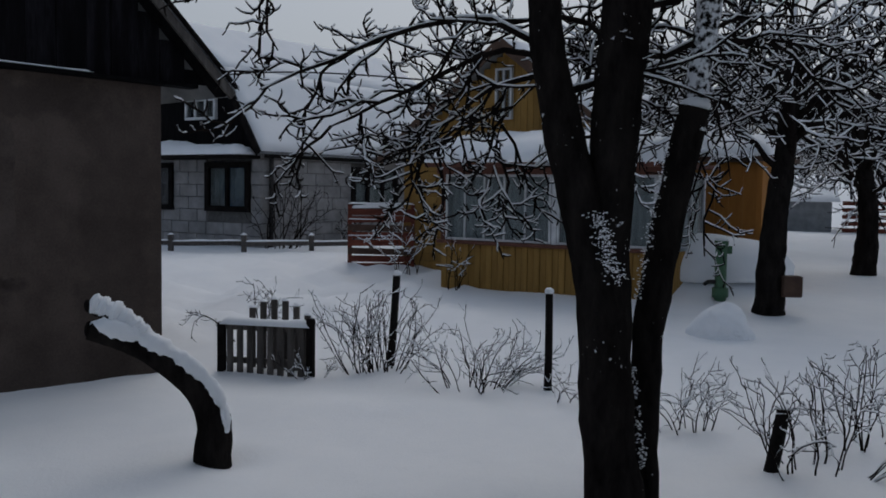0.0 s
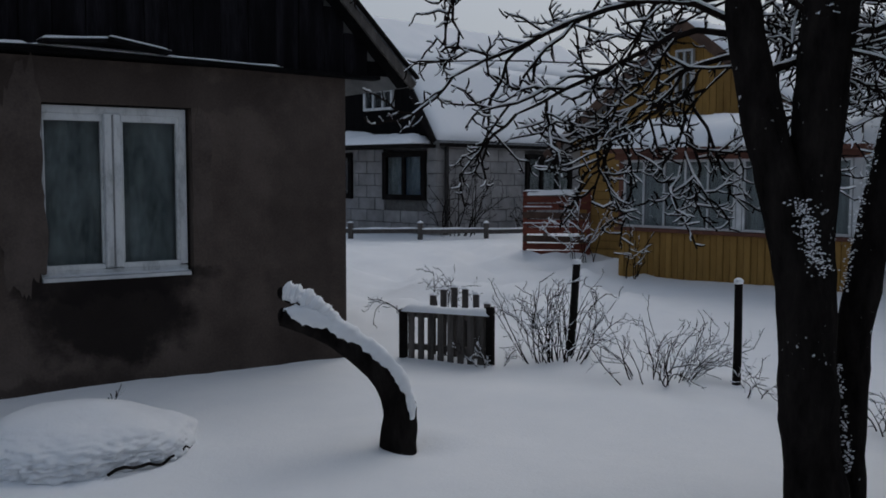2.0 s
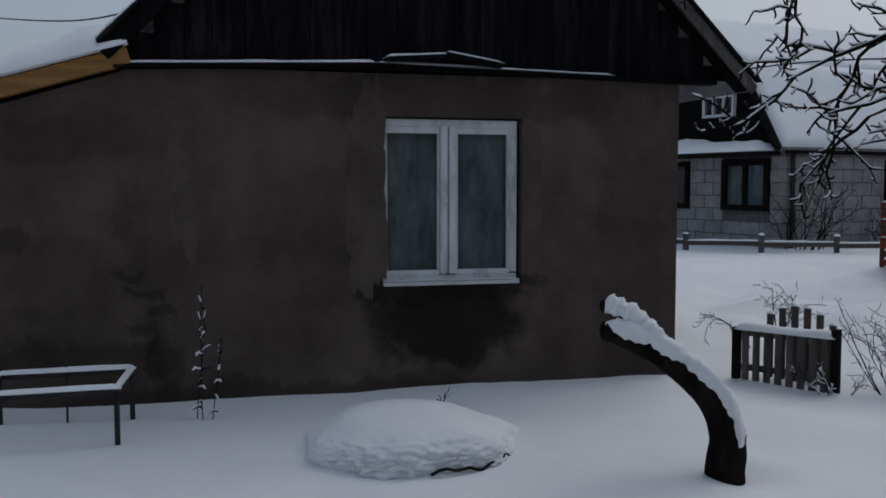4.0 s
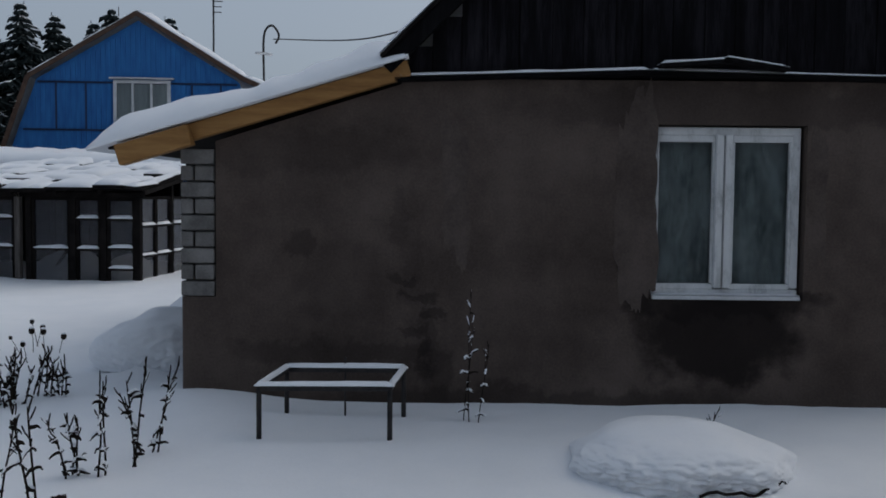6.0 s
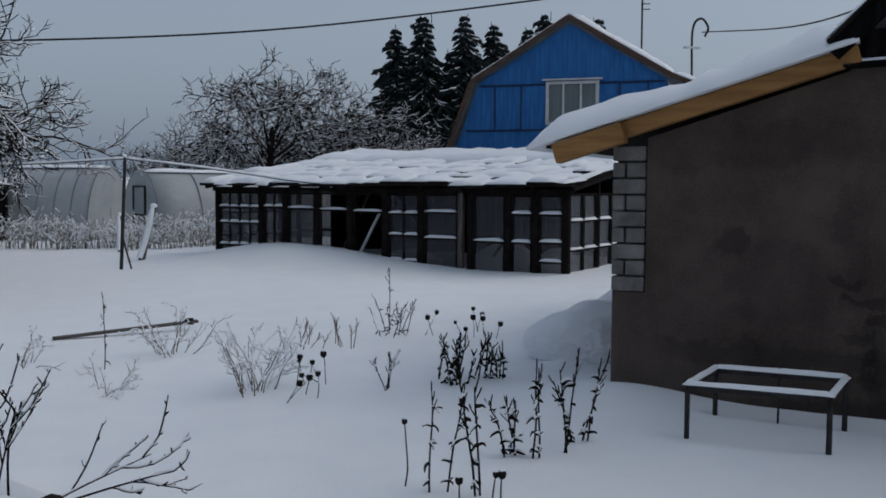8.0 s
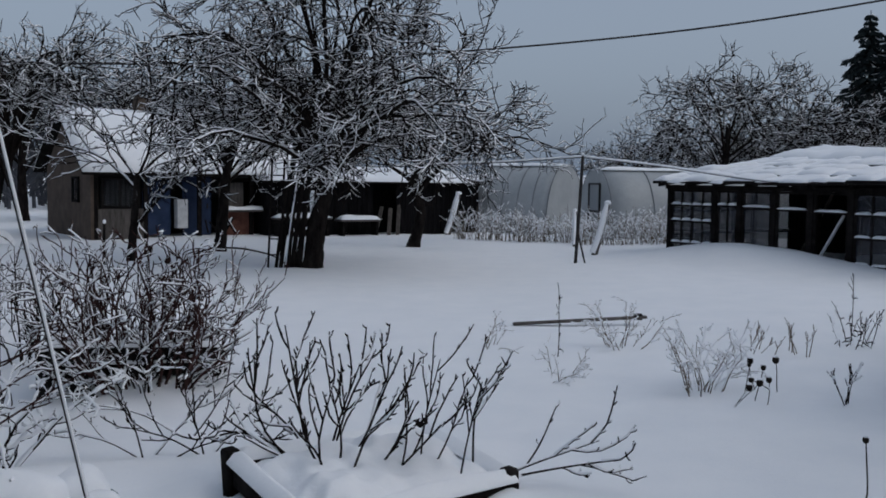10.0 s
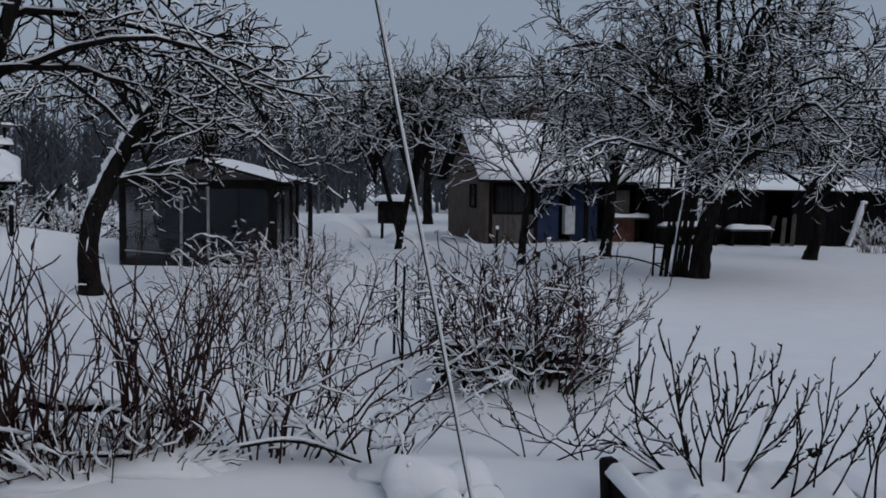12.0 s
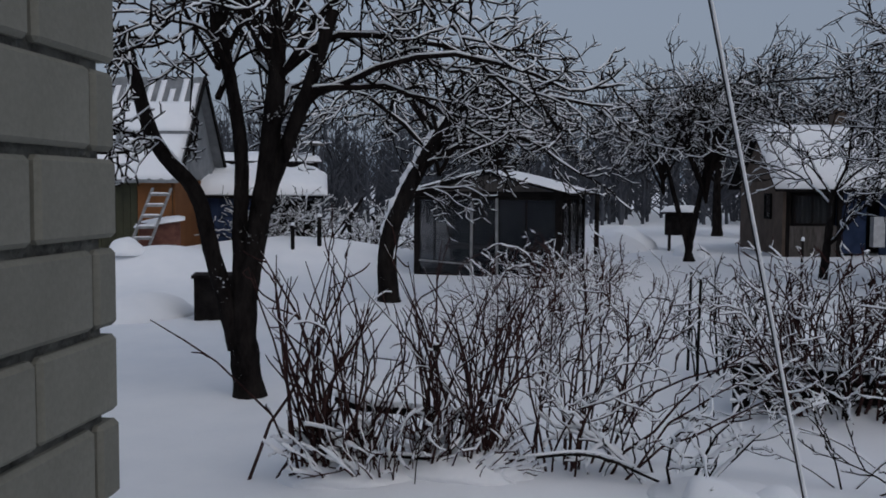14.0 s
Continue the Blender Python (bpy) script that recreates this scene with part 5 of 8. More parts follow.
bush(-3.5, 21.4, "tall bare shrub against the block wall", 16, 1.7, 1.6, 69, spread=0.35, r=0.011, twig_len=0.4, thick=0.0, group="wall shrubs")
bush(-2.1, 23.4, "small bare shrub against the block wall", 14, 0.9, 1.0, 70, spread=0.35, r=0.01, twig_len=0.25, thick=0.0, group="wall shrubs")
bush(-0.5, 15.6, "frosted sapling before the yellow house", 9, 1.6, 1.0, 71, spread=0.35, r=0.007, twig_len=0.4, thick=0.006, share=0.9, wiggle=0.2, group="wall shrubs")
bush(0.2, 14.0, "bare stems by the yellow wall", 5, 0.9, 0.6, 72, spread=0.3, r=0.009, thick=0.004, group="wall shrubs")


def build_pump():
    b = on(3.73, 12.5, -0.16)
    t = thing("water_pump", Matrix.Translation(b), "green enamelled hand pump standing in the snow", "water pump")
    rod("column", [(0, 0, 0), (0, 0, 0.45), (0, 0, 0.95)], 0.075, GREENPAINT, t, 14)
    rod("collar", [(0, 0, 0.2), (0, 0, 0.32)], 0.105, GREENPAINT, t, 14)
    rod("collar", [(0, 0, 0.88), (0, 0, 0.94)], 0.09, GREENPAINT, t, 14)
    rod("spout", [(-0.05, 0, 0.4), (-0.17, -0.02, 0.4), (-0.22, -0.02, 0.36)], 0.025, IRON, t, 8, 7)
    part("hinge", boxes(((0.1, 0, 0.82), (0.07, 0.05, 0.1))), GREENPAINT, t)
    bm = bmesh.new()
    bmesh.ops.create_icosphere(bm, subdivisions=2, radius=1, matrix=Matrix.Translation((0, 0, 0.96)) @ Matrix.Diagonal((0.095, 0.095, 0.04, 1)))
    part("snow_cap", bm, SNOW, t)


build_pump()


def snow_heap(x, y, rx, ry, h, turn, label, seed, rim=False, lumpy=0.3):
    """A snowed-over low thing: a soft dome, lumpy where it breaks off, with a dark rim showing below where there is one."""
    b = on(x, y, 0.0)
    t = thing("snow_heap", Matrix.Translation(b) @ pose(0, 0, 0, 0, 0, turn), label, "snow heap")
    bm = bmesh.new()
    bmesh.ops.create_icosphere(bm, subdivisions=6 if math.hypot(x, y) < 12 else 4, radius=1)
    for v in bm.verts:
        d = v.co.copy()
        side = max(0.0, 1 - max(0.0, d.z) ** 0.8)
        front = max(0.0, -d.y) * side
        k = 1 + 0.14 * noise.noise(d * 1.4 + Vector((seed, 0, 0))) + 0.05 * noise.noise(d * 3.1 + Vector((seed, 1, 0)))
        k += front * lumpy * (0.10 * noise.noise(d * 11 + Vector((seed, 3, 0))) + 0.06 * noise.noise(d * 24 + Vector((seed, 3, 4))))
        flare = 1 + 0.3 * max(0.0, d.y) * side
        z = max(d.z, -0.3)
        z = z * (0.75 + 0.25 * z) if z > 0 else z
        v.co = Vector((d.x * rx * k * flare, d.y * ry * k * flare, z * h * k))
    for f in bm.faces:
        f.smooth = True
    part("snow", bm, SNOW, t)
    if rim:
        for a0, a1 in ((1.02, 1.1), (1.55, 1.92)):
            pts = [(rx * 1.0 * math.cos(a), ry * 1.0 * math.sin(a) - 0.012, -0.03 + 0.012 * math.sin(9 * a) + 0.01 * math.sin(23 * a)) for a in np.linspace(math.pi * a0, math.pi * a1, 16)]
            rod("rim", pts, 0.009, BLACKWOOD, t, 6, label="dark edge of the covered frame")


snow_heap(-2.93, 4.88, 0.6, 0.52, 0.22, 34, "low snow-covered mound with a dark edge before the cottage", 4, True, 1.0)
snow_heap(-7.85, 4.35, 0.6, 0.32, 0.42, 60, "wind-scoured lumpy snowbank at the cottage end", 31, False, 1.1)
snow_heap(3.08, 10.1, 0.32, 0.3, 0.33, 0, "rounded boulder under thick snow", 7)
snow_heap(3.9, 13.5, 1.1, 0.7, 0.5, 0, "big heap of snow behind the pump", 9)


def build_plank_screen():
    t = thing("plank_screen", Matrix.Translation((-1.56, 16.6, 0.3)) @ pose(0, 0, 0, 0, 0, 2), "red-brown plank screen beside the yellow house", "fence")
    for x in (0.03, 1.12):
        part("post", boxes(((x, 0.04, 0.5), (0.07, 0.07, 1.25))), REDWOOD, t)
    for i in range(8):
        z = 0.05 + 0.135 * i
        part("plank", beams(((0, 0, z), (1.15, 0, z - 0.02 * (i % 3 - 1)), 0.025, 0.108)), REDWOOD if i not in (2, 5) else BROWN, t)
    for i, z in enumerate((1.07, 0.8, 0.52)):
        bm = bmesh.new()
        snow_slab(bm, (0, -0.04, z + 0.06), (1.15 if not i else 0.5, -0.04, z + 0.06), (1.15 if not i else 0.5, 0.03, z + 0.06), (0, 0.03, z + 0.06), 0.05 if not i else 0.02, 2 + i, 18, 3)
        part("snow", bm, SNOW, t)


build_plank_screen()


def build_rail_fence():
    t = thing("rail_fence", Matrix.Translation((-6.1, 20.2, 0.12)), "low weathered rail fence capped with snow", "fence")
    pts = [(-0.3, 0.0), (0.45, 0.0), (1.95, 0.2), (3.35, 0.5), (4.6, 0.9)]
    for x, y in pts:
        part("post", boxes(((x, y, 0.2), (0.1, 0.1, 0.7))), GREYWOOD, t)
        bm = bmesh.new()
        snow_slab(bm, (x - 0.06, y - 0.06, 0.55), (x + 0.06, y - 0.06, 0.55), (x + 0.06, y + 0.06, 0.55), (x - 0.06, y + 0.06, 0.55), 0.05, x, 4, 4)
        part("snow", bm, SNOW, t)
    for (xa, ya), (xb, yb) in zip(pts, pts[1:]):
        part("rail", beams(((xa, ya, 0.36), (xb, yb, 0.38), 0.05, 0.09)), GREYWOOD, t)
        bm = bmesh.new()
        snow_slab(bm, (xa, ya - 0.04, 0.405), (xb, yb - 0.04, 0.425), (xb, yb + 0.04, 0.425), (xa, ya + 0.04, 0.405), 0.06, xa, 16, 3)
        part("snow", bm, SNOW, t)


build_rail_fence()


def build_table_frame():
    t = thing("table_frame", Matrix(), "bare black metal table frame, its rim lined with snow", "table frame")
    c = [Vector((-5.12, 3.52, 0)), Vector((-4.56, 4.13, 0)), Vector((-4.97, 4.62, 0)), Vector((-5.54, 4.03, 0))]
    top = 0.46
    for p in c:
        rod("leg", [(p.x, p.y, 0.0), (p.x, p.y, top)], 0.018, IRON, t, 6)
    for p, q in zip(c, c[1:] + c[:1]):
        part("rail", beams(((p.x, p.y, top), (q.x, q.y, top), 0.03, 0.03)), IRON, t)
        d = (q - p).normalized()
        n = Vector((-d.y, d.x, 0)) * 0.024
        bm = bmesh.new()
        u, w = Vector((p.x, p.y, top + 0.016)), Vector((q.x, q.y, top + 0.016))
        snow_slab(bm, u - n - d * 0.03, w - n + d * 0.03, w + n + d * 0.03, u + n - d * 0.03, 0.05, p.x, 18, 4)
        part("snow", bm, SNOW, t)
    m = (c[2] + c[3]) / 2
    rod("rod", [(m.x, m.y, 0.1), (m.x, m.y, 0.55)], 0.008, IRON, t, 5)


build_table_frame()


def stalks(x, y, label, items, seed, mat=None, thick=0.003, name="dry_stalks", group="dry flower stalks", head=0.0, leaf=0, r=0.005):
    """Dead garden stalks: items are (dx, dy, height, lean x, lean y)."""
    b = on(x, y, -0.04)
    t = thing(name, Matrix.Translation(b), label, "dry plant", group)
    for q, (dx, dy, h, lx, ly) in enumerate(items):
        br = Branches(seed * 50 + q)
        line = br.stroke((dx, dy, 0), (lx, ly, 1), h, 7, 0.06, (0, 0, 0))
        br.add(line, r, r * 0.7)
        for w in range(leaf):
            p = line[int(1 + w * 5.0 / leaf)]
            d = br.rng.normal(0, 1, 3)
            d[2] = -0.2 + br.rng.random()
            br.add(br.stroke(p, d, 0.03 + 0.05 * br.rng.random(), 4, 0.3, (0, 0, -0.5)), r * (1.2 + br.rng.random()), r * 0.8)
        if not head:
            br.sprout(line[3:], r, r * 0.7, 0, [(4, 0.08, 0.5, 0.1, (0, 0, 0.2), r * 0.6)])
        st = part("stem", br.bark("stem", 4), mat or DRY, t)
        if head:
            e = line[-1]
            k = head * (0.7 + 0.6 * br.rng.random())
            hb, hs = bmesh.new(), bmesh.new()
            bmesh.ops.create_icosphere(hb, subdivisions=2, radius=1, matrix=Matrix.Translation(e) @ Matrix.Diagonal((k, k, k * 1.2, 1)))
            bmesh.ops.create_icosphere(hs, subdivisions=1, radius=1, matrix=Matrix.Translation(Vector(e) + Vector((0, 0, k * 1.0))) @ Matrix.Diagonal((k * 0.85, k * 0.85, k * 0.5, 1)))
            part("seed_head", hb, mat or DRY, st)
            part("snow", hs, SNOW, st)
        if thick:
            me = br.snow("snow", thick, 0.8, 0.5)
            if me:
                tagged(part("snow", me, SNOW, st), kind="stuff")
    return t


def scatter(seed, n, w, d, h, lean):
    q = random.Random(seed)
    return [(q.uniform(-w, w), q.uniform(-d, d), h * q.uniform(0.65, 1.1), q.gauss(0, lean), q.gauss(0, lean)) for _ in range(n)]


stalks(-4.55, 4.85, "frosted dead flower stalks against the cottage wall", [(-0.06, 0, 0.75, 0.1, 0), (0.0, 0, 0.95, -0.05, 0.05), (0.05, 0.03, 0.6, 0.1, 0.1)], 1, leaf=7, thick=0.006)
stalks(-3.3, 5.9, "tiny dead twig poking out of the snow", [(0, 0, 0.14, 0.1, 0), (0.02, 0, 0.1, -0.3, 0)], 2)
stalks(-7.3, 2.95, "clump of short black stalks with curled leaves", scatter(5, 18, 0.16, 0.26, 0.38, 0.12), 3, leaf=5, r=0.008)
for i, (x, y, its, lf) in enumerate((
        (-5.15, 2.3, scatter(8, 3, 0.05, 0.08, 0.55, 0.12), 12), (-5.08, 2.45, scatter(9, 2, 0.04, 0.04, 0.82, 0.05), 11), (-5.15, 2.68, scatter(10, 2, 0.03, 0.05, 0.75, 0.1), 8),
        (-5.35, 2.9, [(0, 0, 0.55, 0.0, 0.15), (0.02, 0.03, 0.6, 0.1, 0.1), (0, -0.05, 0.5, 0, -0.3)], 6), (-4.63, 1.92, scatter(12, 2, 0.02, 0.03, 0.68, 0.05), 9))):
    stalks(x, y, "tall black dead flower stalks with clinging leaves", its, 20 + i, leaf=lf, r=0.007)
stalks(-4.75, 1.72, "black bottlebrush seed spikes on thin stalks", [(0, -0.03, 0.58, 0.02, 0), (0.02, 0.06, 0.6, 0.0, 0.04)], 29, leaf=12, r=0.006, thick=0.001)
stalks(-4.9, 1.6, "thin dead stalk with a dark seed head", [(0, 0, 0.4, 0.02, 0)], 30, head=0.02)
stalks(-4.4, 1.95, "thin dead stalks with dark seed heads", [(0, 0, 0.22, 0.02, 0), (0.06, -0.1, 0.25, 0.0, 0.1), (-0.05, -0.2, 0.2, 0, 0)], 31, head=0.018)
stalks(-7.45, 1.62, "dead poppy stalks with dark round pods", scatter(15, 8, 0.3, 0.25, 0.3, 0.25), 32, head=0.022, r=0.004)
stalks(-7.2, 2.2, "small forked dead plant with snow in its cups", scatter(16, 4, 0.05, 0.05, 0.32, 0.25), 33, thick=0.008, r=0.006)
stalks(-9.9, 3.0, "dead weeds with a tall middle stalk", scatter(17, 10, 0.3, 0.2, 0.4, 0.3) + [(0, 0, 0.75, 0.05, 0.05)], 34, leaf=3)
stalks(-9.4, 3.8, "scattered dead stalks with round pods", scatter(18, 9, 0.6, 0.5, 0.3, 0.25), 35, head=0.025, r=0.004)
stalks(-9.5, 2.2, "pale dry weeds bent in the snow", scatter(19, 12, 0.4, 0.3, 0.3, 0.5), 36, STRAW)
stalks(-8.0, 4.2, "small bent dead twig in the snow", [(0, 0, 0.25, -0.8, 0.3), (0.05, 0, 0.2, -0.6, 0)], 37)
bush(-7.75, 1.25, "pale dry seed-head weeds powdered with snow", 22, 0.62, 0.75, 75, STRAW, spread=0.5, r=0.0045, twig_len=0.14, thick=0.006, share=0.9, name="dry_weed", group="dry weeds")
bush(-9.7, 0.75, "pale dry weeds standing in snow", 12, 0.55, 0.8, 76, STRAW, spread=0.6, r=0.005, twig_len=0.14, thick=0.005, name="dry_weed", group="dry weeds")
bush(-9.65, -0.6, "thin pale dead weed", 6, 0.45, 0.6, 77, STRAW, spread=0.6, r=0.004, twig_len=0.12, thick=0.003, name="dry_weed", group="dry weeds")
bush(-8.3, 0.1, "low pale dead weed", 6, 0.35, 0.6, 78, STRAW, spread=0.8, r=0.004, twig_len=0.12, thick=0.003, name="dry_weed", group="dry weeds")
bush(-12.5, -4.0, "thin pale dead weeds in the snow", 7, 0.5, 0.9, 79, STRAW, spread=0.2, r=0.006, twig_len=0.12, thick=0.0, name="dry_weed", group="dry weeds")
stalks(-9.15, 0.11, "one upright dead stalk", [(0, 0, 0.7, 0.02, 0.05)], 38, leaf=6)
pl = thing("plank", Matrix.Translation(on(-11.2, -0.4, 0.02)), "thin plank lying in the snow", "plank")
part("board", beams(((0, 0, 0), (-0.2, 1.55, 0.1), 0.08, 0.03)), GREYWOOD, pl)
part("block", boxes(((-0.2, 1.45, 0.1), (0.08, 0.1, 0.07))), BLACKWOOD, pl)


# ---- towards the west: orchard, tunnels, sheds ----
ORCH = [(8, 1.0, 0.8, 0.2, (0, 0, -0.03), 0.011), (6, 0.55, 0.8, 0.24, (0, 0, -0.03), 0.0085), (5, 0.27, 0.8, 0.25, (0, 0, 0.05), 0.0072)]
tx, ty = -17.9, -4.5
limbs = crown(51, (tx - 0.05, ty + 0.25, 1.95), 13, 3.7, 1.45, 0.7, 0.05, 0.4) + crown(52, (tx, ty + 0.25, 1.95), 12, 3.2, 2.3, 0.9, 0.045, 0.4) + crown(53, (tx, ty + 0.25, 2.0), 9, 2.1, 3.4, 0.5, 0.045, 0.3)
tree("apple_tree", "wide old apple tree with a dense snowy umbrella crown", [([(tx, ty, -0.1), (tx - 0.03, ty + 0.08, 0.8), (tx - 0.05, ty + 0.25, 1.5), (tx, ty + 0.3, 2.1)], 0.2, 0.12)],
     51, limbs, ORCH, 0.002, "orchard trees", share=0.75, gain=0.75)
for i, (dx, dz, w, top) in enumerate(((-0.66, 2.2, 0.034, -0.36), (-0.58, 2.4, 0.04, -0.3), (-0.5, 1.7, 0.034, -0.32), (-0.44, 2.45, 0.046, -0.16), (-0.36, 2.1, 0.05, -0.14), (-0.28, 2.3, 0.05, -0.02), (-0.2, 2.0, 0.04, 0.02))):
    p = thing("pole", Matrix.Translation(on(tx + 0.16 - 0.04 * (i % 3), ty + dx, -0.05)), "wooden pole leaning against the apple tree", "pole", "leaning poles")
    lean = top - dx
    rod("shaft", [(0, 0, 0), (-0.03, lean * 0.45 + 0.02 * (i % 3), dz * 0.5), (-0.12, lean, dz)], (w, w * 0.75), BARK, p, 7, 8)
    if i == 3:
        rod("snow", [(0.02, -0.02, 0.1), (0.0, lean * 0.45 - 0.01 + 0.02 * (i % 3), dz * 0.5), (-0.09, lean - 0.02, dz * 0.9)], w * 0.4, SNOW, p, 5, 14)
lad = thing("ladder", Matrix.Translation(on(tx + 0.2, ty - 0.8, -0.05)), "thin wooden ladder under the apple tree", "ladder")
for s in (0, 0.24):
    rod("rail", [(0, s, 0), (-0.1, s + 0.05, 2.1)], 0.022, BLACKWOOD, lad, 5)
for k in range(6):
    rod("rung", [(-0.02 - 0.015 * k, 0, 0.3 + 0.3 * k), (-0.02 - 0.015 * k, 0.26, 0.3 + 0.3 * k)], 0.014, BLACKWOOD, lad, 5)

MID = [(7, 1.0, 0.7, 0.18, (0, 0, 0.06), 0.013), (5, 0.5, 0.8, 0.24, (0, 0, 0.06), 0.01), (2, 0.28, 0.8, 0.2, (0, 0, 0.15), 0.008)]
tree("apple_tree", "leaning apple tree with long upright shoots", [([(-24.3, -3.5, -0.1), (-24.3, -3.3, 0.9), (-24.35, -3.5, 1.6), (-24.4, -3.2, 2.6)], 0.16, 0.08)], 54,
     crown(54, (-24.4, -3.3, 2.0), 12, 3.0, 1.2, 0.8, 0.05, 0.6) + [([(-24.4, -3.2, 2.3), (-24.5, -2.8, 3.6), (-24.7, -2.2, 4.8), (-24.9, -1.6, 6.0)], 0.05), ([(-24.4, -3.2, 2.0), (-24.6, -2.2, 2.6), (-24.8, -1.0, 2.9), (-25, 0.1, 2.5)], 0.05),
     ([(-24.4, -3.2, 2.2), (-24.5, -3.2, 3.6), (-24.7, -3.4, 5.0), (-24.9, -3.0, 6.2)], 0.05)], MID, 0.004, "orchard trees", sides=3, share=0.65)
tree("apple_tree", "bare apple tree behind the big crown", [([(-21.5, -7.6, -0.1), (-21.5, -7.5, 1.0), (-21.6, -7.4, 2.4)], 0.15, 0.08)], 55,
     crown(55, (-21.6, -7.4, 2.2), 13, 2.4, 1.6, 0.6, 0.05, 1.0), MID, 0.004, "orchard trees", sides=3, share=0.65)
tree("apple_tree", "forked apple tree near the beehive box", [([(-20.4, -12.6, -0.1), (-20.5, -12.4, 1.2), (-20.7, -12.2, 2.6)], 0.09, 0.05), ([(-20.5, -12.5, 0.0), (-20.2, -12.8, 1.5), (-20.0, -13.0, 2.6)], 0.07, 0.045)], 56,
     crown(56, (-20.6, -12.2, 2.3), 12, 2.2, 2.2, 0.4, 0.05, 0.9) + crown(57, (-20.0, -13.0, 2.4), 8, 2.0, 1.6, 0.5, 0.045, 0.8), MID, 0.004, "orchard trees", sides=3, share=0.65)
tree("apple_tree", "thin apple tree before the long house", [([(-18.3, -8.3, -0.1), (-18.3, -8.2, 0.9), (-18.3, -8.15, 1.7)], 0.09, 0.05)], 58,
     [([(-18.3, -8.2, 0.7), (-18.2, -7.8, 1.2), (-18.1, -7.2, 1.75), (-18.0, -6.4, 2.0)], 0.05), ([(-18.3, -8.15, 1.6), (-18.4, -8.6, 2.2), (-18.5, -9.0, 2.8), (-18.5, -9.3, 3.2)], 0.035), ([(-18.3, -8.15, 1.6), (-18.3, -7.9, 2.3), (-18.3, -7.7, 3.0), (-18.2, -7.4, 3.4)], 0.035), ([(-18.3, -8.15, 1.4), (-18.3, -8.7, 1.9), (-18.4, -9.4, 2.2), (-18.4, -10.2, 2.3)], 0.035), ([(-18.3, -8.15, 1.6), (-18.2, -7.6, 2.2), (-18.2, -6.8, 2.7), (-18.2, -6.0, 2.8)], 0.03)],
     MID, 0.004, "orchard trees", sides=3, share=0.7, mat_trunk=SNOWYBARK)
T3 = [(7, 0.8, 0.8, 0.2, (0, 0, -0.05), 0.011), (5, 0.42, 0.8, 0.25, (0, 0, -0.02), 0.009), (3, 0.16, 0.9, 0.25, (0, 0, 0.1), 0.007)]
tree("apple_tree", "leaning apple tree with a low spreading snowy crown", [([(-9.55, -11.0, -0.1), (-9.57, -11.03, 0.9), (-9.8, -10.8, 1.75), (-10.1, -10.5, 2.5), (-10.4, -10.2, 3.0)], 0.155, 0.08)], 59,
     [([(-9.9, -10.7, 2.0), (-10.4, -10.2, 2.35), (-11.0, -9.5, 2.3), (-11.5, -8.8, 1.9)], 0.05), ([(-10.1, -10.5, 2.5), (-10.5, -9.9, 2.9), (-11.0, -9.0, 3.0), (-11.3, -8.3, 2.7)], 0.05),
      ([(-9.7, -10.9, 1.6), (-10.0, -10.6, 1.75), (-10.6, -10.2, 1.8)], 0.04)]
     + crown(60, (-10.1, -10.5, 2.5), 11, 2.3, 1.3, 0.9, 0.045, 0.6), T3, 0.0015, "orchard trees", share=0.75, gain=0.8, mat_trunk=SNOWYBARK)
lt = [o for o in scene.objects if o.get("label", "").startswith("leaning apple tree with a low")][0]
sl = np.array([(-9.62, -11.03, 1.0), (-9.8, -10.82, 1.72), (-10.08, -10.52, 2.42), (-10.32, -10.28, 2.85)]) + np.array([0.07, -0.1, 0.03]) - np.array(lt.location)
me = tube_mesh("snow", [(smooth_line(sl, 60)[None], (0.062 + 0.02 * np.sin(np.arange(60) * 0.9) * np.sin(np.arange(60) * 0.37))[None], 10)])
for v in me.vertices:
    v.co += Vector((noise.noise(v.co * 13), noise.noise(v.co * 13 + Vector((5, 0, 0))), noise.noise(v.co * 13 + Vector((0, 9, 0))))) * 0.04
part("snow", me, SNOW, lt, "snow plastered on the leaning trunk")
N4 = [(6, 0.7, 0.75, 0.2, (0, 0, 0.0), 0.01), (5, 0.38, 0.85, 0.26, (0, 0, 0.04), 0.0075), (4, 0.1, 1.0, 0.25, (0, 0, 0.2), 0.006)]
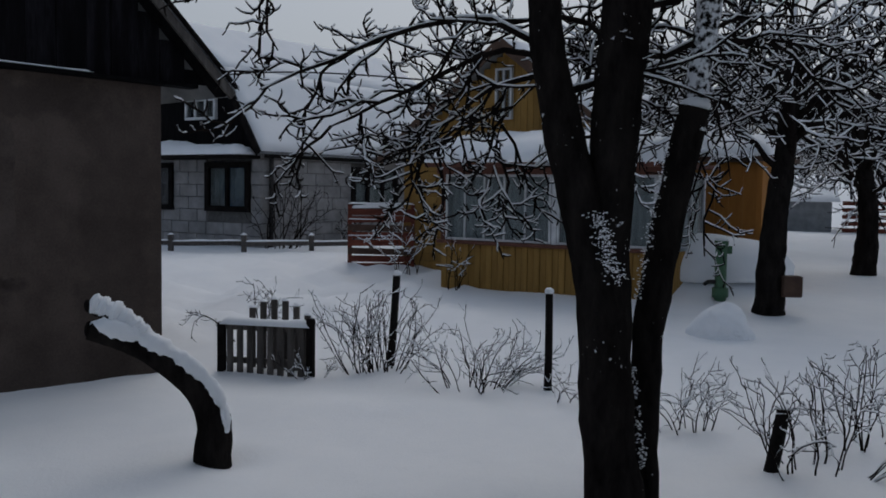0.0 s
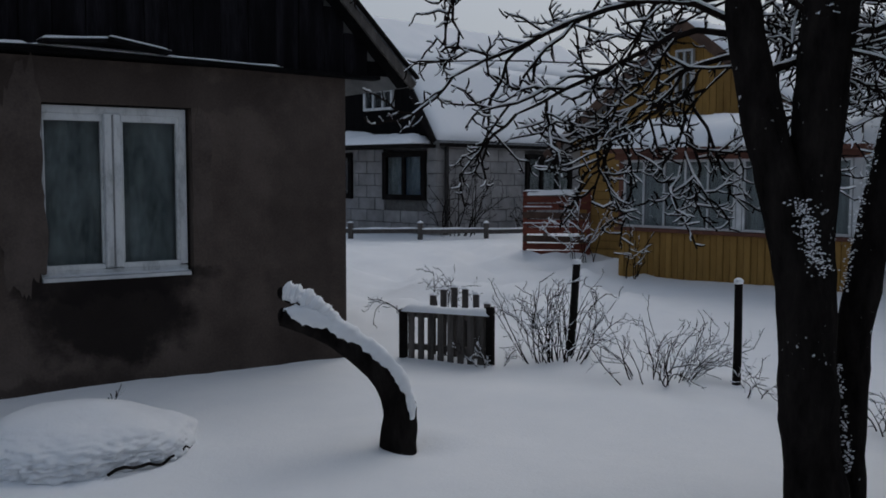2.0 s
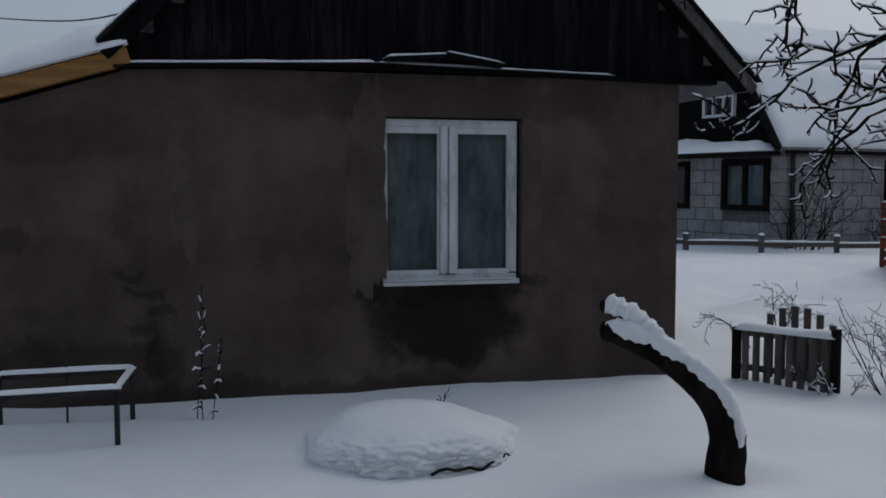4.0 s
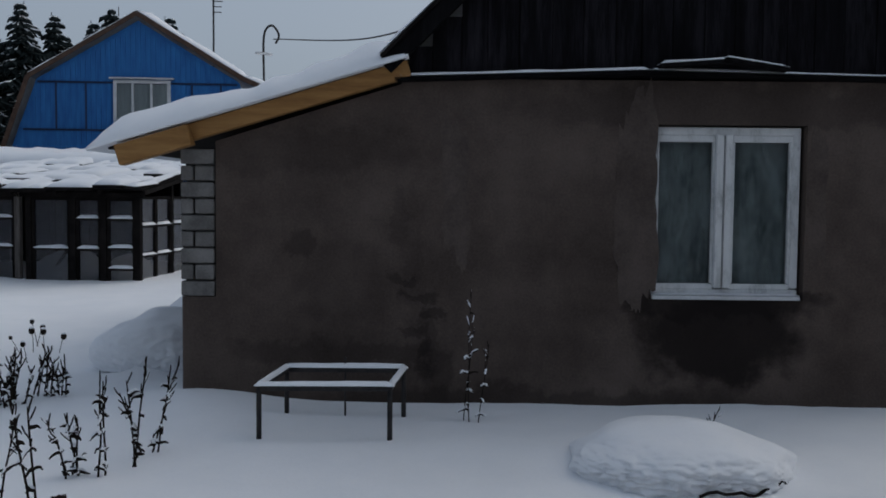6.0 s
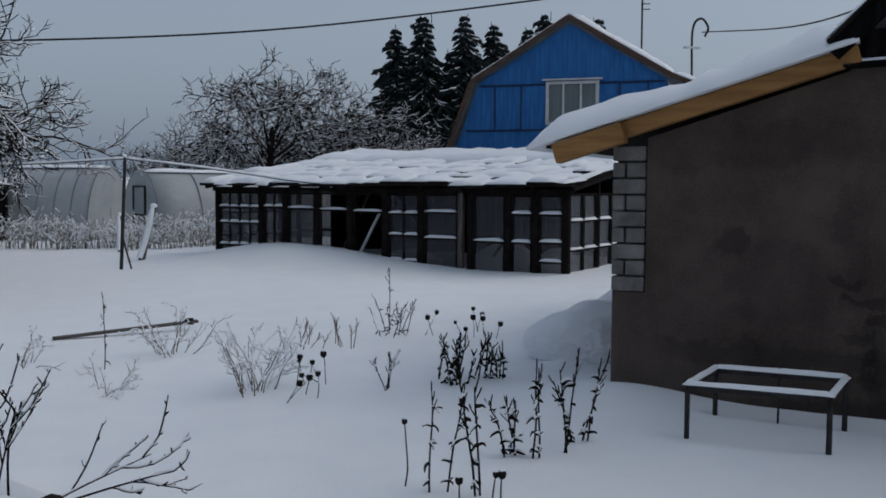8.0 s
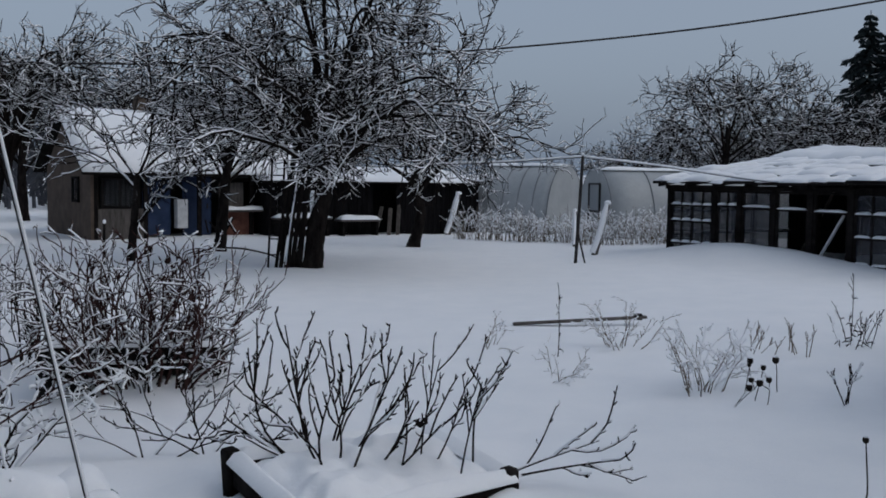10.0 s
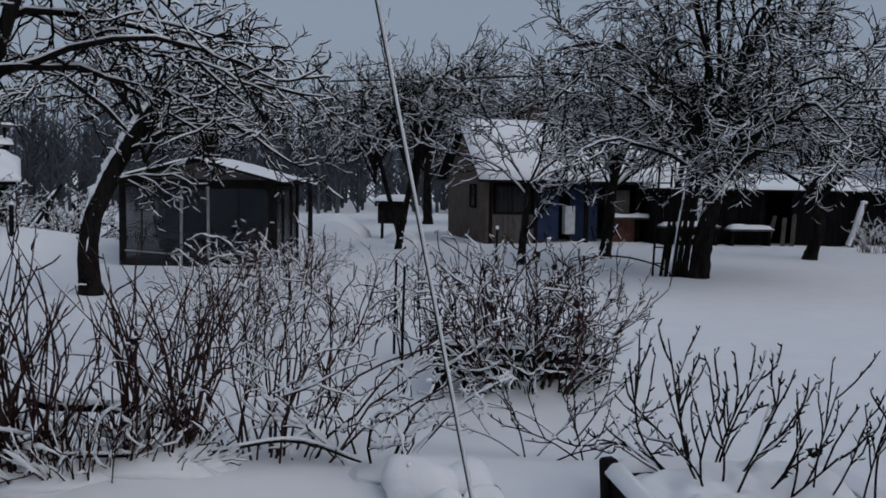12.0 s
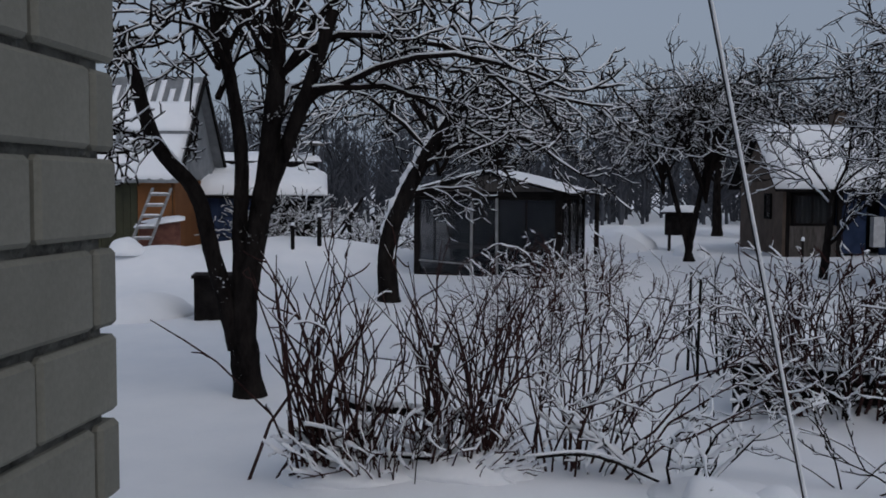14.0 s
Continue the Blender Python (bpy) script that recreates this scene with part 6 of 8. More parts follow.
tree("apple_tree", "many-stemmed apple tree with snow in its forks", [
    ([(-4.41, -6.82, -0.1), (-4.36, -6.85, 0.52), (-4.4, -6.82, 1.03), (-4.51, -6.75, 1.72), (-4.59, -6.69, 2.68), (-4.56, -6.72, 3.4)], 0.125, 0.06),
    ([(-4.34, -6.86, 0.5), (-4.34, -6.86, 1.3), (-4.35, -6.86, 2.08), (-4.2, -6.95, 3.1)], 0.068, 0.05),
    ([(-4.33, -6.87, 0.4), (-4.15, -6.98, 1.21), (-4.04, -7.04, 1.67), (-3.76, -7.19, 2.11), (-3.56, -7.29, 2.95)], 0.075, 0.05),
    ([(-4.5, -6.75, 1.6), (-4.78, -6.56, 2.45), (-4.96, -6.42, 3.15)], 0.07, 0.05)], 70,
    [([(-4.7, -6.6, 2.3), (-5.1, -6.2, 2.65), (-5.7, -5.7, 2.7), (-6.3, -5.2, 2.45)], 0.035), ([(-4.6, -6.7, 2.6), (-5.2, -6.4, 2.9), (-5.9, -6.0, 2.8), (-6.6, -5.6, 2.4)], 0.035),
     ([(-4.8, -6.5, 2.5), (-5.3, -6.3, 2.6), (-6.0, -6.3, 2.4), (-6.6, -6.3, 2.1)], 0.03), ([(-4.3, -6.88, 2.5), (-4.0, -6.7, 2.9), (-3.6, -6.6, 3.0), (-3.2, -6.5, 2.85)], 0.02),
     ([(-3.9, -7.1, 1.9), (-3.75, -7.05, 2.05), (-3.6, -7.1, 2.1)], 0.01), ([(-4.55, -6.72, 2.2), (-4.9, -6.9, 2.5), (-5.3, -7.2, 2.6), (-5.7, -7.5, 2.4)], 0.03)]
    + crown(71, (-4.6, -6.7, 3.1), 9, 2.2, 1.2, 1.0, 0.035, 0.6) + crown(72, (-4.2, -6.95, 2.9), 6, 1.6, 1.0, 0.8, 0.03, 0.5), N4, 0.001, "orchard trees", share=0.8, gain=0.75, mat_trunk=SNOWYBARK)

FAR = [(7, 1.35, 0.75, 0.22, (0, 0, 0.03), 0.02), (6, 0.75, 0.85, 0.28, (0, 0, 0.03), 0.014), (4, 0.4, 0.9, 0.25, (0, 0, 0.06), 0.011)]
for i, (x, y, hgt, reach) in enumerate(((-37.4, 6.4, 6.6, 3.6), (-39, 9.2, 5.8, 3.0), (-41, 12.0, 4.0, 2.6), (-42, 15.5, 3.6, 2.8), (-60, 5.0, 4.6, 2.6), (-44, 19.5, 3.6, 2.8), (-34, -14, 5.5, 3.0), (-33, -19, 6.0, 3.2), (-26, -24, 5.5, 3.0), (-39, 11.0, 3.8, 2.6), (-45, 8.0, 4.2, 2.6))):
    tree("garden_tree", "bare frosted tree beyond the gardens", [([(x, y, -0.1), (x + 0.1, y, hgt * 0.3), (x, y + 0.1, hgt * 0.6)], 0.2, 0.09)], 80 + i,
         crown(90 + i, (x, y, hgt * 0.5), 12, reach, hgt * 0.36, 0.9, 0.06, hgt * 0.24), FAR, 0.003, "far trees", share=0.55, sides=3, trunk_snow=False)


def build_spruce(x, y, h, seed):
    t = thing("spruce", Matrix.Translation((x, y, -0.2)), "tall dark spruce dusted with snow", "tree", "spruces")
    rod("trunk", [(0, 0, 0), (0, 0, h * 0.5), (0, 0, h)], (0.22, 0.02), BARK, t, 6)
    rng = np.random.default_rng(seed)
    lines, radii, snow_l, snow_r = [], [], [], []
    levels = 34
    lean = rng.normal(0, 0.02, 2)
    full = rng.uniform(0.2, 0.27)
    for i in range(levels):
        f = i / levels
        reach = ((1 - f) ** 0.75 * h * full + 0.14) * rng.uniform(0.75, 1.2)
        n = 12 if f < 0.6 else 8
        for q in range(n):
            z = h * (0.08 + 0.92 * min(1.0, f + 0.05 * rng.random() * (1 - f)))
            a = 2 * math.pi * (q + rng.random()) / n
            w = reach * rng.uniform(0.45, 1.25)
            c, s = math.cos(a), math.sin(a)
            dr = rng.uniform(0.15, 0.5)
            o = np.array([lean[0] * z, lean[1] * z, 0])
            p = np.array([(0, 0, z), (c * w * 0.4, s * w * 0.4, z - 0.1 * dr * w), (c * w * 0.75, s * w * 0.75, z - 0.6 * dr * w), (c * w, s * w, z - 0.7 * dr * w)]) + o
            lines.append(p)
            radii.append(np.array([0.06, 0.13, 0.1, 0.02]))
            for m in range(5):
                u = 0.25 + 0.15 * m
                b = p[0] + (p[3] - p[0]) * u
                for sg in (-1, 1):
                    g = rng.uniform(0.18, 0.36)
                    e = b + np.array([-s * sg * w * g + c * 0.2 * w, c * sg * w * g + s * 0.2 * w, -rng.uniform(0.08, 0.3) * w - 0.08 * rng.random()])
                    lines.append(np.array([b, b * 0.6 + e * 0.4, b * 0.3 + e * 0.7 - [0, 0, 0.04], e]))
                    radii.append(np.array([0.04, 0.075, 0.06, 0.015]))
            if rng.random() < 0.85:
                snow_l.append(p[1:] + [0, 0, 0.08])
                snow_r.append(np.array([0.02, 0.055, 0.02]) * rng.uniform(0.5, 1.2))
    part("crown", tube_mesh("crown", [(np.array(lines), np.array(radii), 3)]), NEEDLE, t)
    tagged(part("snow", tube_mesh("snow", [(np.array(snow_l), np.array(snow_r), 4)]), SNOW, t), kind="stuff")


for i, (x, y, top) in enumerate(((-57.6, 17.6, 11.6), (-56.6, 19.6, 12.3), (-58.2, 19.0, 11.0), (-55.9, 21.7, 12.3), (-56.0, 23.3, 11.9), (-57.5, 22.4, 11.0), (-54.6, 25.0, 11.5), (-54.0, 26.4, 12.4), (-52.8, 28.7, 12.0), (-57.0, 20.8, 10.2), (-56.5, 24.3, 10.6))):
    build_spruce(x, y, top + 0.2, 100 + i)


def build_far_woods():
    """The bare woods along the horizon, as one mass of frosted trunks and twigs, their colour paled for haze."""
    rng = np.random.default_rng(9)
    lines, radii = [], []
    belts = ((90, -45, 40, 80, 115, 3.5, 6.5), (50, 40, 76, 95, 120, 3.5, 5.0), (110, 76, 108, 105, 140, 2.6, 4.6), (520, 106, 176, 48, 78, 4.2, 8.2))
    for count, a0, a1, d0, d1, h0, h1 in belts:
        for i in range(count):
            a, d, h = radians(rng.uniform(a0, a1)), rng.uniform(d0, d1), rng.uniform(h0, h1)
            x, y = -math.sin(a) * d, math.cos(a) * d
            b = np.array([x, y, height(x, y) - 0.3])
            lines.append(np.array([b, b + [rng.normal(0, 0.15), rng.normal(0, 0.15), h * 0.5], b + [rng.normal(0, 0.3), rng.normal(0, 0.3), h]]))
            radii.append(np.array([0.11, 0.08, 0.02]))
            for q in range(24):
                f = rng.uniform(0.06, 0.97)
                p = b + np.array([0, 0, h * f])
                w = rng.uniform(0.6, 1.3) * (1.15 - f) * h * 0.3
                t = rng.uniform(0, 2 * math.pi)
                u = np.array([math.cos(t) * w, math.sin(t) * w, w * rng.uniform(0.5, 1.4)])
                lines.append(np.array([p, p + u * 0.5 + rng.normal(0, 0.1, 3), p + u]))
                radii.append(np.array([0.045, 0.04, 0.02]))
    t = part("far_woods", tube_mesh("far_woods", [(np.array(lines), np.array(radii), 3)]), HAZYWOOD)
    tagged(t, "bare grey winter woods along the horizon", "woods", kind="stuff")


build_far_woods()


def build_tunnel(x, y, az, length, label, door, h=2.05):
    t = thing("polytunnel", Matrix.Translation((x, y, -0.05)) @ pose(0, 0, 0, 0, 0, az), label, "polytunnel", "polytunnels")
    w = 1.35
    arc = [(w * math.cos(a), h * math.sin(a) ** 0.8) for a in np.linspace(0.001, math.pi - 0.001, 19)]
    bm = bmesh.new()
    rows = [[bm.verts.new((u, l * length / 10, v)) for u, v in arc] for l in range(11)]
    for a, b in zip(rows, rows[1:]):
        for i in range(18):
            bm.faces.new((a[i], a[i + 1], b[i + 1], b[i])).smooth = True
    for r in (rows[0], rows[-1]):
        bm.faces.new(r)
    part("cover", bm, FILM, t)
    for l in range(0, 11, 2):
        rod("hoop", [(u * 1.01, l * length / 10, v * 1.01) for u, v in arc], 0.014, ROOFTIN, t, 5)
    if door:
        part("door_frame", beams(((-0.4, -0.03, 0), (-0.4, -0.03, 1.7), 0.05, 0.05), ((0.4, -0.03, 0), (0.4, -0.03, 1.7), 0.05, 0.05), ((-0.4, -0.03, 1.7), (0.4, -0.03, 1.7), 0.05, 0.05), ((-0.4, -0.03, 0.9), (0.4, -0.03, 0.9), 0.05, 0.05)), IRON, t)
        part("opening", boxes(((0, -0.012, 0.85), (0.76, 0.015, 1.65))), POLY, t)
    bm = bmesh.new()
    snow_slab(bm, (-0.45, -0.02, h - 0.05), (0.45, -0.02, h - 0.05), (0.45, length, h - 0.05), (-0.45, length, h - 0.05), 0.09, az, 8, 24)
    part("snow", bm, SNOW, t, "snow along the ridge")


build_tunnel(-31.8, 0.45, 152, 2.8, "pale rounded polytunnel with snow along its side", False, 2.3)
build_tunnel(-28.6, 1.25, 20, 6.5, "pale rounded polytunnel with a metal door frame", True, 2.15)
for i, (x, y, n, w) in enumerate(((-27.4, -1.6, 90, 2.6), (-27.0, 0.2, 90, 2.6), (-25.6, 1.9, 80, 2.6), (-26.2, 3.4, 60, 2.2))):
    bush(x, y, "dense dry stems white with snow before the tunnels", n + 30, 1.0 - 0.12 * (i % 2), w * 1.9, 110 + i, STRAW, depth=1.6, spread=0.02, r=0.007, twigs=4, twig_len=0.22, thick=0.01, turn=1.5, share=0.85, wiggle=0.16, name="dry_reeds", group="dry reeds", third=False)
for x, y, h, r, ln, cap in ((-21.85, 0.95, 1.15, 0.07, (-0.1, 0.3), 0.1), (-24.8, 0.6, 0.9, 0.05, (0, 0), 0.08), (-24.3, 3.4, 0.9, 0.04, (0, 0), 0.05), (-30.5, -3.3, 1.3, 0.09, (0, 0.35), 0.1), (-25.5, -6.3, 1.3, 0.08, (0, -0.1), 0.08)):
    p = post(x, y, h, r, "leaning wooden post plastered with snow", ln, GREYWOOD, cap, group="garden posts")
    s = Branches(4)
    s.add(smooth_line([(0, 0.0, 0.2), (ln[0] * 0.5, ln[1] * 0.5, (h + 0.15) / 2), (ln[0], ln[1], h + 0.15)], 7) + np.array([0.05, -0.02, 0]), r, r)
    part("snow", s.bark("snow", 6), SNOW, p, "snow stuck to one side")

wp = post(-19.98, 0.51, 2.22, 0.035, "thin dark pole carrying snowy wires", (0.0, 0.11), IRON, 0.05, "wire_pole", "")
rod("brace", [(0, 0.2, 0.15), (0, 0.05, 0.75)], 0.02, IRON, wp, 5)


def wire(name, pts, r, label, snow=0.0, k=24, mat=None):
    t = thing(name, Matrix.Translation(pts[0]), label, "wire", "wires")
    p = np.array(pts) - np.array(pts[0])
    rod("strand", p, r, mat or IRON, t, 5, k)
    if snow:
        q = p + np.array([0, 0, r + snow * 0.5])
        rod("snow", q, snow, SNOW, t, 5, k)


top = (-19.98, 0.62, 2.2)
wire("wire", [top, (-20.6, -1.2, 2.08), (-21.5, -3.5, 2.0)], 0.012, "garden wire thick with snow", 0.022)
wire("wire", [top, (-19.6, 2.2, 2.02), (-19.3, 4.2, 1.75), (-18.7, 5.6, 1.72)], 0.012, "garden wire thick with snow running to the greenhouse", 0.022)
wire("power_cable", [(-19.5, -14.0, 4.1), (-21.0, -8.0, 4.2), (-21.8, -2.77, 4.53), (-21.75, 3.27, 5.08), (-20.2, 8.73, 5.78), (-17.5, 15.0, 6.7)], 0.022, "sagging overhead power cable", 0.0, 40)
wire("power_cable", [(-23.0, 15.9, 6.0), (-15.0, 12.5, 4.75), (-9.2, 9.6, 4.2)], 0.016, "thin cable from the mast to the cottage", 0.0)
wire("power_cable", [(-8.0, 20.5, 3.6), (-3.5, 19.5, 4.0), (1.0, 17.5, 3.6)], 0.016, "thin cable between the houses", 0.0)

m = thing("aerial", Matrix.Translation((-23.98, 14.58, 3.5)), "tall thin television aerial", "aerial")
rod("mast", [(0, 0, 0), (0, 0, 5.2)], 0.03, IRON, m, 6)
for z, w in ((3.2, 0.22), (3.35, 0.22), (3.5, 0.25), (3.65, 0.25), (4.2, 0.9)):
    rod("rod", [(-w * 0.1, -w * 0.1, z), (w * 0.45, w * 0.9, z)], 0.014, IRON, m, 4)
m = thing("cable_mast", Matrix.Translation((-23.24, 15.75, 3.2)), "hooked pipe mast with cable insulators", "mast")
rod("pipe", [(0, 0, 0), (0, 0, 1.6), (0, 0, 2.9), (0.1, 0.2, 3.2), (0.18, 0.38, 2.95), (0.14, 0.3, 2.7)], 0.035, IRON, m, 6, 24)
part("insulator", boxes(((0.0, 0.0, 2.4), (0.12, 0.5, 0.06))), WHITEPAINT, m)


def dark_boards(parent, x0, x1, z0, z1, y, mat, step=0.16):
    x, k = x0, 0
    while x < x1 - 0.02:
        w = min(step, x1 - x)
        part("board", boxes(((x + w / 2, y + 0.008 * (k % 2), (z0 + z1) / 2), (w - 0.008, 0.03, z1 - z0)), bevel=0.004), mat, parent)
        x, k = x + step, k + 1


def build_long_house():
    h = thing("garden_house", pose(-24.2, -12.02, -0.1, 0, 0, 134), "old garden house with a snowy roof and a dark porch", "house")
    L, D, ev, rz = 6.8, 4.0, 2.0, 3.6
    part("wall", boxes(((0.06, D / 2, ev / 2), (0.2, D, ev)), bevel=0), SHEDBRICK, h)
    part("wall", boxes(((L / 2, D, ev / 2), (L, 0.2, ev)), bevel=0), SHEDBRICK, h)
    # the porch's inner wall, with its shade put into the dark colour
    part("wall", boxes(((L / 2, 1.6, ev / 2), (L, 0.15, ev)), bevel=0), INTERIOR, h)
    bm = bmesh.new()
    prism(bm, [(0, ev), (D, ev), (D / 2, rz)], "x", -0.04, 0.14)
    part("gable", bm, SHEDBRICK, h)
    mg = pose(0, 0, 0, 0, 0, -90)
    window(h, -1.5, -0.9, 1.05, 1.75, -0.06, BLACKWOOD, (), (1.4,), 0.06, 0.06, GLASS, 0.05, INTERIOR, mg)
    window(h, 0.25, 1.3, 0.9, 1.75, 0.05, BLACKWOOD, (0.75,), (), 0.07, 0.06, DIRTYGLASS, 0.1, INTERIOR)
    part("panel", boxes(((0.75, 0.06, 0.45), (1.3, 0.06, 0.9))), GREYWOOD, h)
    for px in (0.1, 1.45, 3.0, 4.6, L):
        part("porch_post", boxes(((px, 0.05, ev / 2), (0.11, 0.11, ev))), BLACKWOOD, h)
    part("panel", boxes(((1.85, 0.3, 1.0), (0.8, 0.05, 1.7))), NAVY, h, "dark blue boarding")
    door = part("door", boxes(((3.05, 0.35, 0.95), (0.85, 0.05, 1.75))), NAVY, h, "blue plank door")
    part("door_handle", boxes(((3.35, 0.3, 0.95), (0.03, 0.04, 0.14))), IRON, door)
    part("panel", boxes(((4.0, 0.12, 1.25), (0.75, 0.03, 0.75))), GREYWOOD, h, "dull grey board in the porch opening")
    part("panel", boxes(((4.2, 0.1, 0.42), (1.0, 0.05, 0.75))), RUST, h, "reddish plank panel")
    for x0, x1, z, tk in ((3.7, 5.1, 0.82, 0.1), (5.4, 6.75, 0.84, 0.2)):
        part("ledge", boxes((((x0 + x1) / 2, -0.05, z), (x1 - x0, 0.4, 0.05))), GREYWOOD, h)
        bm = bmesh.new()
        snow_slab(bm, (x0, -0.27, z + 0.03), (x1, -0.27, z + 0.03), (x1, 0.15, z + 0.03), (x0, 0.15, z + 0.03), tk, x0, 16, 6)
        part("snow", bm, SNOW, h, "snow on the porch ledge")
    part("panel", boxes(((6.1, 0.05, 0.4), (1.3, 0.05, 0.8))), BLACKWOOD, h)
    part("pole", beams(((5.25, -0.4, -0.1), (5.2, -0.25, 1.75), 0.13, 0.13, 0.02)), FROSTED, h, "snow-plastered upright pole")
    part("rail", beams(((5.5, -0.1, 1.35), (6.8, -0.05, 1.5), 0.05, 0.07)), GREYWOOD, h)
    part("chest", boxes(((2.5, 0.15, 0.75), (0.3, 0.25, 0.8))), WHITEPAINT, h)
    for sgn in (0, 1):
        e, t = ((-0.35, ev - 0.2), (D / 2, rz)) if not sgn else ((D + 0.3, ev - 0.15), (D / 2, rz))
        bm = bmesh.new()
        prism(bm, [e, t, (t[0], t[1] + 0.06), (e[0], e[1] + 0.06)], "x", -0.35, L + 0.2)
        part("roof", bm, BLACKWOOD, h)
        bm = bmesh.new()
        snow_slab(bm, (-0.35, e[0], e[1] + 0.07), (L + 0.2, e[0], e[1] + 0.07), (L + 0.2, t[0], t[1] + 0.07), (-0.35, t[0], t[1] + 0.07), 0.12, sgn, 20, 8)
        part("snow", bm, SNOW, h, "snow on the roof")
    part("chimney", boxes(((2.2, 2.3, 3.7), (0.4, 0.4, 0.9)), bevel=0.01), SHEDBRICK, h)


build_long_house()


def build_shed():
    h = thing("long_shed", pose(-27.2, -8.2, -0.1, 0, 0, 126.5), "long dark board shed under a snowy roof", "shed")
    L, D, ev = 7.2, 3.0, 1.65
    dark_boards(h, 0, 3.4, 0, ev, 0, DARKWOOD)
    dark_boards(h, 4.2, L, 0, ev, 0, DARKWOOD)
    for c, s in (((L, D / 2, ev / 2), (0.05, D, ev)), ((0, D / 2, ev / 2), (0.05, D, ev)), ((L / 2, D, ev / 2), (L, 0.05, ev)), ((L / 2, 0.9, ev / 2), (L, 0.04, ev))):
        part("wall", boxes((c, s), bevel=0), DARKWOOD, h)
    part("roof", beams(((L / 2, -0.3, ev + 0.03), (L / 2, D + 0.2, ev + 0.45), L + 0.5, 0.05)), BLACKWOOD, h)
    bm = bmesh.new()
    snow_slab(bm, (-0.25, -0.32, ev + 0.06), (L + 0.25, -0.32, ev + 0.06), (L + 0.25, D + 0.2, ev + 0.49), (-0.25, D + 0.2, ev + 0.49), 0.11, 3, 30, 8)
    part("snow", bm, SNOW, h, "snow on the shed roof")
    for a, b in (((3.3, -0.35, 0), (3.7, -0.02, 0.95)), ((3.75, -0.4, 0), (4.0, -0.02, 0.9)), ((4.05, -0.4, 0), (4.3, -0.02, 1.0))):
        part("leaning_board", beams((a, b, 0.12, 0.03)), GREYWOOD, h, "grey board leaning at the doorway")
    for x, z, w in ((0.9, 0.62, 1.7), (2.7, 0.55, 1.3)):
        part("shelf", boxes(((x, -0.45, z), (w, 0.5, 0.05))), GREYWOOD, h)
        for q in (x - w / 2 + 0.1, x + w / 2 - 0.1):
            part("shelf_leg", boxes(((q, -0.45, z / 2), (0.07, 0.4, z))), BLACKWOOD, h)
        bm = bmesh.new()
        snow_slab(bm, (x - w / 2, -0.72, z + 0.03), (x + w / 2, -0.72, z + 0.03), (x + w / 2, -0.2, z + 0.03), (x - w / 2, -0.2, z + 0.03), 0.13, x, 12, 5)
        part("snow", bm, SNOW, h)


build_shed()


def build_hive():
    t = thing("hive_box", Matrix.Translation(on(-24.3, -15.2, 0)) @ pose(0, 0, 0, 0, 0, 120), "dark wooden box on legs with a snow cap", "box")
    for x in (-0.3, 0.3):
        for y in (-0.2, 0.2):
            part("leg", boxes(((x, y, 0.2), (0.07, 0.07, 0.6))), BLACKWOOD, t)
    part("body", boxes(((0, 0, 0.75), (0.85, 0.55, 0.6)), bevel=0.02), BLACKWOOD, t)
    part("lid", boxes(((0, 0, 1.08), (1.0, 0.7, 0.05))), BLACKWOOD, t)
    bm = bmesh.new()
    snow_slab(bm, (-0.55, -0.38, 1.11), (0.55, -0.38, 1.11), (0.55, 0.38, 1.11), (-0.55, 0.38, 1.11), 0.18, 3, 12, 8)
    part("snow", bm, SNOW, t)


build_hive()


